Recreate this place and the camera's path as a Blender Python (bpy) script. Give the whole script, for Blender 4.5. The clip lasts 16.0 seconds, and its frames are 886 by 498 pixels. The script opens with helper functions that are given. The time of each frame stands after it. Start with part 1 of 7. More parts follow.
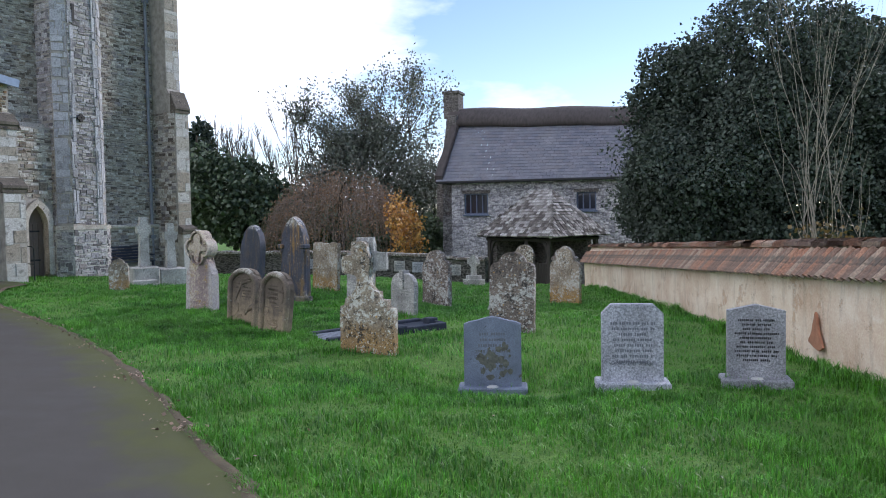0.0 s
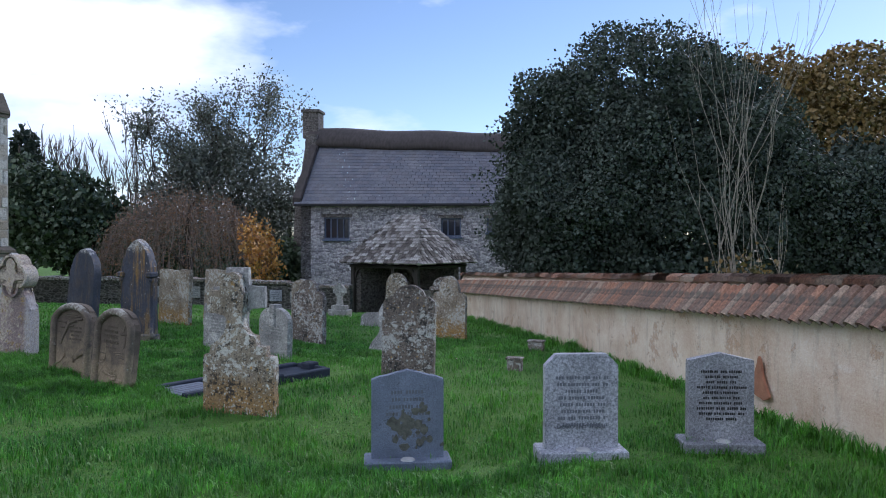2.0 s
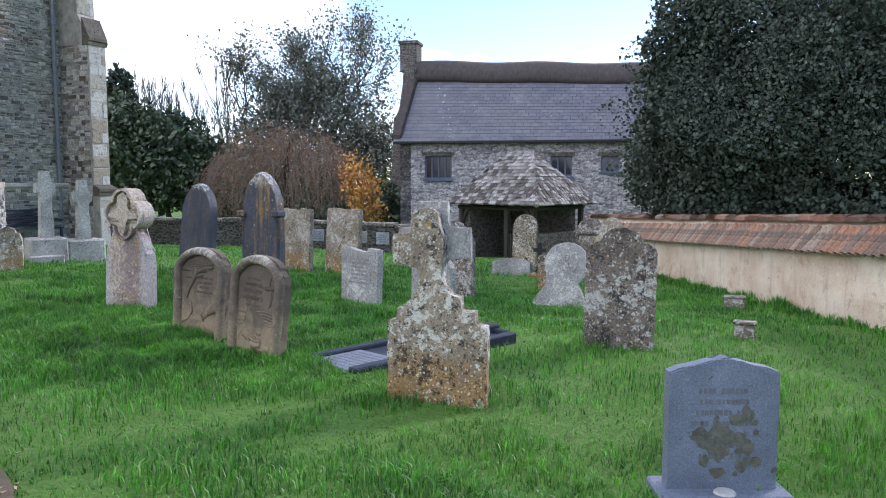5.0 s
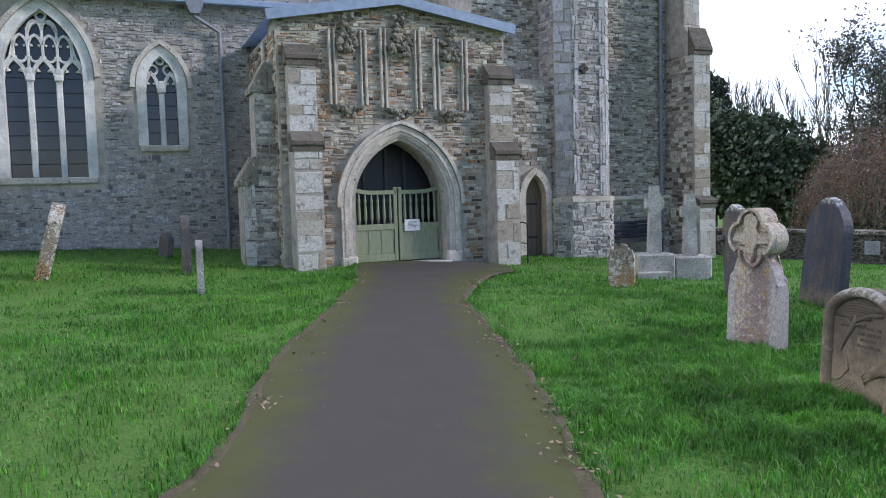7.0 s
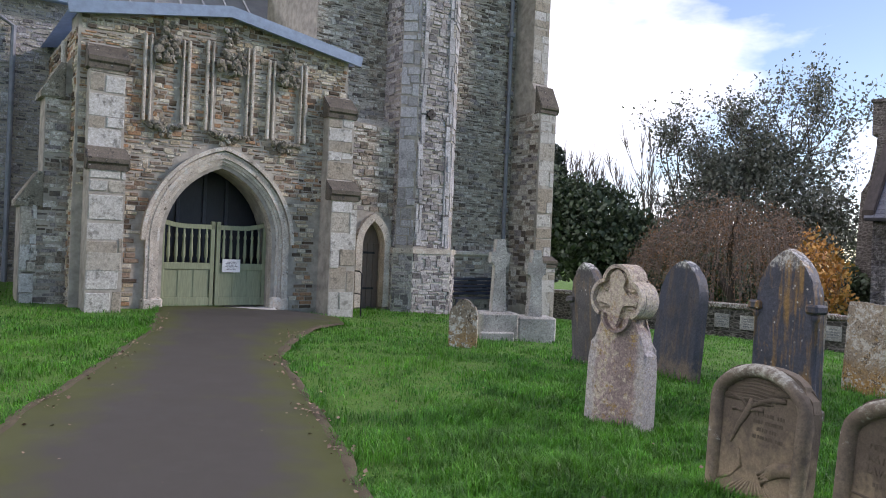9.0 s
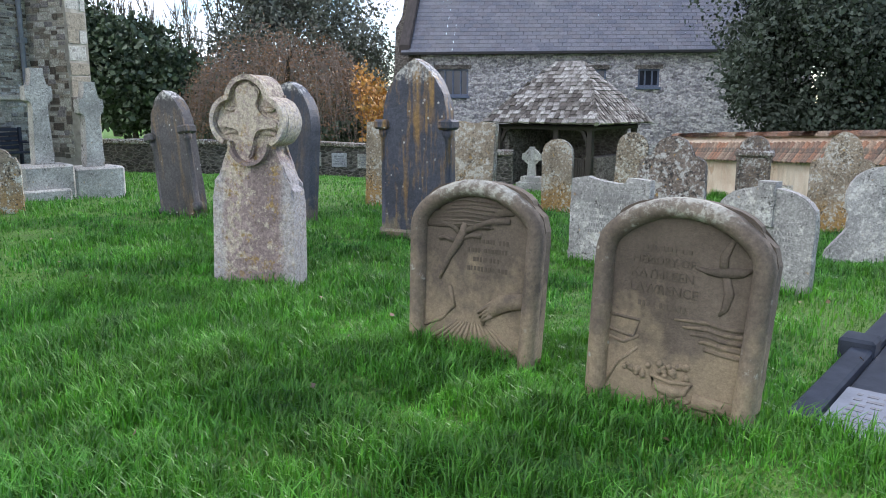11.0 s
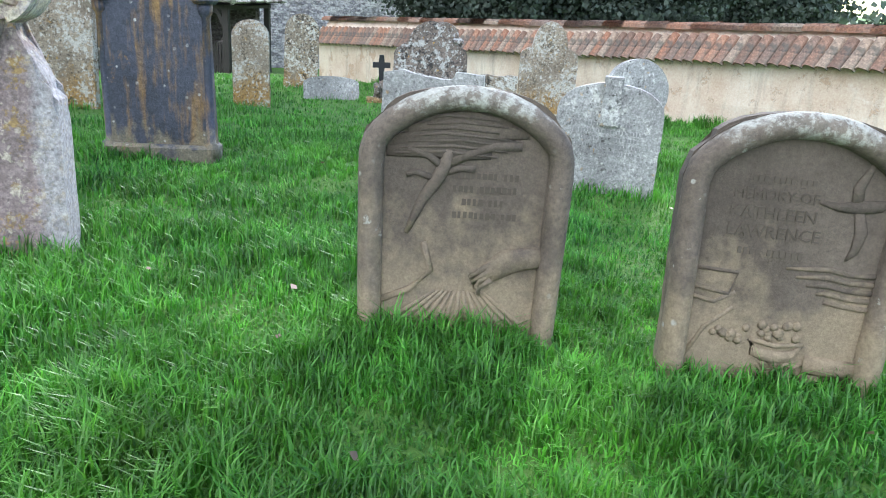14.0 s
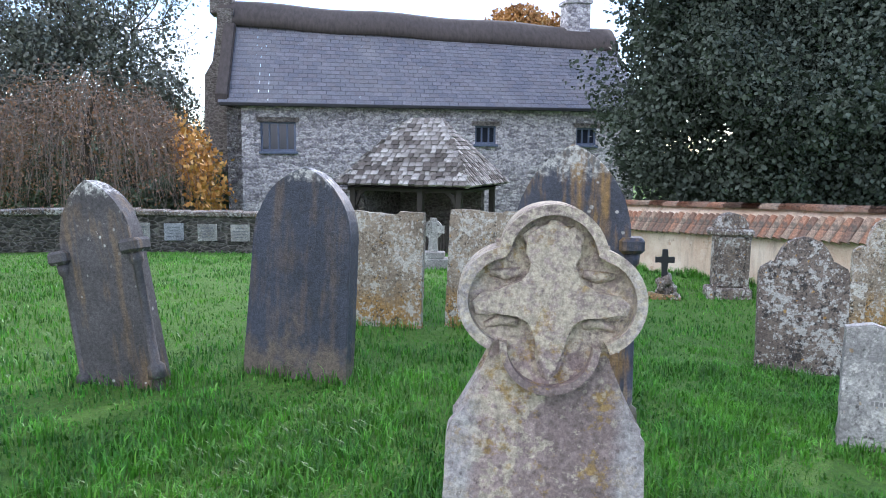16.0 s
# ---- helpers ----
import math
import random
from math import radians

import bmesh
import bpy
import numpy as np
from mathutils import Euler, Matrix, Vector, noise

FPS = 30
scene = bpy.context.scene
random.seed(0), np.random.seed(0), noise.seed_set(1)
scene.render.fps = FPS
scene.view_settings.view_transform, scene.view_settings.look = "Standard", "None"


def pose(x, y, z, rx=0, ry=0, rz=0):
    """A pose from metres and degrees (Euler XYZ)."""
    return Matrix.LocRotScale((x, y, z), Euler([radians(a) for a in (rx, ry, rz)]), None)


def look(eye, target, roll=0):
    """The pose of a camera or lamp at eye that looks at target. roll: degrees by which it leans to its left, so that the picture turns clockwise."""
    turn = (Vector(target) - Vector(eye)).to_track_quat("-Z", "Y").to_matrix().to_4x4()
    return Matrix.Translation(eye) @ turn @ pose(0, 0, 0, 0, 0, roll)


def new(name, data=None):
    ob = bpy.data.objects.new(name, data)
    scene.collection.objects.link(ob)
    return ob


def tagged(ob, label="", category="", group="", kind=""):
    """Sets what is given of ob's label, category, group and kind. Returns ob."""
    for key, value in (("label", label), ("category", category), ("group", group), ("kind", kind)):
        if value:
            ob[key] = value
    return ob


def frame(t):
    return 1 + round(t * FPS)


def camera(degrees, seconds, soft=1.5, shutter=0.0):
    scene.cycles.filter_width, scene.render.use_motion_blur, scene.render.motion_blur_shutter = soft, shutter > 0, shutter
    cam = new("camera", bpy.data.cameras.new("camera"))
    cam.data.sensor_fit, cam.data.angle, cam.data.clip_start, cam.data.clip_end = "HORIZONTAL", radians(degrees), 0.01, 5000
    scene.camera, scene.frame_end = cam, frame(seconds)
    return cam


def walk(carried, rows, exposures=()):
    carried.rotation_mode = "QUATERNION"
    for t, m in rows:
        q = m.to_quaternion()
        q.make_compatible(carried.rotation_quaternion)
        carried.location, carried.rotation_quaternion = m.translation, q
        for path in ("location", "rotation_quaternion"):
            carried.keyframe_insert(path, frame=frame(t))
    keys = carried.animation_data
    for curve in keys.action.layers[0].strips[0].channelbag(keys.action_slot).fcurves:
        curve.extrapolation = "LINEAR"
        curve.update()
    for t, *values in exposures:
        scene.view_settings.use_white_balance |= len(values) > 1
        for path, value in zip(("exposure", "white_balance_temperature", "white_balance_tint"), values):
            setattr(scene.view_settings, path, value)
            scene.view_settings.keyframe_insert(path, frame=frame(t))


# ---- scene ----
cam = camera(60.2, 16.0, soft=1.0)
PATH = [
    (0, (-0.083, 0.728, 1.748), (-0.201, 2.722, 1.652), -0.90),
    (0.5, (-0.227, 1.146, 1.777), (-0.185, 3.143, 1.684), -0.10),
    (1, (-0.325, 1.587, 1.775), (-0.175, 3.580, 1.705), 0.10),
    (1.5, (-0.498, 1.956, 1.765), (-0.272, 3.943, 1.722), 0.21),
    (2, (-0.617, 2.351, 1.762), (-0.344, 4.332, 1.729), 0.11),
    (2.5, (-0.670, 2.743, 1.719), (-0.373, 4.721, 1.701), 0.01),
    (3, (-0.817, 3.111, 1.678), (-0.510, 5.087, 1.646), -0.18),
    (3.2, (-0.892, 3.229, 1.692), (-0.567, 5.202, 1.634), -0.28),
    (5.3, (-1.826, 4.849, 1.607), (-1.868, 6.838, 1.403), -0.41),
    (5.5, (-1.912, 4.984, 1.624), (-2.048, 6.967, 1.406), -0.90),
    (6, (-2.192, 5.222, 1.647), (-2.679, 7.151, 1.440), -1.97),
    (6.5, (-2.395, 5.487, 1.669), (-3.353, 7.234, 1.497), -2.35),
    (7, (-2.575, 5.769, 1.741), (-3.849, 7.304, 1.593), -1.60),
    (7.5, (-2.791, 5.981, 1.755), (-4.137, 7.458, 1.681), 1.24),
    (8, (-2.939, 6.275, 1.726), (-4.296, 7.744, 1.714), 1.15),
    (8.5, (-3.059, 6.661, 1.669), (-4.304, 8.226, 1.690), 1.38),
    (9, (-3.360, 7.041, 1.588), (-4.285, 8.814, 1.582), 2.35),
    (9.5, (-3.593, 7.423, 1.540), (-4.261, 9.308, 1.489), 1.67),
    (10, (-3.811, 7.799, 1.510), (-4.174, 9.759, 1.341), 0.12),
    (10.2, (-3.925, 7.924, 1.477), (-4.172, 9.897, 1.265), 0.30),
    (12.3, (-4.646, 9.090, 1.118), (-3.762, 10.780, 0.516), 1.50),
    (12.5, (-4.680, 9.215, 1.107), (-3.711, 10.852, 0.491), 2.43),
    (13, (-4.830, 9.435, 1.150), (-3.788, 11.021, 0.518), 2.56),
    (13.5, (-5.084, 9.677, 1.203), (-3.912, 11.167, 0.565), 3.93),
    (14, (-5.317, 10.018, 1.238), (-4.179, 11.536, 0.605), 3.21),
    (14.2, (-5.439, 10.150, 1.267), (-4.386, 11.732, 0.643), 2.27),
    (14.5, (-5.588, 10.364, 1.402), (-4.670, 12.039, 0.809), 0.11),
    (15, (-5.904, 10.745, 1.558), (-4.995, 12.478, 1.148), -1.17),
    (15.5, (-6.076, 11.149, 1.610), (-5.247, 12.945, 1.318), -0.19),
    (16, (-6.248, 11.519, 1.655), (-5.457, 13.338, 1.402), 0.50),
]
EXPOSURES = [(0, 0.4, 6100, 18), (1.5, 0.02, 5750, 18), (2.5, -0.05, 5700, 19), (3.2, 0.15, 5750, 19), (5.5, 0.8, 6100, 19), (7, 0.52, 6100, 20), (8, 0.45, 6150, 21), (9, 0.42, 6600, 23), (10, 0.58, 6450, 21), (12.4, 1.3, 6000, 11), (14, 1.45, 5900, 11), (15, 1.65, 5850, 15), (15.5, 1.3, 5850, 17), (16, 1.05, 5900, 18)]
walk(cam, [(t, look(eye, target, roll)) for t, eye, target, roll in PATH], EXPOSURES)

# ---- light ----
world = bpy.data.worlds.new("sky")
scene.world = world
world.use_nodes = True
wn, wl = world.node_tree.nodes, world.node_tree.links
wn.clear()
SUN_AZ = (0.8, 0.6)
SUN_EL = radians(27)
sky = wn.new("ShaderNodeTexSky")
sky.sky_type, sky.sun_disc = "NISHITA", False
sky.sun_elevation = SUN_EL
sky.sun_rotation = math.atan2(SUN_AZ[0], SUN_AZ[1])
sky.air_density, sky.dust_density = 0.85, 0.1
wtc = wn.new("ShaderNodeTexCoord")
wmap = wn.new("ShaderNodeMapping")
wmap.inputs["Scale"].default_value = (1.0, 1.0, 2.6)
wmap.inputs["Location"].default_value = (0.35, 0.2, 0.1)
wnoise = wn.new("ShaderNodeTexNoise")
wnoise.inputs["Scale"].default_value = 2.3
wnoise.inputs["Detail"].default_value = 7
wnoise.inputs["Roughness"].default_value = 0.55
# The cloud sheet is thick over the church and opens to blue over the wall.
wsep, wgrad = wn.new("ShaderNodeSeparateXYZ"), wn.new("ShaderNodeMath")
wgrad.operation = "MULTIPLY_ADD"
wgrad.inputs[1].default_value = -0.33
wl.new(wtc.outputs["Generated"], wsep.inputs[0])
wl.new(wsep.outputs[0], wgrad.inputs[0])
wl.new(wnoise.outputs["Fac"], wgrad.inputs[2])
wramp = wn.new("ShaderNodeValToRGB")
wramp.color_ramp.elements[0].position, wramp.color_ramp.elements[1].position = 0.46, 0.62
wmix = wn.new("ShaderNodeMixRGB")
wmix.inputs["Color2"].default_value = (8.2, 8.6, 9.2, 1)
wbg = wn.new("ShaderNodeBackground")
wbg.inputs["Strength"].default_value = 0.15
wout = wn.new("ShaderNodeOutputWorld")
wl.new(wtc.outputs["Generated"], wmap.inputs["Vector"])
wl.new(wmap.outputs["Vector"], wnoise.inputs["Vector"])
wl.new(wgrad.outputs[0], wramp.inputs["Fac"])
wl.new(wramp.outputs["Color"], wmix.inputs["Fac"])
wl.new(sky.outputs["Color"], wmix.inputs["Color1"])
wl.new(wmix.outputs["Color"], wbg.inputs["Color"])
wl.new(wbg.outputs["Background"], wout.inputs["Surface"])
sun = new("sun", bpy.data.lights.new("sun", "SUN"))
sun.data.energy, sun.data.angle, sun.data.color = 1.9, radians(8), (1.0, 0.95, 0.88)
sun.matrix_world = look((0, 0, 30), (-SUN_AZ[0] * 10, -SUN_AZ[1] * 10, 30 - 10 * math.tan(SUN_EL)))


# ---- materials ----
def node_mat(name):
    m = bpy.data.materials.new(name)
    m.use_nodes = True
    nt = m.node_tree
    return m, nt.nodes, nt.links, nt.nodes["Principled BSDF"]


def coords(n, l, scale=(1, 1, 1), world_space=False):
    tc = n.new("ShaderNodeTexCoord")
    mp = n.new("ShaderNodeMapping")
    mp.inputs["Scale"].default_value = scale
    if world_space:
        geo = n.new("ShaderNodeNewGeometry")
        l.new(geo.outputs["Position"], mp.inputs["Vector"])
    else:
        l.new(tc.outputs["Object"], mp.inputs["Vector"])
    return mp.outputs["Vector"]


def noise_tex(n, l, vec, scale, detail=5, rough=0.6):
    t = n.new("ShaderNodeTexNoise")
    t.inputs["Scale"].default_value, t.inputs["Detail"].default_value, t.inputs["Roughness"].default_value = scale, detail, rough
    l.new(vec, t.inputs["Vector"])
    return t.outputs["Fac"]


def ramp(n, l, fac, stops):
    r = n.new("ShaderNodeValToRGB")
    e = r.color_ramp.elements
    while len(e) < len(stops):
        e.new(0.5)
    for k, (p, c) in enumerate(stops):
        e[k].position, e[k].color = p, (c, c, c, 1) if isinstance(c, (int, float)) else (*c, 1)
    l.new(fac, r.inputs["Fac"])
    return r.outputs["Color"]


def mix(n, l, fac, a, b, mode="MIX"):
    m = n.new("ShaderNodeMixRGB")
    m.blend_type = mode
    for key, v in (("Fac", fac), ("Color1", a), ("Color2", b)):
        if isinstance(v, (int, float)):
            m.inputs[key].default_value = v if key == "Fac" else (v, v, v, 1)
        elif isinstance(v, tuple):
            m.inputs[key].default_value = (*v, 1)
        else:
            l.new(v, m.inputs[key])
    return m.outputs["Color"]


def bump(n, l, bsdf, height, strength=0.4, dist=0.02):
    b = n.new("ShaderNodeBump")
    b.inputs["Strength"].default_value, b.inputs["Distance"].default_value = strength, dist
    l.new(height, b.inputs["Height"])
    l.new(b.outputs["Normal"], bsdf.inputs["Normal"])


def piece_random(n, l):
    """One number a piece, whether it is an object of its own or an island of a joined mesh."""
    geo, inf, add, fr = n.new("ShaderNodeNewGeometry"), n.new("ShaderNodeObjectInfo"), n.new("ShaderNodeMath"), n.new("ShaderNodeMath")
    add.operation, fr.operation = "ADD", "FRACT"
    l.new(geo.outputs["Random Per Island"], add.inputs[0])
    l.new(inf.outputs["Random"], add.inputs[1])
    l.new(add.outputs[0], fr.inputs[0])
    return fr.outputs[0]


def plus(n, l, a, k, b):
    """a + k * (b - 0.5)"""
    m = n.new("ShaderNodeMath")
    m.operation = "MULTIPLY_ADD"
    s = n.new("ShaderNodeMath")
    s.operation = "SUBTRACT"
    s.inputs[1].default_value = 0.5
    l.new(b, s.inputs[0])
    l.new(s.outputs[0], m.inputs[0])
    m.inputs[1].default_value = k
    l.new(a, m.inputs[2])
    return m.outputs[0]


def over(n, l, x, a, soft):
    """0 below a, 1 above a + soft."""
    m = n.new("ShaderNodeMapRange")
    m.inputs["From Min"].default_value, m.inputs["From Max"].default_value = a, a + soft
    l.new(x, m.inputs["Value"])
    return m.outputs["Result"]


def stone_mat(name, base, pale=(0.6, 0.59, 0.54), orange=(0.42, 0.24, 0.06), dark=(0.035, 0.033, 0.03),
              pale_at=0.55, orange_at=0.62, dark_at=0.6, rough=0.9, grain=1.0, spots=True, grit=0.6,
              streak=0.0, crown=None, foot=None, size=1.0, mottle=0.55, crust=0.0, flank=None):
    """Weathered stone with pale, orange and blackish lichen; the *_at values are the thresholds above which each shows.
    streak: strength of upright ochre runs; crown: height above which white lichen crusts the stone;
    foot: (height, colour) of the lichen or soil tint that climbs from the ground."""
    m, n, l, b = node_mat(name)
    v0 = coords(n, l)
    inf = n.new("ShaderNodeObjectInfo")

    def shifted(vec):
        off, comb = n.new("ShaderNodeVectorMath"), n.new("ShaderNodeCombineXYZ")
        off.operation = "MULTIPLY_ADD"
        for k in range(3):
            l.new(inf.outputs["Random"], comb.inputs[k])
        off.inputs[1].default_value = (37, 23, 51)
        l.new(comb.outputs[0], off.inputs[0])
        l.new(vec, off.inputs[2])
        return off.outputs[0]

    v = shifted(v0)
    big = noise_tex(n, l, v, 2.6, 3)
    big2 = noise_tex(n, l, shifted(coords(n, l, (1.4, 1.4, 0.9))), 4.1, 3)
    mid = noise_tex(n, l, v, 16 * size, 9, 0.72)
    fine = noise_tex(n, l, v, 90 * grain, 4, 0.7)
    sep = n.new("ShaderNodeSeparateXYZ")
    l.new(v0, sep.inputs[0])
    c = mix(n, l, ramp(n, l, big, [(0.3, 0.0), (0.7, 1.0)]), tuple(x * 0.68 for x in base), tuple(min(1, x * 1.26) for x in base))
    if streak:
        st = noise_tex(n, l, shifted(coords(n, l, (7, 7, 0.8))), 1.6, 5, 0.6)
        c = mix(n, l, ramp(n, l, plus(n, l, st, 0.5, big2), [(0.5, 0.0), (0.68, streak)]), c, orange)
    if foot:
        fz = plus(n, l, plus(n, l, sep.outputs[2], -0.9, big2), -0.4, mid)
        c = mix(n, l, ramp(n, l, fz, [(foot[0] * 0.4, 0.8), (foot[0], 0.0)]), c, foot[1])
    c = mix(n, l, ramp(n, l, plus(n, l, mid, 0.45, big2), [(dark_at, 0.0), (dark_at + 0.05, 0.92)]), c, dark)
    pn = noise_tex(n, l, v, 9.0 * size, 10, 0.72)
    pf = plus(n, l, pn, 0.5, big)
    c = mix(n, l, ramp(n, l, pf, [(pale_at, 0.0), (pale_at + 0.03, 0.88)]), c, pale)
    on = noise_tex(n, l, v, 6.0 * size, 9, 0.74)
    c = mix(n, l, ramp(n, l, plus(n, l, on, 0.4, big2), [(orange_at - 0.02, 0.0), (orange_at + 0.05, 0.85)]), c, orange)
    if spots:
        vo = n.new("ShaderNodeTexVoronoi")
        vo.inputs["Scale"].default_value = 13
        vo.inputs["Randomness"].default_value = 1.0
        l.new(v, vo.inputs["Vector"])
        sp = ramp(n, l, plus(n, l, vo.outputs["Distance"], 0.35, mid), [(0.1, 0.85), (0.16, 0.0)])
        c = mix(n, l, mix(n, l, 1.0, sp, ramp(n, l, big2, [(0.48, 0.0), (0.6, 1.0)]), "MULTIPLY"), c, pale)
    if flank:
        side = n.new("ShaderNodeMath")
        side.operation = "ABSOLUTE"
        l.new(plus(n, l, sep.outputs[0], 0.06, big2), side.inputs[0])
        c = mix(n, l, mix(n, l, 1.0, over(n, l, plus(n, l, side.outputs[0], 0.1, pn), flank, 0.05), ramp(n, l, mid, [(0.3, 0.35), (0.6, 0.85)]), "MULTIPLY"), c, (0.46, 0.44, 0.43))
    if crust:
        wv = mix(n, l, 0.035, v, noise_tex(n, l, v, 30, 3, 0.7), "ADD")
        for scale, at, col in ((17, 0.17, pale), (33, 0.2, dark), (41, 0.22, pale), (13, 0.1, orange)):
            vo = n.new("ShaderNodeTexVoronoi")
            vo.inputs["Scale"].default_value = scale
            l.new(wv, vo.inputs["Vector"])
            hue = n.new("ShaderNodeSeparateColor")
            l.new(vo.outputs["Color"], hue.inputs[0])
            disc = ramp(n, l, plus(n, l, vo.outputs["Distance"], 0.9, mid), [(at, crust), (at + 0.04, 0.0)])
            c = mix(n, l, mix(n, l, 1.0, disc, ramp(n, l, hue.outputs[0], [(0.48, 0.0), (0.52, 1.0)]), "MULTIPLY"), c, col)
    if crown is not None:
        cz = plus(n, l, sep.outputs[2], 0.35, pn)
        c = mix(n, l, mix(n, l, 1.0, over(n, l, cz, crown, 0.05), ramp(n, l, mid, [(0.46, 0.15), (0.54, 0.95)]), "MULTIPLY"), c, pale)
    mott = noise_tex(n, l, v, 38 * grain, 6, 0.75)
    c = mix(n, l, mottle, c, ramp(n, l, mott, [(0.35, 0.2), (0.65, 0.8)]), "OVERLAY")
    c = mix(n, l, grit, c, ramp(n, l, fine, [(0.3, 0.22), (0.7, 0.78)]), "OVERLAY")
    l.new(c, b.inputs["Base Color"])
    b.inputs["Roughness"].default_value = rough
    bump(n, l, b, mix(n, l, 0.5, mid, fine), 0.55, 0.014)
    return m


def masonry_mat(name, colours, rough=0.92, stain=0.5, grit=0.9):
    """Single stones that differ in colour, with stains that run over them."""
    m, n, l, b = node_mat(name)
    v = coords(n, l)
    r = piece_random(n, l)
    c = ramp(n, l, r, [(k / len(colours), c) for k, c in enumerate(colours)])
    c.node.color_ramp.interpolation = "CONSTANT"
    fine = noise_tex(n, l, v, 28, 7, 0.75)
    mid = noise_tex(n, l, v, 6, 7, 0.7)
    big = noise_tex(n, l, v, 0.7, 4)
    c = mix(n, l, grit, c, ramp(n, l, fine, [(0.32, 0.08), (0.68, 0.92)]), "OVERLAY")
    c = mix(n, l, ramp(n, l, mid, [(0.53, 0.0), (0.64, stain)]), c, (0.07, 0.065, 0.05))
    c = mix(n, l, ramp(n, l, big, [(0.45, 0.0), (0.7, stain * 0.6)]), c, (0.36, 0.35, 0.31))
    l.new(c, b.inputs["Base Color"])
    b.inputs["Roughness"].default_value = rough
    bump(n, l, b, mix(n, l, 0.5, fine, mid), 0.6, 0.02)
    return m


def plain_mat(name, colour, rough=0.6, metal=0.0, var=0.25, scale=8, grain=60, bump_s=0.2, streak=(1, 1, 1)):
    m, n, l, b = node_mat(name)
    v = coords(n, l, streak)
    a = noise_tex(n, l, v, scale, 5)
    f = noise_tex(n, l, v, grain, 4)
    c = mix(n, l, ramp(n, l, a, [(0.3, 0.0), (0.7, 1.0)]), tuple(x * (1 - var) for x in colour), tuple(min(1, x * (1 + var)) for x in colour))
    c = mix(n, l, 0.25, c, mix(n, l, f, tuple(x * 0.5 for x in colour), tuple(min(1, x * 1.5) for x in colour)))
    l.new(c, b.inputs["Base Color"])
    b.inputs["Roughness"].default_value, b.inputs["Metallic"].default_value = rough, metal
    if bump_s:
        bump(n, l, b, f, bump_s, 0.01)
    return m


def leaf_mat(name, colours, rough=0.55, spec=0.5, drift=0.35):
    m, n, l, b = node_mat(name)
    r = piece_random(n, l)
    v = coords(n, l)
    c = ramp(n, l, r, [(k / (len(colours) - 1), c) for k, c in enumerate(colours)])
    c = mix(n, l, drift, c, mix(n, l, ramp(n, l, noise_tex(n, l, v, 0.9, 4), [(0.35, 0.0), (0.65, 1.0)]), tuple(x * 0.4 for x in colours[0]), tuple(min(1, x * 1.6) for x in colours[-1])))
    l.new(c, b.inputs["Base Color"])
    b.inputs["Roughness"].default_value, b.inputs["Specular IOR Level"].default_value = rough, spec
    return m


def grass_blade_mat():
    m, n, l, b = node_mat("grass_blades")
    r = piece_random(n, l)
    v = coords(n, l)
    c = ramp(n, l, r, [(0.0, (0.022, 0.1, 0.012)), (0.5, (0.058, 0.235, 0.022)), (0.9, (0.115, 0.36, 0.038)), (1.0, (0.2, 0.36, 0.08))])
    big = noise_tex(n, l, v, 0.55, 5)
    c = mix(n, l, ramp(n, l, big, [(0.35, 0.0), (0.7, 0.6)]), c, (0.12, 0.31, 0.024))
    clump = noise_tex(n, l, v, 2.6, 5, 0.6)
    c = mix(n, l, 0.75, c, ramp(n, l, clump, [(0.32, 0.28), (0.5, 0.5), (0.68, 0.76)]), "OVERLAY")
    c = mix(n, l, 0.7, c, ramp(n, l, noise_tex(n, l, v, 8.5, 4, 0.65), [(0.34, 0.26), (0.5, 0.5), (0.66, 0.8)]), "OVERLAY")
    l.new(c, b.inputs["Base Color"])
    b.inputs["Roughness"].default_value = 0.45
    tr = n.new("ShaderNodeBsdfTranslucent")
    l.new(c, tr.inputs["Color"])
    ms = n.new("ShaderNodeMixShader")
    ms.inputs[0].default_value = 0.35
    l.new(b.outputs[0], ms.inputs[1])
    l.new(tr.outputs[0], ms.inputs[2])
    l.new(ms.outputs[0], n["Material Output"].inputs["Surface"])
    return m


def ground_mat():
    m, n, l, b = node_mat("turf")
    v = coords(n, l)
    a, f, g = noise_tex(n, l, v, 0.6, 5), noise_tex(n, l, v, 30, 6, 0.7), noise_tex(n, l, v, 4, 5)
    c = mix(n, l, a, (0.045, 0.12, 0.012), (0.09, 0.2, 0.02))
    c = mix(n, l, ramp(n, l, f, [(0.4, 0.0), (0.65, 0.8)]), c, (0.13, 0.26, 0.03))
    c = mix(n, l, ramp(n, l, g, [(0.62, 0.0), (0.75, 0.6)]), c, (0.09, 0.07, 0.03))
    l.new(c, b.inputs["Base Color"])
    b.inputs["Roughness"].default_value = 0.9
    bump(n, l, b, f, 0.8, 0.04)
    return m


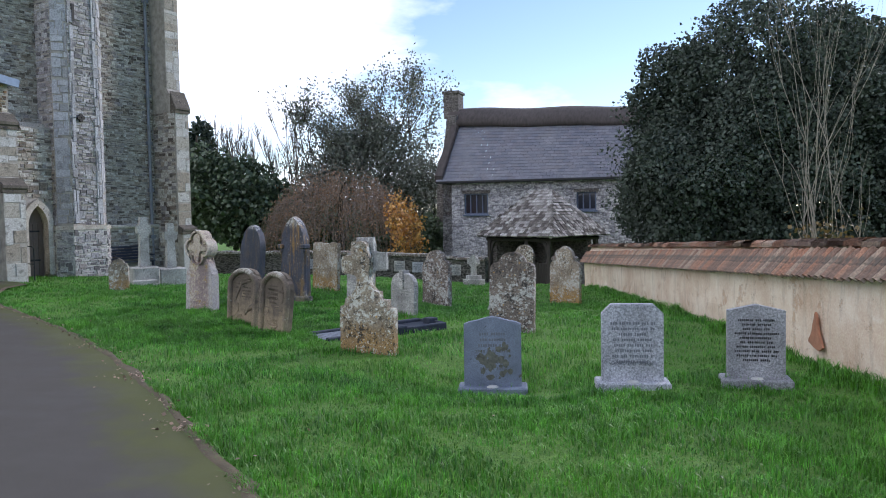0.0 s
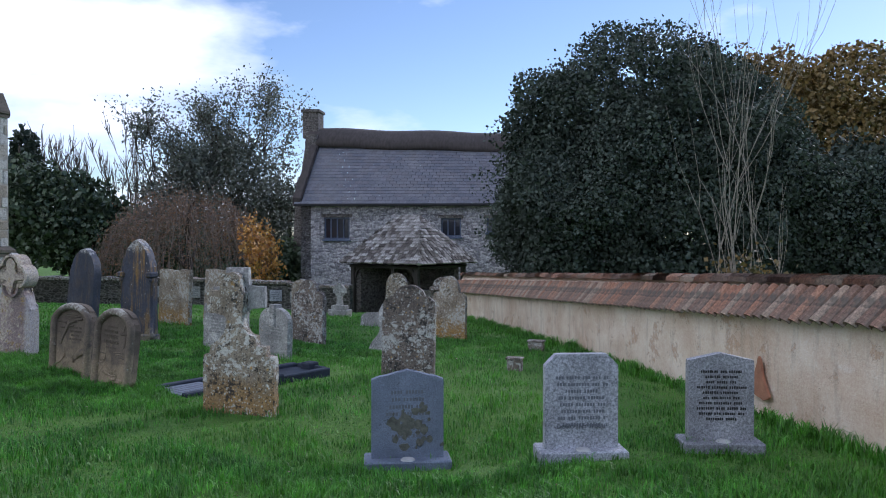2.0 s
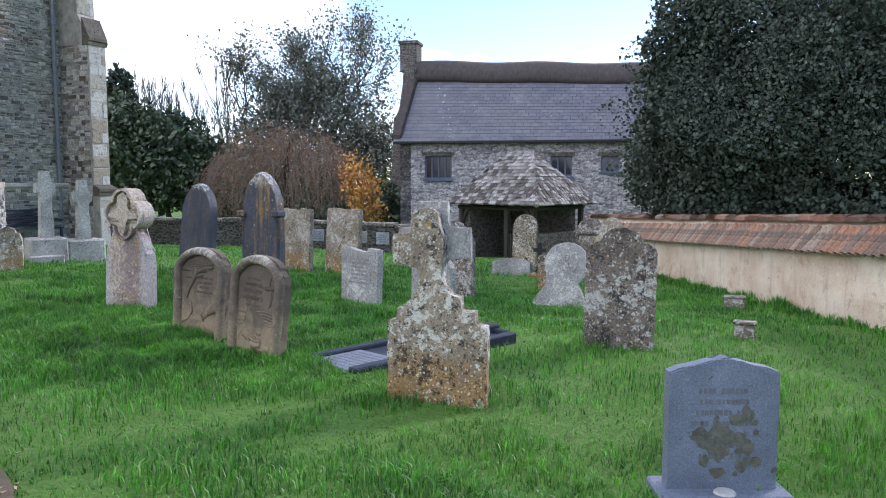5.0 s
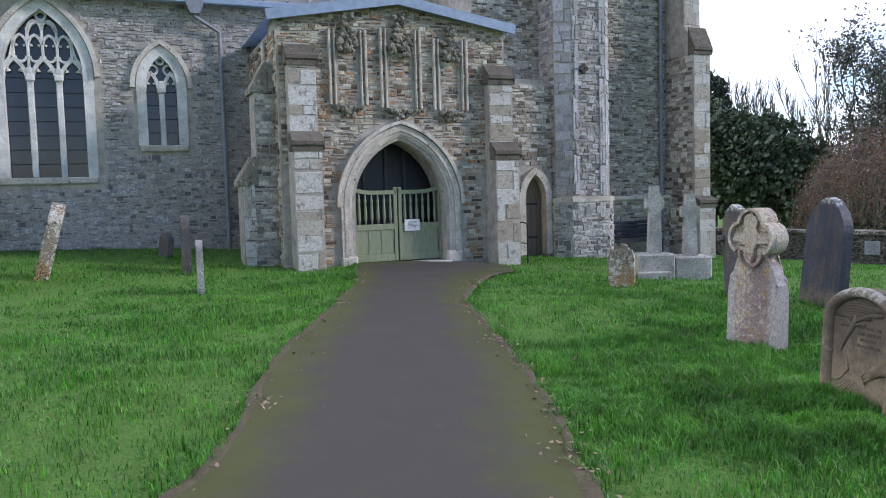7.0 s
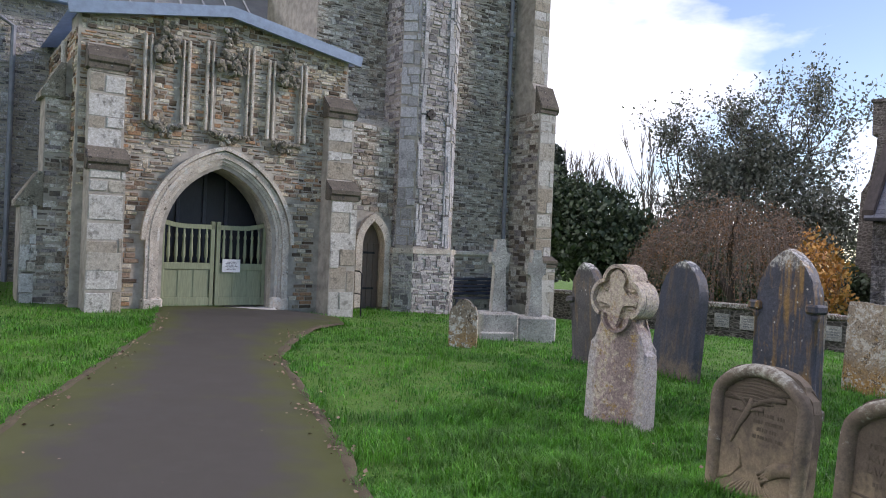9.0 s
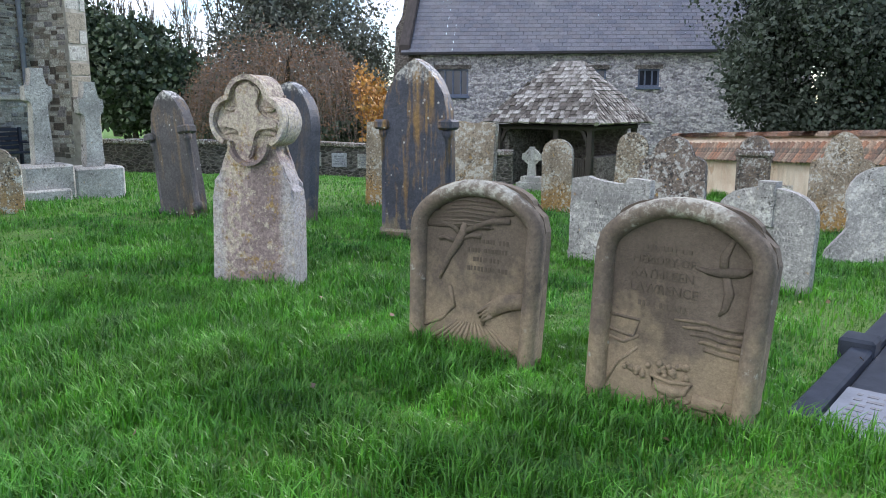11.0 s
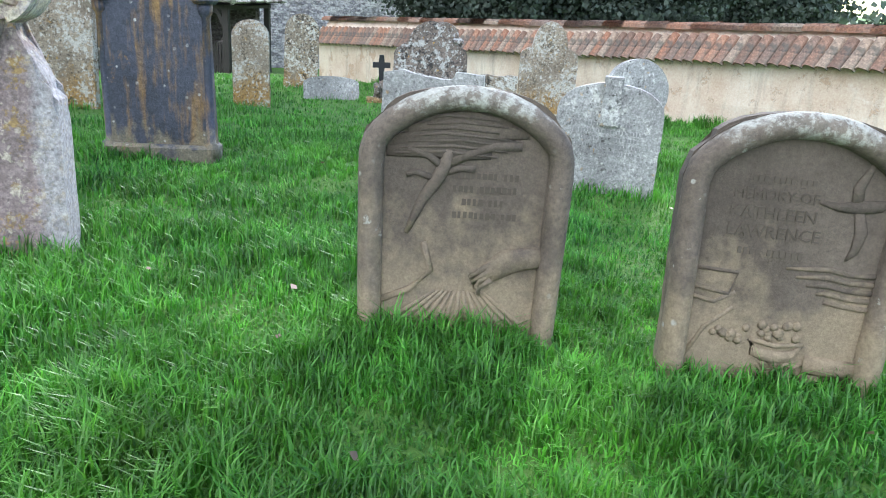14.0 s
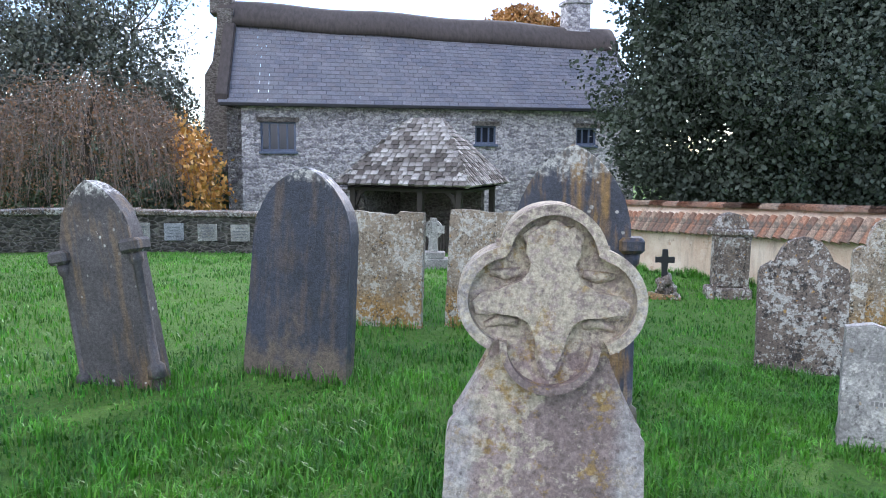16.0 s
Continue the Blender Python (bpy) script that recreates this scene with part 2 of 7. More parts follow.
def asphalt_mat():
    m, n, l, b = node_mat("asphalt")
    v = coords(n, l)
    a, f = noise_tex(n, l, v, 1.1, 5), noise_tex(n, l, v, 120, 4, 0.7)
    c = mix(n, l, a, (0.044, 0.039, 0.029), (0.074, 0.066, 0.05))
    c = mix(n, l, 0.4, c, mix(n, l, f, (0.025, 0.023, 0.022), (0.13, 0.12, 0.115)))
    moss = noise_tex(n, l, v, 2.4, 6)
    c = mix(n, l, ramp(n, l, moss, [(0.6, 0.0), (0.78, 0.4)]), c, (0.1, 0.105, 0.03))
    edge = n.new("ShaderNodeAttribute")
    edge.attribute_name = "edge"
    c = mix(n, l, ramp(n, l, plus(n, l, edge.outputs["Fac"], 0.9, moss), [(0.45, 0.0), (0.85, 0.85)]), c, (0.078, 0.086, 0.022))
    grit = noise_tex(n, l, v, 14, 8, 0.8)
    c = mix(n, l, ramp(n, l, grit, [(0.66, 0.0), (0.7, 0.6)]), c, (0.16, 0.12, 0.08))
    l.new(c, b.inputs["Base Color"])
    l.new(ramp(n, l, a, [(0.35, 0.7), (0.65, 0.92)]), b.inputs["Roughness"])
    b.inputs["Specular IOR Level"].default_value = 0.3
    bump(n, l, b, f, 0.35, 0.006)
    return m


def plaster_mat():
    m, n, l, b = node_mat("lime_plaster")
    v = coords(n, l)
    a, f, g = noise_tex(n, l, v, 1.3, 6), noise_tex(n, l, v, 40, 5, 0.7), noise_tex(n, l, v, 4.5, 7, 0.7)
    c = mix(n, l, ramp(n, l, a, [(0.35, 0.0), (0.65, 1.0)]), (0.62, 0.46, 0.33), (0.8, 0.69, 0.56))
    c = mix(n, l, ramp(n, l, g, [(0.58, 0.0), (0.7, 0.7)]), c, (0.78, 0.7, 0.6))
    st = noise_tex(n, l, coords(n, l, (3, 3, 0.5)), 2.2, 6, 0.65)
    c = mix(n, l, ramp(n, l, st, [(0.52, 0.0), (0.72, 0.6)]), c, (0.38, 0.3, 0.22))
    flake = noise_tex(n, l, v, 2.3, 9, 0.72)
    c = mix(n, l, ramp(n, l, flake, [(0.585, 0.0), (0.6, 0.75)]), c, (0.52, 0.34, 0.22))
    c = mix(n, l, ramp(n, l, flake, [(0.575, 0.0), (0.582, 0.7), (0.586, 0.0)]), c, (0.2, 0.14, 0.1))
    c = mix(n, l, 0.35, c, ramp(n, l, f, [(0.3, 0.2), (0.7, 0.8)]), "OVERLAY")
    ck = n.new("ShaderNodeTexVoronoi")
    ck.feature = "DISTANCE_TO_EDGE"
    ck.inputs["Scale"].default_value = 1.1
    l.new(v, ck.inputs["Vector"])
    c = mix(n, l, ramp(n, l, ck.outputs["Distance"], [(0.0, 0.1), (0.008, 0.0)]), c, (0.3, 0.24, 0.18))
    l.new(c, b.inputs["Base Color"])
    b.inputs["Roughness"].default_value = 0.92
    bump(n, l, b, mix(n, l, 0.6, f, g), 0.5, 0.02)
    return m


def rubble_far_mat(name, c0, c1, c2, scale=(5.2, 5.2, 11.0)):
    """Small coursed rubble on a wall that stays far off."""
    m, n, l, b = node_mat(name)
    v = coords(n, l, scale)
    wob = n.new("ShaderNodeTexNoise")
    wob.inputs["Scale"].default_value = 1.3
    l.new(v, wob.inputs["Vector"])
    v = mix(n, l, 0.22, v, wob.outputs["Color"], "ADD")
    vo, ed = n.new("ShaderNodeTexVoronoi"), n.new("ShaderNodeTexVoronoi")
    ed.feature = "DISTANCE_TO_EDGE"
    for t in (vo, ed):
        t.inputs["Scale"].default_value = 1.0
        l.new(v, t.inputs["Vector"])
    sep = n.new("ShaderNodeSeparateColor")
    l.new(vo.outputs["Color"], sep.inputs[0])
    c = ramp(n, l, sep.outputs[0], [(0.0, c0), (0.5, c1), (1.0, c2)])
    c = mix(n, l, ramp(n, l, ed.outputs["Distance"], [(0.02, 0.5), (0.14, 0.0)]), c, (0.3, 0.28, 0.25))
    f = noise_tex(n, l, coords(n, l), 12, 6, 0.7)
    c = mix(n, l, 0.85, c, ramp(n, l, f, [(0.32, 0.12), (0.68, 0.88)]), "OVERLAY")
    l.new(c, b.inputs["Base Color"])
    b.inputs["Roughness"].default_value = 0.95
    bump(n, l, b, ramp(n, l, ed.outputs["Distance"], [(0.0, 0.0), (0.15, 1.0)]), 0.8, 0.03)
    return m


def glass_mat(name, tint):
    m, n, l, b = node_mat(name)
    v = coords(n, l)
    l.new(mix(n, l, noise_tex(n, l, v, 3, 3), tuple(x * 0.6 for x in tint), tint), b.inputs["Base Color"])
    b.inputs["Roughness"].default_value = 0.08
    bump(n, l, b, noise_tex(n, l, v, 5, 2), 0.12, 0.02)
    return m


M_TURF, M_BLADE, M_ASPHALT, M_PLASTER = ground_mat(), grass_blade_mat(), asphalt_mat(), plaster_mat()
M_CHURCH = masonry_mat("church_rubble", [(0.12, 0.095, 0.075), (0.42, 0.37, 0.3), (0.22, 0.18, 0.14), (0.55, 0.51, 0.44), (0.28, 0.25, 0.24), (0.6, 0.57, 0.51), (0.34, 0.28, 0.22)])
M_NAVE = masonry_mat("grey_rubble", [(0.17, 0.155, 0.155), (0.42, 0.4, 0.39), (0.28, 0.26, 0.26), (0.5, 0.48, 0.47), (0.33, 0.295, 0.28), (0.45, 0.42, 0.41), (0.37, 0.355, 0.36)], stain=0.35)
M_PORCH = masonry_mat("brown_rubble", [(0.09, 0.06, 0.038), (0.44, 0.35, 0.23), (0.2, 0.14, 0.09), (0.56, 0.48, 0.35), (0.28, 0.2, 0.14), (0.62, 0.56, 0.45), (0.38, 0.22, 0.12), (0.34, 0.28, 0.2)])
M_MORTAR = plain_mat("lime_mortar", (0.4, 0.365, 0.31), 0.95, var=0.45, scale=5, grain=22, bump_s=0.8)
M_ASHLAR = masonry_mat("dressed_stone", [(0.54, 0.52, 0.47), (0.44, 0.4, 0.33), (0.58, 0.56, 0.52), (0.36, 0.31, 0.24)], stain=0.7, grit=0.6)
M_TURRET = masonry_mat("pale_grey_ashlar", [(0.42, 0.41, 0.42), (0.5, 0.49, 0.5), (0.36, 0.345, 0.34), (0.55, 0.54, 0.55)], stain=0.45, grit=0.6)
M_TRACERY = stone_mat("white_window_stone", (0.66, 0.64, 0.6), pale_at=0.6, orange_at=0.95, dark=(0.2, 0.18, 0.15), dark_at=0.66, spots=False)
M_SCREEN = plain_mat("blue_black_door", (0.022, 0.026, 0.036), 0.5, var=0.3, streak=(6, 6, 1))
M_SCREENRIB = plain_mat("dark_blue_grey_rib", (0.05, 0.055, 0.07), 0.6)
M_CAP = stone_mat("blackened_capstone", (0.13, 0.11, 0.085), pale_at=0.7, orange_at=0.74, dark_at=0.58)
M_CANOPY = stone_mat("mossy_carved_stone", (0.24, 0.215, 0.165), pale=(0.45, 0.43, 0.37), pale_at=0.58, orange_at=0.8, dark=(0.07, 0.065, 0.045), dark_at=0.56)
M_DRESSED = stone_mat("carved_limestone", (0.56, 0.5, 0.42), pale_at=0.57, orange_at=0.8, dark=(0.12, 0.105, 0.08), dark_at=0.6)
M_LEAD = plain_mat("lead_sheet", (0.27, 0.29, 0.31), 0.5, 0.3, 0.3, 1.5, 20, 0.15)
M_LEADEDGE = plain_mat("blue_grey_lead", (0.27, 0.34, 0.45), 0.5, 0.1, 0.2)
M_IRON = plain_mat("black_iron", (0.03, 0.03, 0.032), 0.55, 0.4)
M_PIPE = plain_mat("grey_painted_pipe", (0.22, 0.23, 0.26), 0.5)
M_GLASS = glass_mat("leaded_glass", (0.03, 0.038, 0.06))
M_GATE = plain_mat("green_grey_timber", (0.26, 0.29, 0.18), 0.75, var=0.25, scale=5, streak=(8, 8, 1))
M_OAK = plain_mat("dark_oak", (0.045, 0.038, 0.032), 0.7, var=0.3, streak=(10, 10, 1))
M_DOOR = plain_mat("weathered_plank", (0.15, 0.12, 0.1), 0.8, var=0.3, streak=(10, 10, 1))
M_WHITE = plain_mat("white_paper", (0.8, 0.8, 0.8), 0.6, bump_s=0)
M_INK = plain_mat("grey_print", (0.12, 0.12, 0.13), 0.7, bump_s=0)
M_HOUSE = rubble_far_mat("house_rubble", (0.24, 0.225, 0.25), (0.5, 0.48, 0.51), (0.72, 0.69, 0.69))
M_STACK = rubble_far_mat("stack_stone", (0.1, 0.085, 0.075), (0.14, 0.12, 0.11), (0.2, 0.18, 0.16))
M_LOWWALL = rubble_far_mat("mossy_dark_rubble", (0.045, 0.042, 0.035), (0.075, 0.07, 0.06), (0.12, 0.11, 0.095))
M_THATCH = plain_mat("weathered_thatch", (0.075, 0.062, 0.056), 0.95, var=0.35, scale=3, grain=25, bump_s=0.8, streak=(3, 1, 1))
M_SLATE = masonry_mat("roof_slate", [(0.13, 0.135, 0.165), (0.155, 0.16, 0.185), (0.175, 0.175, 0.2), (0.15, 0.145, 0.165)], rough=0.6, stain=0.3, grit=0.6)
M_STILE = masonry_mat("stone_roof_tile", [(0.1, 0.088, 0.078), (0.34, 0.32, 0.3), (0.15, 0.13, 0.115), (0.5, 0.48, 0.45), (0.11, 0.095, 0.085), (0.22, 0.2, 0.18), (0.38, 0.36, 0.335)], stain=0.6, grit=1.0)
M_CLAY = masonry_mat("clay_tile", [(0.3, 0.145, 0.085), (0.19, 0.115, 0.08), (0.34, 0.18, 0.11), (0.22, 0.145, 0.105), (0.26, 0.15, 0.1), (0.33, 0.24, 0.17)], stain=0.7)
M_REDPLASTER = plain_mat("bare_cob", (0.36, 0.17, 0.1), 0.95, bump_s=0.6)
M_FRAME = plain_mat("slate_blue_frame", (0.11, 0.14, 0.21), 0.6)
M_PANE = glass_mat("house_glass", (0.03, 0.035, 0.05))
M_GRANITE = stone_mat("pale_grey_granite", (0.36, 0.37, 0.4), pale_at=0.8, orange_at=0.9, dark_at=0.72, rough=0.6, grain=1.3, spots=False, mottle=0.95)
M_TABLET = plain_mat("grey_slate_tablet", (0.2, 0.22, 0.26), 0.5, var=0.2, bump_s=0.1)
M_MOSS = plain_mat("moss_crust", (0.13, 0.13, 0.105), 0.95, var=0.6, scale=24, bump_s=0.8)
M_GRANITEDK = stone_mat("grey_granite", (0.27, 0.275, 0.29), pale_at=0.85, orange_at=0.9, dark_at=0.72, rough=0.6, grain=1.3, spots=False, mottle=0.9)
M_CROSS = stone_mat("grey_brown_cross_stone", (0.42, 0.4, 0.36), pale_at=0.6, orange_at=0.72, dark_at=0.6, dark=(0.08, 0.075, 0.065), size=1.6, crust=0.45)
M_BLUESLATE = stone_mat("blue_grey_slate", (0.17, 0.2, 0.26), pale_at=0.85, orange_at=0.9, dark_at=0.64, rough=0.6, spots=False, mottle=0.2)
M_SANDSTONE = stone_mat("brown_sandstone", (0.125, 0.098, 0.072), pale=(0.45, 0.4, 0.32), pale_at=0.75, orange_at=0.9, dark_at=0.78, spots=False, grain=1.4, foot=(0.42, (0.33, 0.255, 0.16)), mottle=0.3, grit=0.25)
M_LIMESTONE = stone_mat("pale_limestone", (0.32, 0.245, 0.225), pale=(0.52, 0.45, 0.34), pale_at=0.54, orange=(0.34, 0.22, 0.07), orange_at=0.57, dark=(0.13, 0.1, 0.09), dark_at=0.62, size=2.2, crown=0.9, crust=0.5, flank=0.2)
M_DARKSLATE = stone_mat("dark_slate", (0.05, 0.055, 0.075), pale=(0.5, 0.49, 0.45), pale_at=0.76, orange=(0.3, 0.17, 0.045), orange_at=0.69, dark_at=0.9, rough=0.55, streak=0.8, crown=1.44, foot=(0.22, (0.2, 0.17, 0.11)))
M_BLACKSLATE = stone_mat("black_slate", (0.045, 0.052, 0.072), pale=(0.5, 0.49, 0.45), pale_at=0.8, orange=(0.2, 0.13, 0.06), orange_at=0.84, dark_at=0.9, rough=0.55, streak=0.35, crown=1.33, foot=(0.3, (0.17, 0.135, 0.1)), spots=False)
M_BROWNSLATE = stone_mat("brown_grey_slate", (0.085, 0.08, 0.08), pale_at=0.72, orange_at=0.76, dark_at=0.74, rough=0.75, streak=0.25, crown=1.22, size=1.8)
M_LICHEN = stone_mat("lichened_stone", (0.31, 0.25, 0.18), pale=(0.62, 0.6, 0.53), pale_at=0.54, orange_at=0.66, dark_at=0.54, foot=(0.42, (0.36, 0.21, 0.07)), size=1.6, crust=0.85)
M_LICHENDK = stone_mat("dark_lichened_stone", (0.2, 0.16, 0.13), pale=(0.5, 0.49, 0.45), pale_at=0.54, orange_at=0.74, dark_at=0.53, size=2.0, crust=0.85)
M_GREYSTONE = stone_mat("grey_stone", (0.36, 0.35, 0.33), pale_at=0.57, orange_at=0.7, dark_at=0.6, dark=(0.08, 0.075, 0.065), size=1.8, crust=0.45)
M_OCHRE = stone_mat("ochre_lichened_stone", (0.32, 0.26, 0.19), pale=(0.52, 0.5, 0.44), pale_at=0.54, orange=(0.36, 0.22, 0.07), orange_at=0.63, dark=(0.09, 0.075, 0.055), dark_at=0.56, foot=(0.45, (0.4, 0.22, 0.05)), size=2.0, crust=0.85)
M_WETSLATE = plain_mat("polished_dark_slate", (0.05, 0.058, 0.075), 0.3, var=0.3, bump_s=0.02)
M_TABLET.node_tree.nodes["Principled BSDF"].inputs["Specular IOR Level"].default_value = 0.15
M_WETSLATE.node_tree.nodes["Principled BSDF"].inputs["Specular IOR Level"].default_value = 0.06
for m in (M_WETSLATE, M_TABLET):
    m.node_tree.nodes["Principled BSDF"].inputs["IOR"].default_value = 1.2
M_TWIG = plain_mat("brown_twig", (0.25, 0.19, 0.15), 0.9)
M_LICHENTOP = stone_mat("lichened_sandstone", (0.15, 0.118, 0.088), pale=(0.44, 0.42, 0.35), pale_at=0.66, orange_at=0.8, dark_at=0.74, dark=(0.12, 0.09, 0.06), crown=0.78, foot=(0.42, (0.33, 0.255, 0.16)), mottle=0.35, grit=0.3)
M_LETTER = plain_mat("black_letter", (0.02, 0.02, 0.022), 0.7, bump_s=0)
M_CUT = plain_mat("cut_letter", (0.1, 0.08, 0.058), 0.95, bump_s=0)
M_SOFTCUT = plain_mat("shallow_cut_letter", (0.13, 0.14, 0.165), 0.7, bump_s=0)
M_FAINT = plain_mat("faint_worn_letter", (0.25, 0.245, 0.235), 0.95, bump_s=0)
M_CUTGREY = plain_mat("cut_grey_letter", (0.15, 0.16, 0.18), 0.9, bump_s=0)
M_PALE = plain_mat("white_flower", (0.5, 0.5, 0.48), 0.8, bump_s=0)
M_BARK = plain_mat("bark", (0.075, 0.06, 0.045), 0.95, var=0.35, scale=6, streak=(4, 4, 1), bump_s=0.8)
M_WINTER = plain_mat("grey_winter_bark", (0.12, 0.1, 0.085), 0.9, var=0.3)
M_PALEBARK = plain_mat("pale_bark", (0.28, 0.25, 0.2), 0.9, var=0.3)
M_EVERGREEN = leaf_mat("evergreen_leaf", [(0.034, 0.05, 0.036), (0.05, 0.07, 0.05), (0.085, 0.105, 0.078)], 0.65, 0.3, 0.5)
M_GREYLEAF = leaf_mat("grey_green_leaf", [(0.07, 0.085, 0.06), (0.13, 0.145, 0.11), (0.2, 0.21, 0.17)])
M_SHRUB = leaf_mat("shrub_leaf", [(0.035, 0.06, 0.03), (0.065, 0.095, 0.05), (0.11, 0.145, 0.08)])
M_RUST = leaf_mat("rust_leaf", [(0.14, 0.085, 0.05), (0.24, 0.14, 0.075), (0.32, 0.17, 0.08)])
M_ORANGE = leaf_mat("orange_leaf", [(0.55, 0.2, 0.03), (0.7, 0.32, 0.06), (0.6, 0.38, 0.1)])
M_YELLOW = leaf_mat("yellow_leaf", [(0.1, 0.085, 0.03), (0.18, 0.13, 0.04), (0.27, 0.17, 0.05)])
M_TOPLEAF = leaf_mat("orange_brown_leaf", [(0.22, 0.1, 0.03), (0.36, 0.17, 0.05), (0.46, 0.24, 0.07)])
M_LITTER = leaf_mat("fallen_leaf", [(0.16, 0.095, 0.06), (0.27, 0.17, 0.11), (0.36, 0.25, 0.18)])
M_MUD = plain_mat("mud", (0.1, 0.078, 0.045), 0.95, var=0.4, bump_s=0.9)
M_BENCH = plain_mat("dark_painted_slat", (0.03, 0.035, 0.055), 0.5)


# ---- building blocks ----
def mesh_of(bm, name, material, smooth=False):
    me = bpy.data.meshes.new(name)
    bmesh.ops.recalc_face_normals(bm, faces=bm.faces)
    bm.to_mesh(me)
    bm.free()
    me.materials.append(material)
    if smooth:
        me.polygons.foreach_set("use_smooth", [True] * len(me.polygons))
    return me


def part(name, bm, material, parent, label="", smooth=False):
    ob = new(name, mesh_of(bm, name, material, smooth))
    ob.parent = parent
    return tagged(ob, label)


def thing(name, m, label, category, group="", kind=""):
    ob = new(name)
    ob.matrix_world = m
    ob.empty_display_size = 0.2
    return tagged(ob, label, category, group, kind)


def solid(name, bm, material, label, category, kind="", m=None, group="", smooth=False):
    ob = new(name, mesh_of(bm, name, material, smooth))
    if m is not None:
        ob.matrix_world = m
    return tagged(ob, label, category, group, kind)


def box(bm, x0, x1, y0, y1, z0, z1, bev=0.0):
    vs = [bm.verts.new(p) for p in ((x0, y0, z0), (x1, y0, z0), (x1, y1, z0), (x0, y1, z0), (x0, y0, z1), (x1, y0, z1), (x1, y1, z1), (x0, y1, z1))]
    fs = [bm.faces.new([vs[i] for i in q]) for q in ((3, 2, 1, 0), (4, 5, 6, 7), (0, 1, 5, 4), (1, 2, 6, 5), (2, 3, 7, 6), (3, 0, 4, 7))]
    if bev:
        bmesh.ops.bevel(bm, geom=list({e for f in fs for e in f.edges}), offset=bev, segments=1, affect="EDGES")
    return bm


def boxed(x0, x1, y0, y1, z0, z1, bev=0.0):
    return box(bmesh.new(), x0, x1, y0, y1, z0, z1, bev)


def prism(bm, outline, y0, y1, bev=0.0):
    """A slab whose front outline is given as (x, z), from y0 to y1."""
    a = [bm.verts.new((x, y0, z)) for x, z in outline]
    b = [bm.verts.new((x, y1, z)) for x, z in outline]
    k = len(a)
    f0, f1 = bm.faces.new(a), bm.faces.new(b[::-1])
    for i in range(k):
        bm.faces.new((a[i], b[i], b[(i + 1) % k], a[(i + 1) % k]))
    if bev:
        bmesh.ops.bevel(bm, geom=list(f0.edges) + list(f1.edges), offset=bev, segments=2, affect="EDGES")
    return bm


def sweep(bm, pts, w, d, closed=False):
    """A bar of section w by d along points in the x-z plane."""
    ring = []
    k = len(pts)
    for i, p in enumerate(pts):
        a = pts[(i - 1) % k] if closed or i else p
        c = pts[(i + 1) % k] if closed or i < k - 1 else p
        t = Vector((c[0] - a[0], 0, c[2] - a[2])).normalized()
        s = Vector((t.z, 0, -t.x)) * (w / 2)
        p = Vector(p)
        ring.append([bm.verts.new(p + q) for q in (s + Vector((0, -d / 2, 0)), s + Vector((0, d / 2, 0)), -s + Vector((0, d / 2, 0)), -s + Vector((0, -d / 2, 0)))])
    for i in range(k if closed else k - 1):
        r, q = ring[i], ring[(i + 1) % k]
        for j in range(4):
            bm.faces.new((r[j], r[(j + 1) % 4], q[(j + 1) % 4], q[j]))
    if not closed:
        bm.faces.new(ring[0][::-1])
        bm.faces.new(ring[-1])
    return bm


def tube(bm, pts, radii, sides=6):
    rings = []
    for i, p in enumerate(pts):
        a, c = Vector(pts[max(0, i - 1)]), Vector(pts[min(len(pts) - 1, i + 1)])
        t = (c - a).normalized() if (c - a).length > 1e-6 else Vector((0, 0, 1))
        s = t.orthogonal().normalized()
        q = t.cross(s)
        rings.append([bm.verts.new(Vector(p) + (s * math.cos(k * math.tau / sides) + q * math.sin(k * math.tau / sides)) * radii[i]) for k in range(sides)])
    for r, q in zip(rings, rings[1:]):
        for j in range(sides):
            bm.faces.new((r[j], r[(j + 1) % sides], q[(j + 1) % sides], q[j]))
    bm.faces.new(rings[0][::-1])
    bm.faces.new(rings[-1])
    return bm


def arch_pts(x0, x1, spring, apex, k=9):
    """A pointed arch from (x0, spring) over the apex to (x1, spring), as (x, z)."""
    h, w = apex - spring, (x1 - x0) / 2
    xm = (x0 + x1) / 2
    r = (w * w + h * h) / (2 * w)
    amax = math.asin(min(1, h / r)) if h < r else math.pi / 2
    left = [(x0 + r - r * math.cos(amax * i / k), spring + r * math.sin(amax * i / k)) for i in range(k + 1)]
    left[-1] = (xm, apex)
    return left + [(2 * xm - x, z) for x, z in left[-2::-1]]


def smooth01(a, b, x):
    t = max(0.0, min(1.0, (x - a) / (b - a)))
    return t * t * (3 - 2 * t)


def lerp_table(x, xs, ys):
    return float(np.interp(x, xs, ys))


def ground_z(x, y):
    y0 = lerp_table(x, (-6, -3, -1), (17, 15.5, 12.8))
    a = -0.05 * max(0.0, min(y, 38) - y0) - 0.03 * max(0.0, min(y, 38) - 25)
    b = 0.06 * min(max(0.0, -14 - x), 9) * lerp_table(y, (15, 20), (1, 0.3))
    return a + b - 0.0227 * max(-26, min(x, 12)) + 0.02 * max(0.0, 12 - max(y, -6)) * smooth01(-8, -4, x) - 0.21 * math.exp(-((x + 0.1) / 1.3) ** 2 - ((y - 8.6) / 1.1) ** 2) * (1 - smooth01(2.95, 3.65, x))


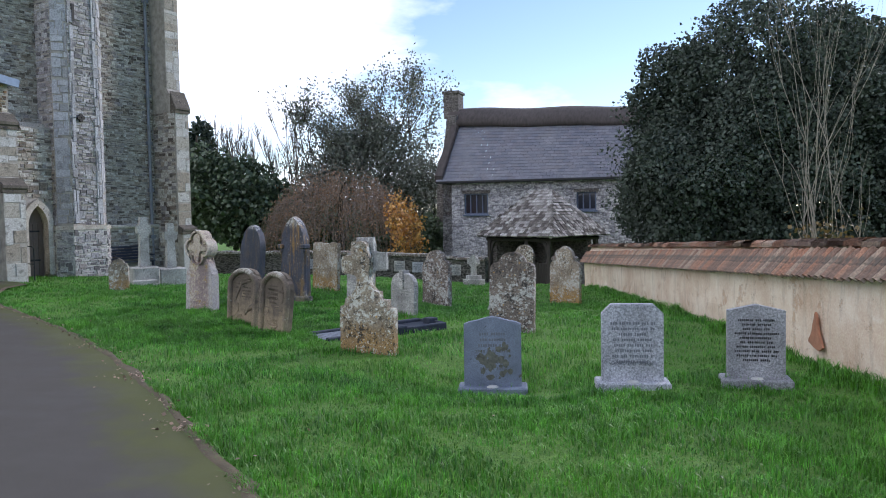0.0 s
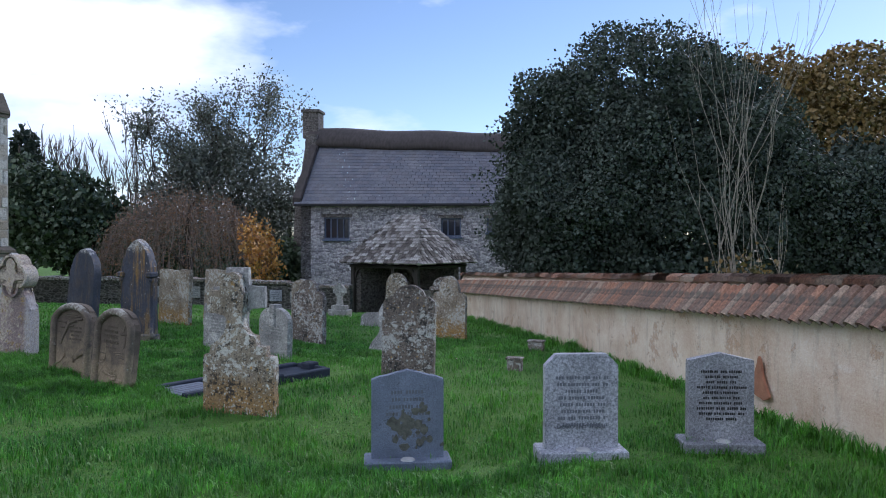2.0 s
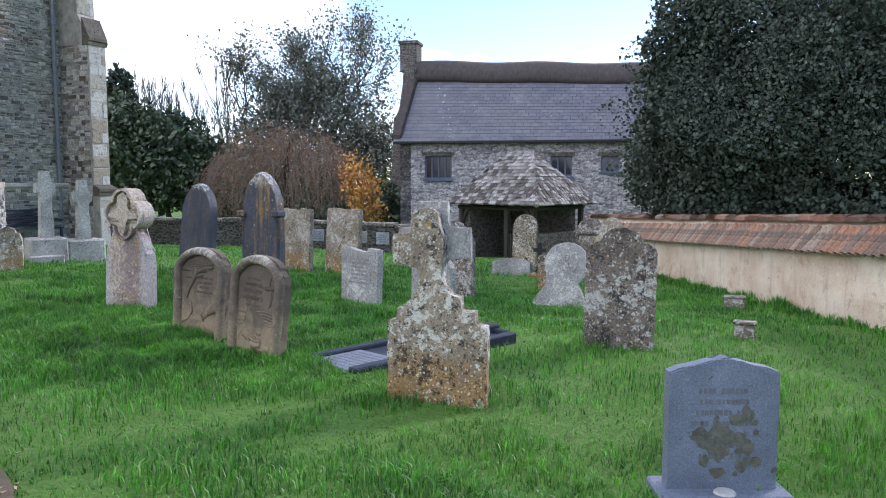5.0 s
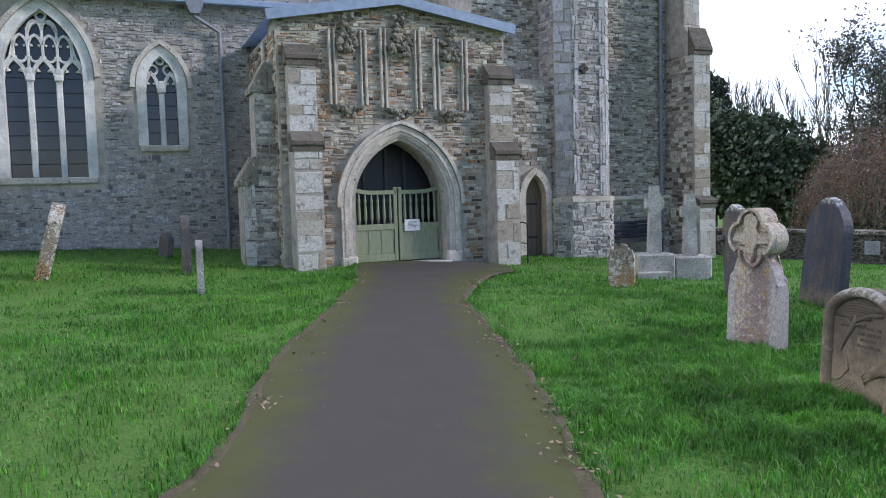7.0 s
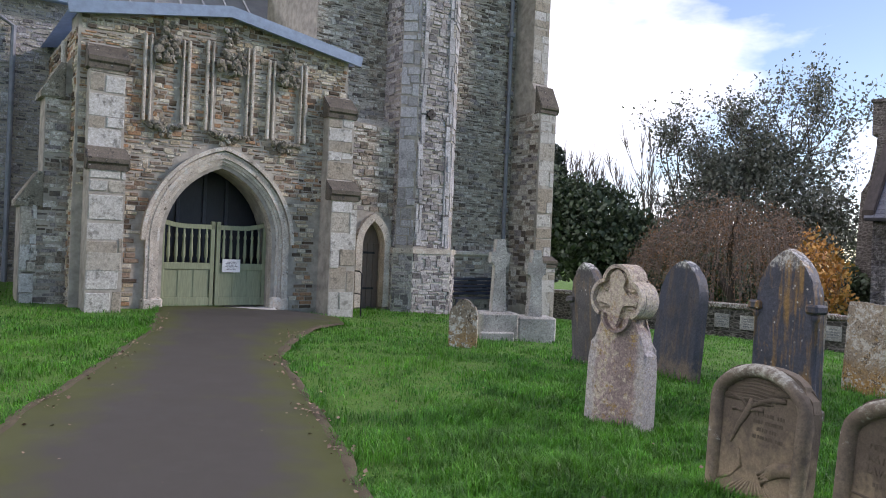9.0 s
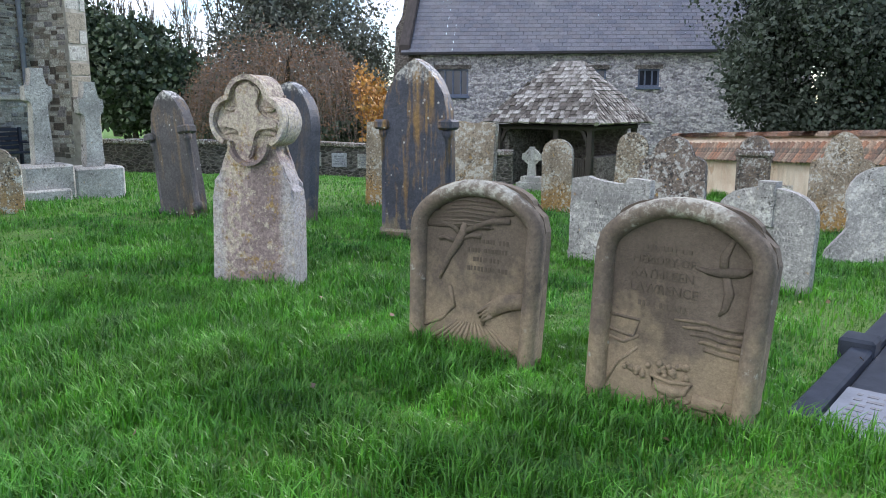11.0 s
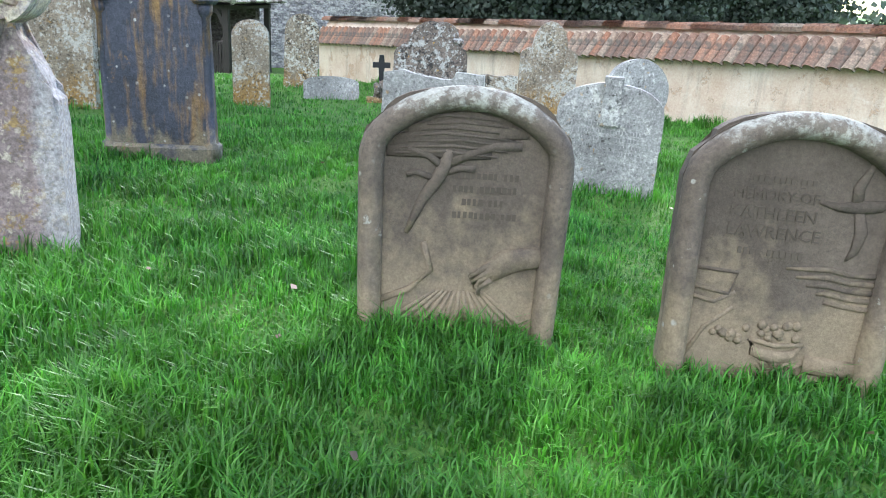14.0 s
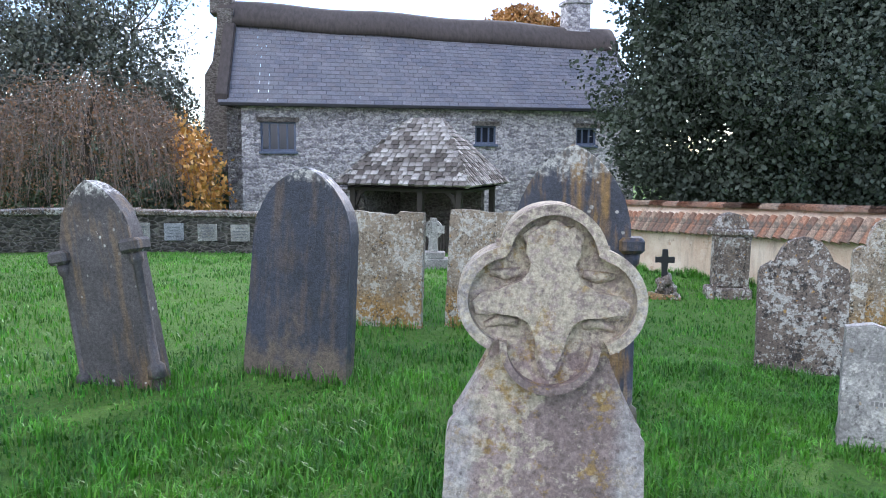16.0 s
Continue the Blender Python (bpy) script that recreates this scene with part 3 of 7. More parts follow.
def stone_faces(bm, x0, x1, z0, z1, y, skip, rng, hmin=0.09, hmax=0.17, wmin=0.14, wmax=0.42, proud=(0.006, 0.03), gap=0.012):
    """Courses of separate stones on a face at depth y (the front is towards -y)."""
    z = z0
    while z < z1 - 0.04:
        h = min(rng.uniform(hmin, hmax), z1 - z)
        x = x0 - rng.uniform(0, 0.15)
        while x < x1:
            w = rng.uniform(wmin, wmax)
            a, b = max(x0, x) + gap / 2, min(x1, x + w) - gap / 2
            x += w
            if b - a < 0.05 or skip((a + b) / 2, z + h / 2, (b - a) / 2, h / 2):
                continue
            p = y - rng.uniform(*proud)
            j = lambda: rng.uniform(-0.016, 0.016)
            lo, hi = z + gap / 2 + rng.uniform(-0.34, 0.3) * min(h, 0.14), z + h - gap / 2 - rng.uniform(-0.3, 0.34) * min(h, 0.14)
            f = [bm.verts.new(q) for q in ((a + 0.01 + j(), p, lo + 0.008 + j() / 2), (b - 0.01 + j(), p, lo + 0.008 + j() / 2), (b - 0.01 + j(), p, hi - 0.008 + j() / 2), (a + 0.01 + j(), p, hi - 0.008 + j() / 2))]
            g = [bm.verts.new(q) for q in ((a, y + 0.01, lo), (b, y + 0.01, lo), (b, y + 0.01, hi), (a, y + 0.01, hi))]
            bm.faces.new(f)
            for k in range(4):
                bm.faces.new((g[k], g[(k + 1) % 4], f[(k + 1) % 4], f[k]))
        z += h
    return bm


def text_mesh(body, size, depth=0.004, align="CENTER"):
    cu = bpy.data.curves.new("lettering", "FONT")
    cu.body, cu.size, cu.extrude, cu.align_x = body, size, depth, align
    cu.resolution_u = 2
    tmp = new("lettering", cu)
    me = bpy.data.meshes.new_from_object(tmp.evaluated_get(bpy.context.evaluated_depsgraph_get()))
    bpy.data.objects.remove(tmp)
    return me


def lettering(body, size, x, y, z, parent, material, name="inscription"):
    """Raised or cut lettering that faces -y."""
    me = text_mesh(body, size)
    me.materials.clear()
    me.materials.append(material)
    ob = new(name, me)
    ob.parent = parent
    ob.matrix_local = pose(x, y, z, 90, 0, 0)
    return ob


def text_bars(parent, x0, x1, z0, z1, y, lines, material, rng, name="inscription"):
    """Writing too worn to read: broken bars of its size."""
    bm = bmesh.new()
    step = (z1 - z0) / lines
    pitch = max(0.012, step * 0.42)
    for k in range(lines):
        z = z1 - (k + 0.5) * step
        half = (x1 - x0) / 2 * rng.uniform(0.55, 1.0)
        x, word = (x0 + x1) / 2 - half, rng.randrange(3, 9)
        while x < (x0 + x1) / 2 + half:
            w = pitch * rng.uniform(0.5, 0.8)
            box(bm, x, min(x + w, x1), y - 0.002, y + 0.004, z - step * rng.uniform(0.2, 0.27), z + step * rng.uniform(0.2, 0.27))
            word -= 1
            x += pitch
            if not word:
                x, word = x + pitch * 0.8, rng.randrange(3, 9)
    return tagged(part(name, bm, material, parent), kind="stuff")


# ---- ground and path ----
EDGE_R = ((-8, 0, 4.83, 6.86, 8.3, 10.5, 12.2, 13.5, 14.16, 15.46, 16.45, 17.4, 18.6), (7.2, 1.8, -1.45, -2.78, -3.8, -5.52, -7.2, -8.55, -9.2, -9.95, -10.42, -10.5, -11.6))
EDGE_L = ((-8, 0, 4.0, 8.5, 9.7, 10.6, 12.35, 14.3, 15.6, 16.4, 17.4, 18.6), (3.4, -1.2, -3.5, -6.6, -7.85, -8.65, -9.95, -11.5, -12.8, -13.7, -13.45, -12.85))


def path_right(y):
    return lerp_table(y, *EDGE_R)


def path_left(y):
    return lerp_table(y, *EDGE_L)


def graded(a, b, near, far_step, fine):
    out, v = [], a
    while v < b:
        out.append(v)
        v += fine if near[0] <= v <= near[1] else far_step
    return out + [b]


xs = [-3000, -900, -300, -120, -60] + graded(-40, 40, (-20, 8), 3.0, 0.35) + [60, 120, 300, 900, 3000]
ys = [-3000, -900, -300, -100, -40] + graded(-20, 60, (0, 26), 2.5, 0.35) + [90, 150, 300, 900, 3000]
bm = bmesh.new()
grid = [[bm.verts.new((x, y, ground_z(x, y) + 0.012 * noise.noise(Vector((x * 0.9, y * 0.9, 0))) * (1 if abs(x) < 60 else 0))) for x in xs] for y in ys]
for r, q in zip(grid, grid[1:]):
    for k in range(len(xs) - 1):
        bm.faces.new((r[k], r[k + 1], q[k + 1], q[k]))
solid("ground", bm, M_TURF, "uneven mown churchyard turf, bright green and damp", "ground", "structure", smooth=True)


def strip(name, left, right, y0, y1, lift, material, label, category, rough=0.0, across=8):
    bm = bmesh.new()
    edge = bm.verts.layers.float.new("edge")
    rows, y = [], y0
    while y <= y1:
        l, r = left(y), right(y)
        j, k = (rough * noise.noise(Vector((y * 2.1, 3.0, 1.0))) + rough * 0.6 * noise.noise(Vector((y * 7, 1, 0))), rough * noise.noise(Vector((y * 1.9, 9.0, 4.0))) + rough * 0.6 * noise.noise(Vector((y * 8, 5, 0))))
        rows.append([bm.verts.new((l + j + (r + k - l - j) * i / across, y, ground_z(l + (r - l) * i / across, y) + lift + 0.02 * math.sin(math.pi * i / across))) for i in range(across + 1)])
        for i, vert in enumerate(rows[-1]):
            vert[edge] = abs(2 * i / across - 1)
        y += 0.15
    for a, b in zip(rows, rows[1:]):
        for i in range(across):
            bm.faces.new((a[i], a[i + 1], b[i + 1], b[i]))
    return solid(name, bm, material, label, category, "structure", smooth=True)


strip("path", path_left, path_right, -8, 18.5, 0.05, M_ASPHALT, "worn damp tarmac churchyard path with mossy edges", "path", 0.05, 14)
strip("path_edge_right", lambda y: path_right(y) - 0.07, lambda y: path_right(y) + 0.07, -6, 17.3, 0.043, M_MUD, "muddy strip with fallen leaves beside the path", "path edge", 0.07, 3)
strip("path_edge_left", lambda y: path_left(y) - 0.07, lambda y: path_left(y) + 0.07, -6, 15.8, 0.043, M_MUD, "muddy strip with fallen leaves beside the path", "path edge", 0.07, 3)

def worn_edge(outline, k=4, amount=0.02):
    """An outline cut into k lengths a side and made ragged."""
    out = []
    for (x0, z0), (x1, z1) in zip(outline, outline[1:] + outline[:1]):
        for i in range(k):
            x, z = x0 + (x1 - x0) * i / k, z0 + (z1 - z0) * i / k
            out.append((x + amount * noise.noise(Vector((x * 23, z * 23, 1))), z + amount * noise.noise(Vector((x * 21, z * 25, 7)))))
    return out


# ---- boundary wall: plastered cob under clay tiles ----
WALL_Y0, WALL_Y1 = 0.5, 26.5


def wall_x(y):
    return 3.65 - 0.03 * (y - 9)


def wall_top(y):
    """The underside of the tiles at the face, the ridge, and the foot."""
    return 1.02 - 0.0555 * (y - 8.2), 1.42 - 0.046 * (y - 9), ground_z(wall_x(y), y) - 0.25


bm = bmesh.new()
rows, y = [], WALL_Y0
while y <= WALL_Y1 + 0.01:
    e, r, f = wall_top(y)
    x = wall_x(y)
    w = [0.03 * noise.noise(Vector((y * 0.8, k * 2.1, 0))) for k in range(5)]
    col = [bm.verts.new((x + w[k] - 0.05 * (k == 0), y, f + (e + 0.05 - f) * k / 4)) for k in range(5)]
    col += [bm.verts.new((x + 0.28, y, r - 0.07)), bm.verts.new((x + 0.56, y, e + 0.05)), bm.verts.new((x + 0.56, y, f - 0.3))]
    rows.append(col)
    y += 0.25
for a, b in zip(rows, rows[1:]):
    for k in range(8):
        bm.faces.new((a[k], a[(k + 1) % 8], b[(k + 1) % 8], b[k]))
bm.faces.new(rows[0])
bm.faces.new(rows[-1][::-1])
cob_wall = solid("wall_boundary", bm, M_PLASTER, "long cream lime-plastered wall, cracked and peeling, under clay tiles", "wall", "structure")
# Bare patch where the plaster has fallen.
bm = bmesh.new()
px = wall_x(9.5)
outline = [(-0.16, 0.17), (-0.05, 0.14), (0.1, 0.16), (0.22, 0.2), (0.14, 0.29), (0.09, 0.42), (0.04, 0.56), (0.0, 0.5), (-0.05, 0.34)]
prism(bm, worn_edge([(-q, z) for q, z in outline]), 0, 0.03, 0.004)
bm.transform(Matrix.Translation((px - 0.05, 9.5, 0)) @ Matrix.Rotation(radians(-90), 4, "Z"))
part("bare_patch", bm, M_REDPLASTER, cob_wall, "bare reddish cob where the plaster fell away")


def tile_mesh():
    """A shallow half-round clay tile, its length along x, 0.42 m."""
    bm = bmesh.new()
    rings = []
    for i, x in enumerate((0.0, 0.21, 0.43)):
        r = 0.085 - 0.008 * i
        rings.append([bm.verts.new((x, math.cos(a) * r, math.sin(a) * r * 0.8 - 0.004 * i)) for a in [math.pi * k / 5 for k in range(6)]])
    inner = [[bm.verts.new((v.co.x, v.co.y * 0.83, v.co.z * 0.78 - 0.006)) for v in ring] for ring in rings]
    for a, b in ((rings[0], rings[1]), (rings[1], rings[2])):
        for k in range(5):
            bm.faces.new((a[k], a[k + 1], b[k + 1], b[k]))
    for k in range(5):
        bm.faces.new((rings[0][k], inner[0][k], inner[0][k + 1], rings[0][k + 1]))
        bm.faces.new((rings[2][k], rings[2][k + 1], inner[2][k + 1], inner[2][k]))
    return mesh_of(bm, "tile", M_CLAY, False)


TILE = tile_mesh()
rng = random.Random(4)
y = WALL_Y0 + 0.1
while y < WALL_Y1:
    e, r, f = wall_top(y)
    x = wall_x(y)
    slope = math.atan2(r - 0.05 - e, 0.34)
    ob = new("tile", TILE)
    ob.parent = cob_wall
    ob.matrix_world = Matrix.Translation((x - 0.1, y, e - 0.01 + rng.uniform(-0.008, 0.008))) @ Euler((rng.uniform(-0.06, 0.06), -slope + rng.uniform(-0.03, 0.03), rng.uniform(-0.04, 0.04) - 0.12)).to_matrix().to_4x4()
    y += 0.148 + rng.uniform(-0.006, 0.006)
bm = bmesh.new()
for k in range(6):
    a = math.pi * k / 5
    bm.verts.new((math.cos(a) * 0.13, -0.2, math.sin(a) * 0.1)), bm.verts.new((math.cos(a) * 0.125, 0.2, math.sin(a) * 0.095))
bm.verts.ensure_lookup_table()
for k in range(5):
    bm.faces.new([bm.verts[i] for i in (2 * k, 2 * k + 2, 2 * k + 3, 2 * k + 1)])
bmesh.ops.solidify(bm, geom=bm.faces[:], thickness=0.018)
RIDGE = mesh_of(bm, "ridge_tile", M_CLAY)
y = WALL_Y0 + 0.2
while y < WALL_Y1:
    e, r, f = wall_top(y)
    ob = new("ridge_tile", RIDGE)
    ob.parent = cob_wall
    ob.matrix_world = Matrix.Translation((wall_x(y) + 0.28, y, r - 0.1 + rng.uniform(-0.006, 0.006))) @ Euler((-0.046 + rng.uniform(-0.02, 0.02), rng.uniform(-0.05, 0.05), 0.03 + rng.uniform(-0.02, 0.02))).to_matrix().to_4x4()
    y += 0.385
bm = bmesh.new()
rows = []
y = WALL_Y0
while y <= WALL_Y1:
    e, r, f = wall_top(y)
    x = wall_x(y)
    rows.append([bm.verts.new((x + 0.24, y, r - 0.03)), bm.verts.new((x + 0.62, y, e + 0.0)), bm.verts.new((x + 0.62, y, e - 0.03)), bm.verts.new((x + 0.24, y, r - 0.06))])
    y += 1.0
for a, b in zip(rows, rows[1:]):
    for k in range(4):
        bm.faces.new((a[k], a[(k + 1) % 4], b[(k + 1) % 4], b[k]))
part("back_tiling", bm, M_CLAY, cob_wall)

# ---- church ----
CH = Matrix.Translation((-13.32, 17.41, 0)) @ pose(0, 0, 0, 0, 0, 62.36)
GZ = 0.29
church = thing("church", CH, "medieval stone church with a gabled porch and tall tower, rubble walls", "church")
crng = random.Random(11)


def wall_strips(bm, x0, x1, z0, z1, y, thick, openings):
    """A wall from x0 to x1 with pointed openings (xa, xb, sill, spring, apex) through it."""
    x = x0
    for xa, xb, sill, spring, apex in sorted(openings):
        if xa > x:
            prism(bm, [(x, z0), (xa, z0), (xa, z1), (x, z1)], y, y + thick)
        if sill > z0 + 0.02:
            prism(bm, [(xa, z0), (xb, z0), (xb, sill), (xa, sill)], y, y + thick)
        prism(bm, arch_pts(xa, xb, spring, apex) + [(xb, z1), (xa, z1)], y, y + thick)
        x = xb
    prism(bm, [(x, z0), (x1, z0), (x1, z1), (x, z1)], y, y + thick)
    return bm


def in_arch(px, pz, hw, hh, xa, xb, sill, spring, apex, m=0.0):
    if px + hw < xa - m or px - hw > xb + m or pz + hh < sill - m:
        return False
    if pz - hh <= spring:
        return True
    f = (pz - hh - spring) / (apex + m - spring)
    if f >= 1:
        return False
    half = (xb - xa) / 2 + m
    return abs(px - (xa + xb) / 2) - hw < half * math.sqrt(max(0, 1 - f ** 1.7))


# Porch: front at y = 0, the inside towards +y.
DOORWAY = (-0.98, 0.98, GZ - 0.3, 1.74, 2.8)
front_top = lambda x: 5.62 - 0.17 * abs(x)
bm = bmesh.new()
outline = [(-2.45, GZ - 0.5), (-1.0, GZ - 0.5)] + arch_pts(-1.0, 1.0, 1.5, 2.84) + [(1.0, GZ - 0.5), (2.45, GZ - 0.5), (2.45, front_top(2.45)), (0, front_top(0)), (-2.45, front_top(2.45))]
prism(bm, outline, 0, 0.7)
porch_front = part("porch_front_wall", bm, M_MORTAR, church, "brown rubble porch front with pointed doorway and worn niches")
NICHES = [(-1.05, 3.5, 0.44), (0.06, 3.45, 0.54), (1.16, 3.42, 0.44)]


def porch_skip(px, pz, hw, hh):
    if in_arch(px, pz, hw, hh, -1.0, 1.0, 0, 1.5, 2.84, 0.36) or pz + hh > front_top(px) - 0.05:
        return True
    return any(abs(px - c) < w / 2 + 0.03 + hw * 0.6 and z - 0.1 < pz < z + 1.2 for c, z, w in NICHES) or abs(px) > 2.38


def porch_lower(px, pz, hw, hh):
    return porch_skip(px, pz, hw, hh) or pz > 2.35


bm = bmesh.new()
stone_faces(bm, -2.42, 2.42, 2.35, 5.6, 0, porch_skip, crng, 0.045, 0.09, 0.08, 0.24, (0.004, 0.025), 0.016)
ob = part("stonework", bm, M_PORCH, porch_front)
tagged(ob, kind="stuff")
# Doorway: three stepped orders of carved voussoirs, each a swept moulding.
for k, (grow, y, w) in enumerate(((0.03, 0.08, 0.07), (0.09, 0.03, 0.05), (0.14, 0.0, 0.055), (0.205, -0.03, 0.065), (0.27, -0.02, 0.06), (0.35, -0.07, 0.07))):
    pts = arch_pts(-1.0 - grow, 1.0 + grow, 1.5, 2.84 + grow, 14)
    full = ([(-1.0 - grow, GZ - 0.1), (-1.0 - grow, 0.9)] if k < 5 else []) + pts + ([(1.0 + grow, 0.9), (1.0 + grow, GZ - 0.1)] if k < 5 else [])
    part("doorway_moulding", sweep(bmesh.new(), [(a, y + 0.02, z) for a, z in full], w, 0.16), M_DRESSED, porch_front, "pale carved stone arch moulding")
for s in (-1, 1):
    part("plinth_block", boxed(s * 1.16 - 0.18, s * 1.16 + 0.18, -0.1, 0.05, GZ - 0.2, GZ + 0.22, 0.04), M_DRESSED, porch_front)
def crumble(bm, x0, x1, y0, y1, z0, z1, rng, n, size):
    """Weathered carving: many small uneven lumps within a block."""
    for k in range(n):
        q = size * rng.uniform(0.6, 1.3)
        m = Matrix.Translation((rng.uniform(x0, x1), rng.uniform(y0, y1), rng.uniform(z0, z1))) @ Euler((rng.uniform(0, 3), rng.uniform(0, 3), rng.uniform(0, 3))).to_matrix().to_4x4() @ Matrix.Diagonal((1, rng.uniform(0.5, 1), rng.uniform(0.6, 1.4), 1))
        bmesh.ops.create_icosphere(bm, subdivisions=1, radius=q, matrix=m)
    return bm


# Niches with crumbling canopies and carved brackets.
for c, z, w in NICHES:
    big = w > 0.5
    nb = part("niche", boxed(c - w / 2 - 0.02, c + w / 2 + 0.02, -0.012, 0.02, z, z + 1.15), M_MORTAR, porch_front, "worn niche with broken canopy")
    for sx in (-1, 1):
        for off, wd in ((0.05, 0.035), (0.15, 0.05)):
            x = c + sx * (w / 2 + off)
            part("niche_shaft", boxed(x - wd / 2, x + wd / 2, -0.09, 0.0, z + 0.02, z + 1.5 + 0.12 * big, 0.012), M_DRESSED, nb)
    bm = bmesh.new()
    stone_faces(bm, c - w / 2 + 0.02, c + w / 2 - 0.02, z + 0.04, z + 1.1, -0.013, lambda *a: False, crng, 0.05, 0.09, 0.09, 0.22, (0.002, 0.015), 0.014)
    tagged(part("niche_back", bm, M_PORCH, nb), kind="stuff")
    bm = crumble(bmesh.new(), c - w * 0.42, c + w * 0.42, -0.14, -0.02, z + 1.12, z + 1.42, crng, 40, 0.07)
    crumble(bm, c - w * 0.22, c + w * 0.22, -0.12, -0.02, z + 1.42, z + 1.75 + 0.15 * big, crng, 24, 0.06)
    crumble(bm, c - w * 0.42, c + w * 0.42, -0.2, -0.12, z + 1.05, z + 1.15, crng, 12, 0.045)
    part("canopy", bm, M_CANOPY, nb, "crumbling carved canopy")
    bm = crumble(bmesh.new(), c - w / 2 - 0.1, c + w / 2 + 0.1, -0.12, 0.0, z - 0.07, z + 0.0, crng, 34, 0.05)
    crumble(bm, c - w / 4, c + w / 4, -0.1, 0.0, z - 0.2, z - 0.08, crng, 14, 0.05)
    part("bracket", bm, M_CANOPY, nb, "eroded carved bracket")


def buttress(parent, x0, x1, stages, z0, material=M_ASHLAR, label=""):
    """Stages from the ground up: (top of the upright face, depth, rise of the weathering)."""
    bm = bmesh.new()
    z = z0
    pts = []
    for top, depth, rise in stages:
        pts += [(-depth, z), (-depth, top)]
        z = top + rise
    pts = pts + [(0.0, z)]
    prof = pts + [(0.15, z), (0.15, z0)]
    a = [bm.verts.new((x0, p, q)) for p, q in prof]
    b = [bm.verts.new((x1, p, q)) for p, q in prof]
    bm.faces.new(a), bm.faces.new(b[::-1])
    for i in range(len(a)):
        bm.faces.new((a[i], a[(i + 1) % len(a)], b[(i + 1) % len(a)], b[i]))
    bt = part("buttress", bm, M_MORTAR, parent, label)
    stones = bmesh.new()
    z = z0 + 0.05
    for top, depth, rise in stages:
        stone_faces(stones, x0, x1, z, top, -depth, lambda *a: False, crng, 0.16, 0.42, (x1 - x0) * 0.55, (x1 - x0) * 1.3, (0.002, 0.02))
        cap = prism(bmesh.new(), [(-depth - 0.035, top - 0.16), (-depth - 0.035, top - 0.07), (-depth - 0.07, top - 0.04), (-depth - 0.07, top + 0.03), (-depth + 0.2, top + 0.03 + rise * 0.8), (-depth + 0.2, top - 0.16)], x0 - 0.05, x1 + 0.05, 0.02)
        cap.transform(Matrix(((0, 1, 0, 0), (1, 0, 0, 0), (0, 0, 1, 0), (0, 0, 0, 1))))
        part("weathering", cap, M_CAP, bt, "blackened moulded weathering course")
        z = top + rise
    tagged(part("quoin", stones, material, bt), kind="stuff")
    return bt


buttress(church, -2.3, -1.75, [(2.75, 0.5, 0.25), (4.4, 0.25, 0.3)], GZ - 0.4, M_ASHLAR, "stepped porch buttress of pale dressed blocks")
buttress(church, 1.95, 2.5, [(2.55, 0.5, 0.25), (4.15, 0.25, 0.3)], GZ - 0.4, M_ASHLAR, "stepped porch buttress of pale dressed blocks")
# Porch sides, roof edge and interior.
for s in (-1, 1):
    bm = boxed(s * 2.45 - (0.5 if s > 0 else 0), s * 2.45 + (0.5 if s < 0 else 0), 0.7, 3.25, -0.4, 5.0)
    side = part("porch_side_wall", bm, M_MORTAR, church, "weathered rubble side wall of the porch")
    st = bmesh.new()
    stone_faces(st, 0.02, 3.2, 0.2, 4.95, 0, lambda *a: False, crng, 0.06, 0.12, 0.1, 0.32, (0.002, 0.03), 0.016)
    st.transform(Matrix(((0, s * -1.0 if s < 0 else -1.0, 0, 0), (1, 0, 0, 0), (0, 0, 1, 0), (0, 0, 0, 1))) if s > 0 else Matrix(((0, 1, 0, 0), (-1, 0, 0, 3.25), (0, 0, 1, 0), (0, 0, 0, 1))))
    st.transform(Matrix.Translation((s * 2.45, 0, 0)))
    tagged(part("stonework", st, M_PORCH, side), kind="stuff")
# Side buttress on the porch's west flank, with sloping top.
bm = prism(bmesh.new(), [(-3.15, 0.0), (-2.4, 0.0), (-2.4, 4.6), (-2.6, 4.3), (-2.85, 3.9), (-2.85, 2.5), (-3.15, 2.1)], 0.35, 0.95)
fb = part("flank_buttress", bm, M_MORTAR, church, "mossy stepped buttress on the porch flank")
st = bmesh.new()
stone_faces(st, -3.14, -2.42, 0.2, 2.1, 0.35, lambda *a: False, crng, 0.06, 0.12, 0.1, 0.3, (0.002, 0.025), 0.014)
stone_faces(st, -2.84, -2.42, 2.1, 3.9, 0.35, lambda *a: False, crng, 0.06, 0.12, 0.1, 0.28, (0.002, 0.025), 0.014)
tagged(part("stonework", st, M_CHURCH, fb), kind="stuff")
for x0, z0, x1, z1 in ((-3.22, 2.06, -2.83, 2.55), (-2.92, 3.86, -2.56, 4.36)):
    part("weathering", prism(bmesh.new(), [(x0, z0), (x0, z0 - 0.09), (x1, z0 - 0.09), (x1, z1), (x1 - 0.08, z1)], 0.3, 1.0, 0.02), M_CANOPY, fb, "mossy sloping weathering stone")
st = bmesh.new()
stone_faces(st, -3.14, -2.9, 0.2, 2.05, 0.325, lambda *a: False, crng, 0.18, 0.36, 0.16, 0.26, (0.002, 0.012))
tagged(part("quoin", st, M_ASHLAR, fb), kind="stuff")
fascia = [(x, -0.17, front_top(x) + 0.0) for x in (-2.64, 0.0, 2.64)]
part("roof_fascia", sweep(bmesh.new(), fascia, 0.2, 0.07), M_LEADEDGE, church, "blue-grey lead roof edge")
bm = bmesh.new()
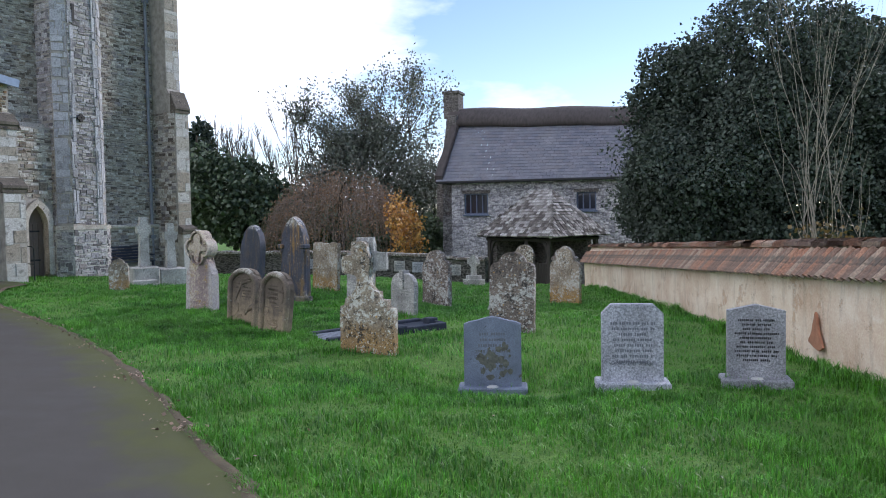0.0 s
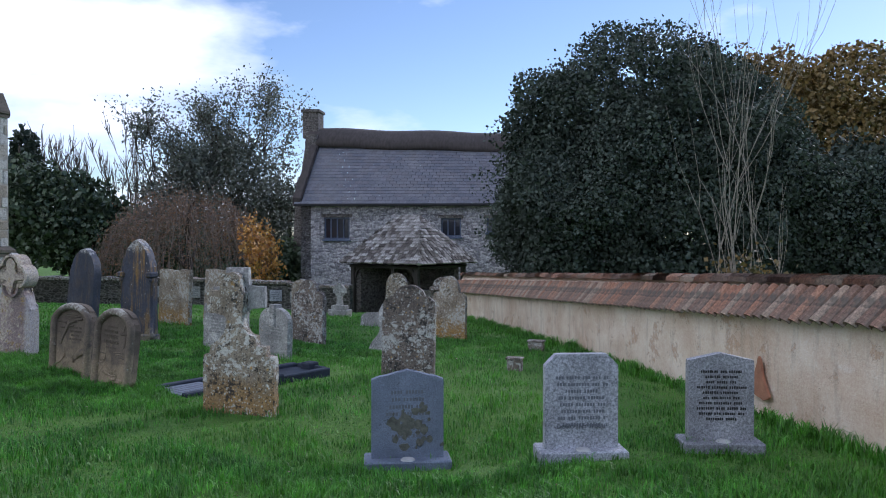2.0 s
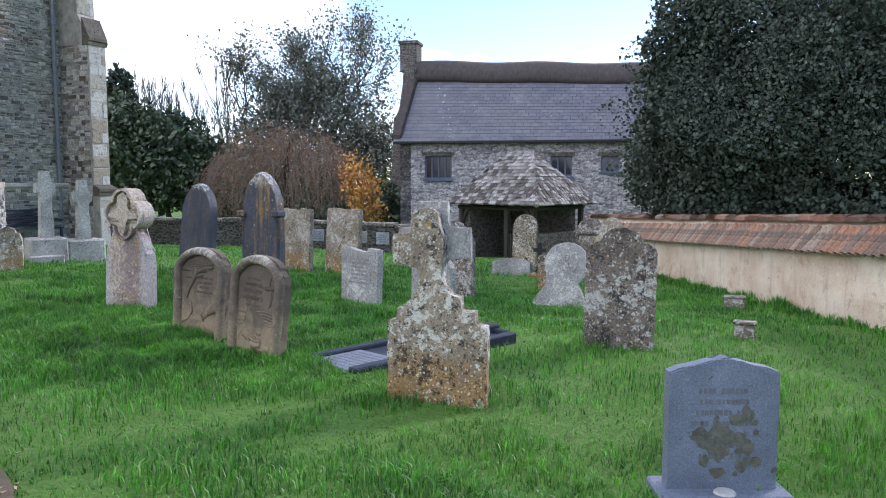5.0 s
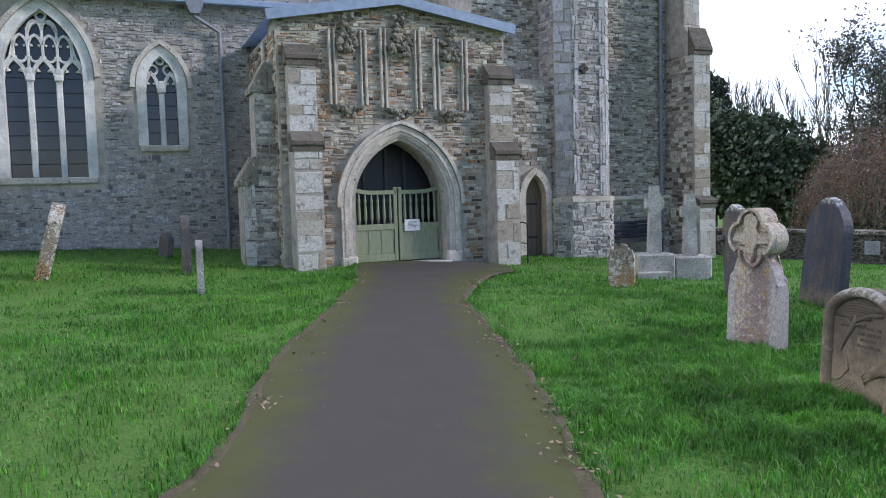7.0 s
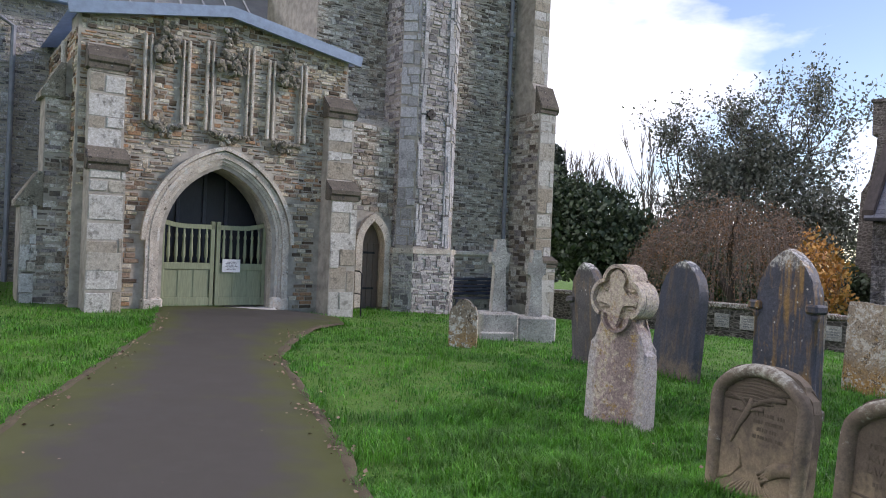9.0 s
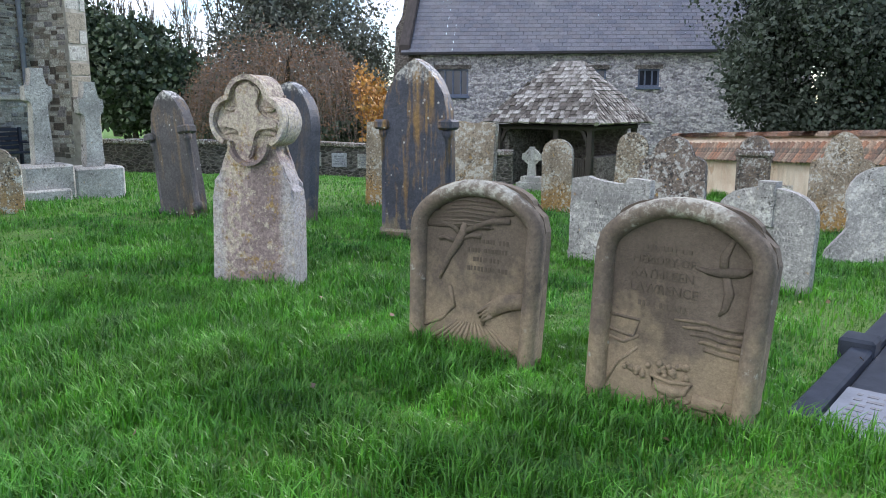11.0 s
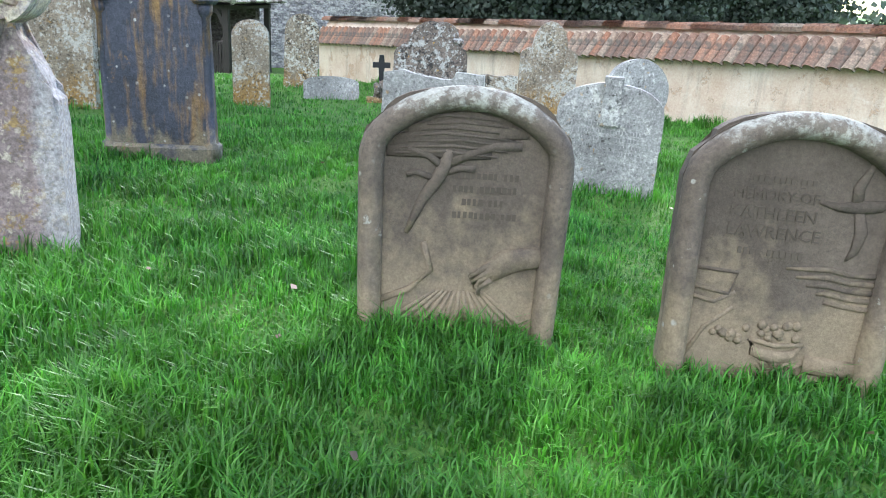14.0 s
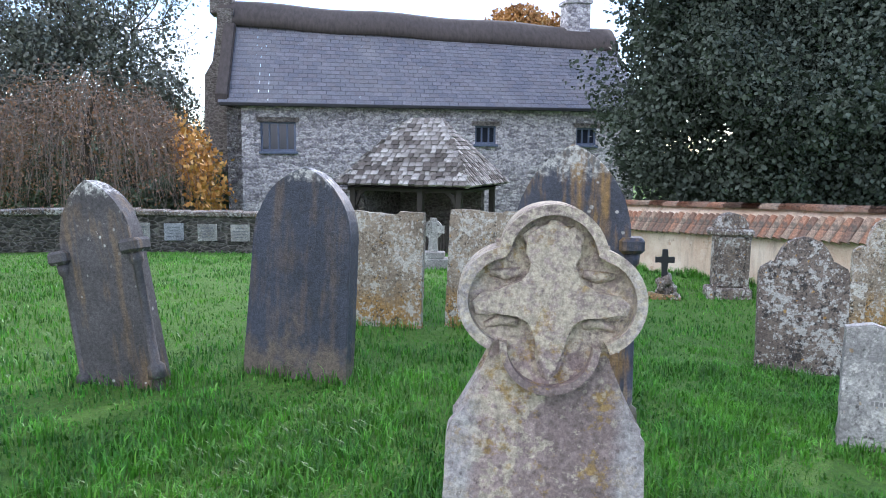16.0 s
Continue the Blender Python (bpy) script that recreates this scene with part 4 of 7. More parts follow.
for s in (-1, 1):
    vs = [bm.verts.new(p) for p in ((s * 2.62, -0.14, front_top(2.62) - 0.02), (0, -0.14, front_top(0)), (0, 3.6, front_top(0)), (s * 2.62, 3.6, front_top(2.62) - 0.02))]
    bm.faces.new(vs)
bmesh.ops.solidify(bm, geom=bm.faces[:], thickness=0.09)
part("porch_roof", bm, M_LEADEDGE, church, "low lead-covered porch roof with blue-grey edge")
bm = boxed(-1.95, 1.95, 3.0, 3.2, -0.2, 4.8)
part("porch_back_wall", bm, M_MORTAR, church)
inner = part("inner_door", boxed(-1.9, 1.9, 1.0, 1.06, GZ, 3.3, 0.01), M_SCREEN, church, "dark oak inner door seen through the porch")
for x in (-0.5, 0.0, 0.42):
    part("door_rib", boxed(x - 0.035, x + 0.035, 0.95, 1.0, GZ, 3.2, 0.008), M_SCREENRIB, inner)
part("porch_floor", boxed(-1.95, 1.95, 0.0, 3.0, GZ - 0.2, GZ - 0.02), M_ASHLAR, church)
part("threshold", boxed(-1.05, 1.05, -0.25, 0.25, GZ - 0.15, GZ + 0.02, 0.02), M_ASHLAR, church, "worn stone threshold")

# Porch gates: two leaves with panels below and turned balusters above.
for s in (-1, 1):
    gate = thing("porch_gate", CH @ pose(s * 0.5, 0.3, GZ + 0.02) @ Matrix.Diagonal((1.04, 1, 1.03, 1)), "weathered green-grey timber gate with balusters, closed", "gate", "porch gates")
    for x in (-0.44, 0.42):
        part("stile", boxed(x, x + 0.07, 0, 0.06, 0.02, 1.52, 0.006), M_GATE, gate)
    for z0, z1 in ((0.02, 0.17), (0.66, 0.78)):
        part("rail", boxed(-0.37, 0.42, 0.002, 0.058, z0, z1, 0.006), M_GATE, gate)
    top = [(-0.44 + 0.93 * k / 10, 0.03, 1.42 + 0.1 * (((-0.44 + 0.93 * k / 10) * s) / 0.49) ** 2 * ((-0.44 + 0.93 * k / 10) * s > 0) ) for k in range(11)]
    part("top_rail", sweep(bmesh.new(), top, 0.08, 0.06), M_GATE, gate, "curved top rail")
    for k in range(3):
        x = -0.37 + k * 0.265
        part("panel", boxed(x + 0.01, x + 0.25, 0.02, 0.045, 0.17, 0.66, 0.004), M_GATE, gate)
        part("muntin", boxed(x - 0.02, x + 0.02, 0.01, 0.055, 0.17, 0.66), M_GATE, gate)
    for k in range(6):
        x = -0.3 + k * 0.13
        part("baluster", tube(bmesh.new(), [(x, 0.03, z) for z in (0.78, 0.86, 0.9, 1.05, 1.2, 1.25, 1.31, 1.42)], [0.02, 0.02, 0.034, 0.03, 0.02, 0.032, 0.018, 0.018], 8), M_GATE, gate, smooth=True)
notice = thing("notice", CH @ pose(0.33, 0.285, GZ + 0.66), "white laminated paper notice pinned to the gate", "notice")
part("sheet", boxed(-0.17, 0.17, -0.006, 0.0, 0, 0.24), M_WHITE, notice)
text_bars(notice, -0.13, 0.13, 0.04, 0.2, -0.007, 6, M_INK, random.Random(3), "print_line")

# Nave: south wall at y = 3.2 with two traceried windows.
NY = 3.2
W1, W2 = (-7.5, -5.86, 2.28, 4.45, 5.85), (-4.78, -3.98, 2.95, 4.25, 5.0)
bm = bmesh.new()
wall_strips(bm, -22, 3.2, -0.3, 6.1, NY, 0.8, [W1, W2])
nave = part("nave_wall", bm, M_MORTAR, church, "grey rubble nave wall with traceried windows")
bm = bmesh.new()


def nave_skip(px, pz, hw, hh):
    return in_arch(px, pz, hw, hh, *W1, 0.24) or in_arch(px, pz, hw, hh, *W2, 0.2) or (-2.4 < px < 2.4 and pz < 4.8)


stone_faces(bm, -12, 3.2, 0.3, 6.05, NY, nave_skip, crng, 0.04, 0.09, 0.07, 0.21, (0.002, 0.03), 0.016)
tagged(part("stonework", bm, M_NAVE, nave), kind="stuff")


def bar(pts, y, w, d):
    return sweep(bmesh.new(), [(a, y, z) for a, z in pts], w, d)


def ring_pts(cx, cz, r, k=14):
    return [(cx + r * math.cos(math.tau * i / k), cz + r * math.sin(math.tau * i / k)) for i in range(k)]


def tracery_window(xa, xb, sill, spring, apex, lights):
    win = part("window", boxed(xa - 0.1, xb + 0.1, NY - 0.09, NY + 0.3, sill - 0.14, sill, 0.02), M_DRESSED, church, "pointed traceried church window with leaded glass")
    part("frame", bar([(xa - 0.02, sill)] + arch_pts(xa - 0.02, xb + 0.02, spring, apex + 0.02, 12) + [(xb + 0.02, sill)], NY + 0.14, 0.2, 0.34), M_TRACERY, win)
    part("hood_mould", bar(arch_pts(xa - 0.2, xb + 0.2, spring - 0.05, apex + 0.2, 12), NY - 0.03, 0.1, 0.14), M_DRESSED, win)
    lw = (xb - xa) / lights
    for k in range(1, lights):
        x = xa + k * lw
        part("mullion", boxed(x - 0.06, x + 0.06, NY + 0.06, NY + 0.22, sill, spring + 0.12, 0.015), M_TRACERY, win)
    for k in range(lights):
        x0, x1 = xa + k * lw, xa + (k + 1) * lw
        part("light_head", bar(arch_pts(x0 + 0.05, x1 - 0.05, spring - 0.12, spring + 0.3, 7), NY + 0.14, 0.075, 0.14), M_TRACERY, win)
    cx = (xa + xb) / 2
    arch = arch_pts(xa, xb, spring, apex, 24)
    arch_z = lambda x: float(np.interp(x, [p[0] for p in arch], [p[1] for p in arch]))
    yt = NY + 0.14
    for k in range(lights + 1):
        x = xa + k * lw
        part("capital", boxed(x - 0.085, x + 0.085, NY + 0.02, NY + 0.24, spring - 0.16, spring - 0.02, 0.025), M_TRACERY, win, "carved leafy capital")
    for k in range(lights):
        for sx in (-1, 1):
            x = xa + (k + 0.5) * lw + sx * lw * 0.25
            part("cusp", tube(bmesh.new(), [(x, yt - 0.05, spring + 0.07), (x - sx * 0.07, yt - 0.03, spring + 0.05)], [0.05, 0.012], 6), M_TRACERY, win)
    if lights == 3:
        for k in range(1, 6):
            x = xa + k * lw / 2
            part("tracery_bar", boxed(x - 0.028, x + 0.028, yt - 0.06, yt + 0.06, spring + (0.3 if k % 2 else 0.1), min(spring + 0.95, arch_z(x)), 0.008), M_TRACERY, win)
        for k in range(1, 5):
            x0, x1 = xa + k * lw / 2, xa + (k + 1) * lw / 2
            tr = part("tracery", bar(arch_pts(x0 + 0.01, x1 - 0.01, spring + 0.6, spring + 0.8, 5), yt, 0.055, 0.12), M_TRACERY, win)
            part("cusp", bar(arch_pts(x0 + 0.03, x1 - 0.03, spring + 0.36, spring + 0.25, 5), yt, 0.05, 0.11), M_TRACERY, tr)
            for sx in (-1, 1):
                xc = (x0 + x1) / 2 + sx * lw * 0.13
                part("cusp", boxed(xc - 0.025, xc + 0.025, yt - 0.045, yt + 0.045, spring + 0.56, spring + 0.61, 0.012), M_TRACERY, tr)
        for sx in (-1, 1):
            part("tracery", bar(arch_pts(cx + min(0, sx) * lw / 2 + 0.01, cx + max(0, sx) * lw / 2 - 0.01, spring + 0.92, spring + 1.1, 5), yt, 0.05, 0.12), M_TRACERY, win)
            part("tracery_bar", bar([(cx + sx * lw * 0.5, spring + 0.86), (cx + sx * lw * 0.34, spring + 1.02), (cx, spring + 1.12)], yt, 0.05, 0.12), M_TRACERY, win)
            part("tracery_bar", bar([(cx + sx * lw * 1.45, spring + 0.1), (cx + sx * lw * 1.12, spring + 0.34), (cx + sx * lw, spring + 0.62)], yt, 0.05, 0.12), M_TRACERY, win)
        part("tracery_bar", boxed(cx - 0.025, cx + 0.025, yt - 0.05, yt + 0.05, spring + 0.8, spring + 1.12), M_TRACERY, win)
        part("tracery", sweep(bmesh.new(), [(a, yt, c) for a, c in ring_pts(cx, spring + 1.2, 0.09)], 0.05, 0.12, True), M_TRACERY, win)
    else:
        for sx in (-1, 1):
            part("tracery", sweep(bmesh.new(), [(a, yt, c) for a, c in ring_pts(cx + sx * lw * 0.42, spring + 0.36, 0.105)], 0.05, 0.12, True), M_TRACERY, win)
        part("tracery", sweep(bmesh.new(), [(a, yt, c) for a, c in ring_pts(cx, spring + 0.56, 0.075)], 0.045, 0.12, True), M_TRACERY, win)
    bm = bmesh.new()
    prism(bm, [(xb, sill), (xa, sill)] + arch_pts(xa, xb, spring, apex), NY + 0.2, NY + 0.215)
    part("glass", bm, M_GLASS, win)
    z = sill + 0.28
    while z < spring:
        part("saddle_bar", boxed(xa, xb, NY + 0.185, NY + 0.198, z, z + 0.018), M_IRON, win)
        z += 0.3


tracery_window(*W1, 3)
tracery_window(*W2, 2)
part("nave_inside", boxed(-22, 3.2, NY + 2.5, NY + 2.6, -0.3, 6.1), M_OAK, church)
bt = buttress(nave, 0, 0.7, [(3.6, 0.8, 0.5), (5.6, 0.4, 0.4)], 0.2, M_ASHLAR, "stepped nave buttress")
bt.matrix_local = pose(-8.75, NY, 0)
# Lead roof with rolls, gutter and downpipe.
RS = 0.72
bm = bmesh.new()
vs = [bm.verts.new(p) for p in ((-22, NY - 0.18, 6.12), (1.9, NY - 0.18, 6.12), (3.9, NY + 5, 6.12 + 5.18 * RS), (-22, NY + 5, 6.12 + 5.18 * RS))]
bm.faces.new(vs)
bmesh.ops.solidify(bm, geom=bm.faces[:], thickness=0.08)
roof = part("nave_roof", bm, M_LEAD, church, "grey lead nave roof with raised seams")
x = -12.0
while x < 2.0:
    bm = bmesh.new()
    tube(bm, [(x, NY - 0.18, 6.22), (x + 0.55, NY + 5, 6.22 + 5.18 * RS)], [0.03, 0.03], 6)
    part("seam", bm, M_LEAD, roof)
    x += 0.55
part("gutter", boxed(-22, 1.9, NY - 0.34, NY - 0.16, 6.02, 6.16, 0.02), M_LEADEDGE, church, "blue-grey lead gutter")
pipe = part("downpipe", tube(bmesh.new(), [(-3.62, NY - 0.22, 6.0), (-3.62, NY - 0.22, 5.75), (-3.1, NY - 0.12, 5.45), (-3.1, NY - 0.12, 0.5)], [0.05] * 4, 8), M_PIPE, church, "grey cast-iron downpipe")
part("hopper", prism(bmesh.new(), [(-3.72, 5.8), (-3.52, 5.8), (-3.44, 5.98), (-3.44, 6.1), (-3.8, 6.1), (-3.8, 5.98)], NY - 0.36, NY - 0.1), M_PIPE, pipe)

part("porch_downpipe", tube(bmesh.new(), [(-2.52, 0.95, 4.85), (-2.52, 0.95, 2.9), (-2.6, 0.85, 2.75)], [0.045] * 3, 8), M_ASHLAR, church, "pale grey porch downpipe")

# Small stair door, the stair turret and the tower.
SD = (4.02, 4.66, 0.0, 1.55, 2.15)
bm = bmesh.new()
wall_strips(bm, 2.45, 4.95, -0.5, 4.4, 2.15, 0.6, [SD])
dw = part("turret_door_wall", bm, M_MORTAR, church)
bm = bmesh.new()
stone_faces(bm, 2.5, 4.95, 0.0, 4.35, 2.15, lambda a, b, c, d: in_arch(a, b, c, d, *SD, 0.18), crng, 0.06, 0.13, 0.1, 0.3)
tagged(part("stonework", bm, M_CHURCH, dw), kind="stuff")
part("door_arch", bar([(SD[0] - 0.06, 0.1)] + arch_pts(SD[0] - 0.06, SD[1] + 0.06, 1.55, 2.22) + [(SD[1] + 0.06, 0.1)], 2.13, 0.17, 0.22), M_DRESSED, dw, "chamfered stone arch")
door = part("turret_door", prism(bmesh.new(), [(SD[1], 0.05), (SD[0], 0.05)] + arch_pts(SD[0], SD[1], 1.55, 2.15), 2.36, 2.42), M_DOOR, church, "old grey plank door in a pointed arch, shut")
for k in range(4):
    part("plank", boxed(SD[0] + 0.01 + k * 0.16, SD[0] + 0.16 + k * 0.16, 2.34, 2.36, 0.08, 1.6, 0.004), M_DOOR, door)
for z in (0.5, 1.35):
    part("strap_hinge", boxed(SD[0], SD[1] - 0.12, 2.325, 2.338, z, z + 0.05), M_IRON, door)

TUR = [(4.9, 2.9), (4.9, 2.0), (5.25, 1.75), (6.25, 1.75), (6.6, 2.1), (6.6, 2.9)]


def turret_ring(grow, z0, z1):
    bm = bmesh.new()
    c = Vector((5.75, 2.6))
    pts = [c + (Vector(p) - c) * (1 + grow) for p in TUR]
    a = [bm.verts.new((p.x, p.y, z0)) for p in pts]
    b = [bm.verts.new((p.x, p.y, z1)) for p in pts]
    bm.faces.new(a[::-1]), bm.faces.new(b)
    for i in range(len(a)):
        bm.faces.new((a[i], a[(i + 1) % len(a)], b[(i + 1) % len(a)], b[i]))
    return bm


turret = part("stair_turret", turret_ring(0.0, 1.5, 17), M_MORTAR, church, "polygonal stair turret with pale dressed corners")
part("turret_plinth", turret_ring(0.1, -0.6, 1.42), M_ASHLAR, turret)
for (xa, ya), (xb, yb) in zip(TUR[0:5], TUR[1:6]):
    ca = Vector((5.75, 2.6))
    pa, pb = ca + (Vector((xa, ya)) - ca) * 1.1, ca + (Vector((xb, yb)) - ca) * 1.1
    bm = bmesh.new()
    stone_faces(bm, 0, (pb - pa).length, -0.4, 1.38, 0, lambda *a: False, crng, 0.07, 0.15, 0.1, 0.3, (0.004, 0.03))
    bm.transform(Matrix.Translation((pa.x, pa.y, 0)) @ Matrix.Rotation(math.atan2(pb.y - pa.y, pb.x - pa.x), 4, "Z"))
    tagged(part("plinth_masonry", bm, M_NAVE, turret), kind="stuff")
part("turret_string", turret_ring(0.13, 1.4, 1.52), M_DRESSED, turret)
for (xa, ya), (xb, yb), mat in ((TUR[1], TUR[2], M_ASHLAR), (TUR[2], TUR[3], M_CHURCH), (TUR[3], TUR[4], M_ASHLAR), (TUR[4], TUR[5], M_CHURCH), (TUR[0], TUR[1], M_CHURCH)):
    ln = math.hypot(xb - xa, yb - ya)
    bm = bmesh.new()
    stone_faces(bm, 0, ln, 1.55, 12.5, 0, lambda *a: False, crng, *((0.16, 0.32, 0.2, 0.5) if mat is M_ASHLAR else (0.06, 0.14, 0.1, 0.3)))
    bm.transform(Matrix.Translation((xa, ya, 0)) @ Matrix.Rotation(math.atan2(yb - ya, xb - xa), 4, "Z"))
    tagged(part("stonework", bm, M_TURRET if mat is M_ASHLAR else M_NAVE, turret), kind="stuff")
for x0 in (5.27, 6.05):
    bm = bmesh.new()
    stone_faces(bm, x0, x0 + 0.18, 1.55, 12.5, 1.72, lambda *a: False, crng, 0.25, 0.45, 0.18, 0.2, (0.01, 0.02))
    tagged(part("corner_quoin", bm, M_TURRET, turret), kind="stuff")
for k in range(4):
    a = math.tau * k / 4
    part("quatrefoil", tube(bmesh.new(), [(5.6 + 0.07 * math.cos(a), 1.68, 4.75 + 0.07 * math.sin(a)), (5.6 + 0.07 * math.cos(a), 1.74, 4.75 + 0.07 * math.sin(a))], [0.055, 0.055], 10), M_OAK, turret)
part("slit_window", boxed(5.42, 5.5, 1.69, 1.8, 7.6, 8.1), M_OAK, turret)
TY = 2.75
part("lower_slab", boxed(2.3, 5.0, 2.4, 3.4, 4.4, 4.55), M_DRESSED, church)
bm = boxed(3.0, 10.2, TY, 9.5, -1.0, 17)
tower = part("tower_wall", bm, M_MORTAR, church, "tall square tower of brown rubble with a string course")
bm = bmesh.new()
stone_faces(bm, 6.6, 9.0, 1.5, 12.5, TY, lambda *a: False, crng, 0.04, 0.09, 0.08, 0.26, (0.002, 0.03), 0.014)
stone_faces(bm, 6.6, 9.0, -0.5, 1.35, TY - 0.12, lambda *a: False, crng, 0.06, 0.13, 0.1, 0.34, (0.002, 0.03), 0.016)
stone_faces(bm, 3.0, 4.95, 4.6, 12.5, TY, lambda *a: False, crng, 0.04, 0.09, 0.08, 0.26, (0.002, 0.03), 0.014)
tagged(part("stonework", bm, M_CHURCH, tower), kind="stuff")
part("tower_plinth", boxed(6.6, 9.4, TY - 0.12, TY + 0.1, -1.0, 1.38), M_MORTAR, tower)
part("string_course", boxed(6.6, 9.4, TY - 0.2, TY + 0.1, 1.38, 1.5, 0.03), M_DRESSED, tower)
tb = buttress(church, 0, 0.55, [(1.3, 1.35, 0.15), (5.4, 1.15, 0.7), (11.0, 0.75, 0.6)], -0.9, M_ASHLAR, "massive stepped tower buttress, dark side and pale dressed edge")
tb.matrix_local = pose(9.0, TY, 0)
bm = bmesh.new()
stone_faces(bm, 0.0, 1.1, 0.1, 5.3, 0, lambda *a: False, crng, 0.07, 0.16, 0.12, 0.34)
bm.transform(Matrix.Translation((0, 0, 0)) @ Matrix(((0, 1, 0, 0), (-1, 0, 0, 0), (0, 0, 1, 0), (0, 0, 0, 1))))
tagged(part("side_masonry", bm, M_CHURCH, tb), kind="stuff")
dp = part("tower_downpipe", tube(bmesh.new(), [(8.75, TY - 0.1, -0.2), (8.75, TY - 0.1, 15)], [0.055, 0.055], 8), M_PIPE, church, "grey iron rainwater pipe on the tower")
for z in (1.0, 2.6, 4.2, 5.8, 7.4, 9.0):
    part("pipe_clip", boxed(8.66, 8.84, TY - 0.17, TY - 0.02, z, z + 0.12, 0.01), M_PIPE, dp)

# ---- the house beyond the churchyard ----
HM = Matrix.Translation((-2.48, 39.33, 0)) @ pose(0, 0, 0, 0, 0, -15)
house = thing("house", HM, "long old stone house with slate roof and thatched ridge", "house")
HZ = -2.2
WINS = [(1.15, 2.4, 1.62, 2.66), (6.8, 7.75, 1.75, 2.62), (8.95, 9.75, 1.95, 2.62), (12.85, 13.65, 1.95, 2.6)]
LOW = [(3.55, 4.2, -0.75, 0.1)]
xcut = sorted({0.0, 15.2} | {v for w in WINS for v in w[:2]})
zcut = sorted({HZ, 3.3} | {v for w in WINS for v in w[2:]})
bm = bmesh.new()
front = {}
for x0, x1 in zip(xcut, xcut[1:]):
    for z0, z1 in zip(zcut, zcut[1:]):
        if not any(w[0] < (x0 + x1) / 2 < w[1] and w[2] < (z0 + z1) / 2 < w[3] for w in WINS):
            bm.faces.new([front.setdefault(p, None) or front.update({p: bm.verts.new((p[0], 0.4, p[1]))}) or front[p] for p in ((x0, z0), (x1, z0), (x1, z1), (x0, z1))])
for v in bmesh.ops.extrude_face_region(bm, geom=bm.faces[:])["geom"]:
    if isinstance(v, bmesh.types.BMVert):
        v.co.y = 0.9
part("front_wall", bm, M_HOUSE, house, "grey rubble front wall with small windows")
RB, RZL, RZR = 4.2, 7.35, 6.75
bm = bmesh.new()
prism(bm, [(0.4, HZ), (8.0, HZ), (8.0, 3.3), (RB, 7.1), (0.4, 3.3)], 0, 0.5)
bm.transform(Matrix(((0, 1, 0, 0), (1, 0, 0, 0), (0, 0, 1, 0), (0, 0, 0, 1))))
part("gable_wall", bm, M_STACK, house)
bm = bmesh.new()
prism(bm, [(0.4, HZ), (8.0, HZ), (8.0, 3.3), (RB, 6.6), (0.4, 3.3)], 14.7, 15.2)
bm.transform(Matrix(((0, 1, 0, 0), (1, 0, 0, 0), (0, 0, 1, 0), (0, 0, 0, 1))))
part("gable_wall", bm, M_HOUSE, house)
part("back_wall", boxed(0, 15.2, 7.6, 8.0, HZ, 3.3), M_HOUSE, house)
for xa, xb, za, zb in WINS + LOW:
    deep = 0.38 if (xa, xb, za, zb) in LOW else 0.5
    wn_ = part("window", boxed(xa - 0.06, xb + 0.06, 0.3, 0.42, za - 0.1, za - 0.003, 0.01), M_FRAME, house, "small timber casement with blue-grey frame")
    part("lintel", boxed(xa - 0.12, xb + 0.12, 0.36, 0.44, zb + 0.003, zb + 0.16), M_STACK, wn_)
    for a, b, c, d in ((xa, xb, za, za + 0.07), (xa, xb, zb - 0.07, zb), (xa, xa + 0.07, za + 0.07, zb - 0.07), (xb - 0.07, xb, za + 0.07, zb - 0.07)):
        part("frame", boxed(a, b, deep, deep + 0.08, c, d), M_FRAME, wn_)
    k = 4 if xb - xa > 1 else 3
    for q in range(1, k):
        xm = xa + (xb - xa) * q / k
        part("mullion", boxed(xm - 0.03, xm + 0.03, deep + 0.004, deep + 0.07, za + 0.07, zb - 0.07), M_FRAME, wn_)
    part("pane", boxed(xa + 0.05, xb - 0.05, deep + 0.05, deep + 0.065, za + 0.05, zb - 0.05), M_PANE, wn_)
bm = bmesh.new()
srng = random.Random(8)
NX = 46
for r in range(24):
    for side in (0, 1):
        t0, t1 = r / 24, (r + 1) / 24 + 0.012
        for c in range(NX if side == 0 else 6):
            n_ = NX if side == 0 else 6
            x0, x1 = -0.25 + 15.7 * (c + 0.5 * (r % 2)) / n_, -0.25 + 15.7 * (c + 1 + 0.5 * (r % 2)) / n_ - 0.012
            x1 = min(x1, 15.4)
            ya, yb = (0.1 + (RB - 0.1) * t for t in (t0, t1))
            if side:
                ya, yb = 8.3 - (8.3 - RB) * t0, 8.3 - (8.3 - RB) * t1
            rz = lambda x: RZL + (RZR - RZL) * (x / 15)
            za = lambda x, t: 3.28 + (rz(x) - 3.28) * t
            j = srng.uniform(0, 0.012)
            up = 0.03 + j
            vs = [bm.verts.new(p) for p in ((x0, ya, za(x0, t0) + up), (x1, ya, za(x1, t0) + up), (x1, yb, za(x1, t1) + 0.008), (x0, yb, za(x0, t1) + 0.008),
                                            (x0, ya, za(x0, t0) + up - 0.02), (x1, ya, za(x1, t0) + up - 0.02))]
            bm.faces.new(vs[:4])
            bm.faces.new((vs[0], vs[4], vs[5], vs[1]))
roofm = part("roof", bm, M_SLATE, house, "blue-grey slate roof")
tagged(roofm, kind="stuff")
part("gutter", boxed(-0.2, 15.3, -0.02, 0.12, 3.18, 3.3, 0.02), M_IRON, house, "black eaves gutter")
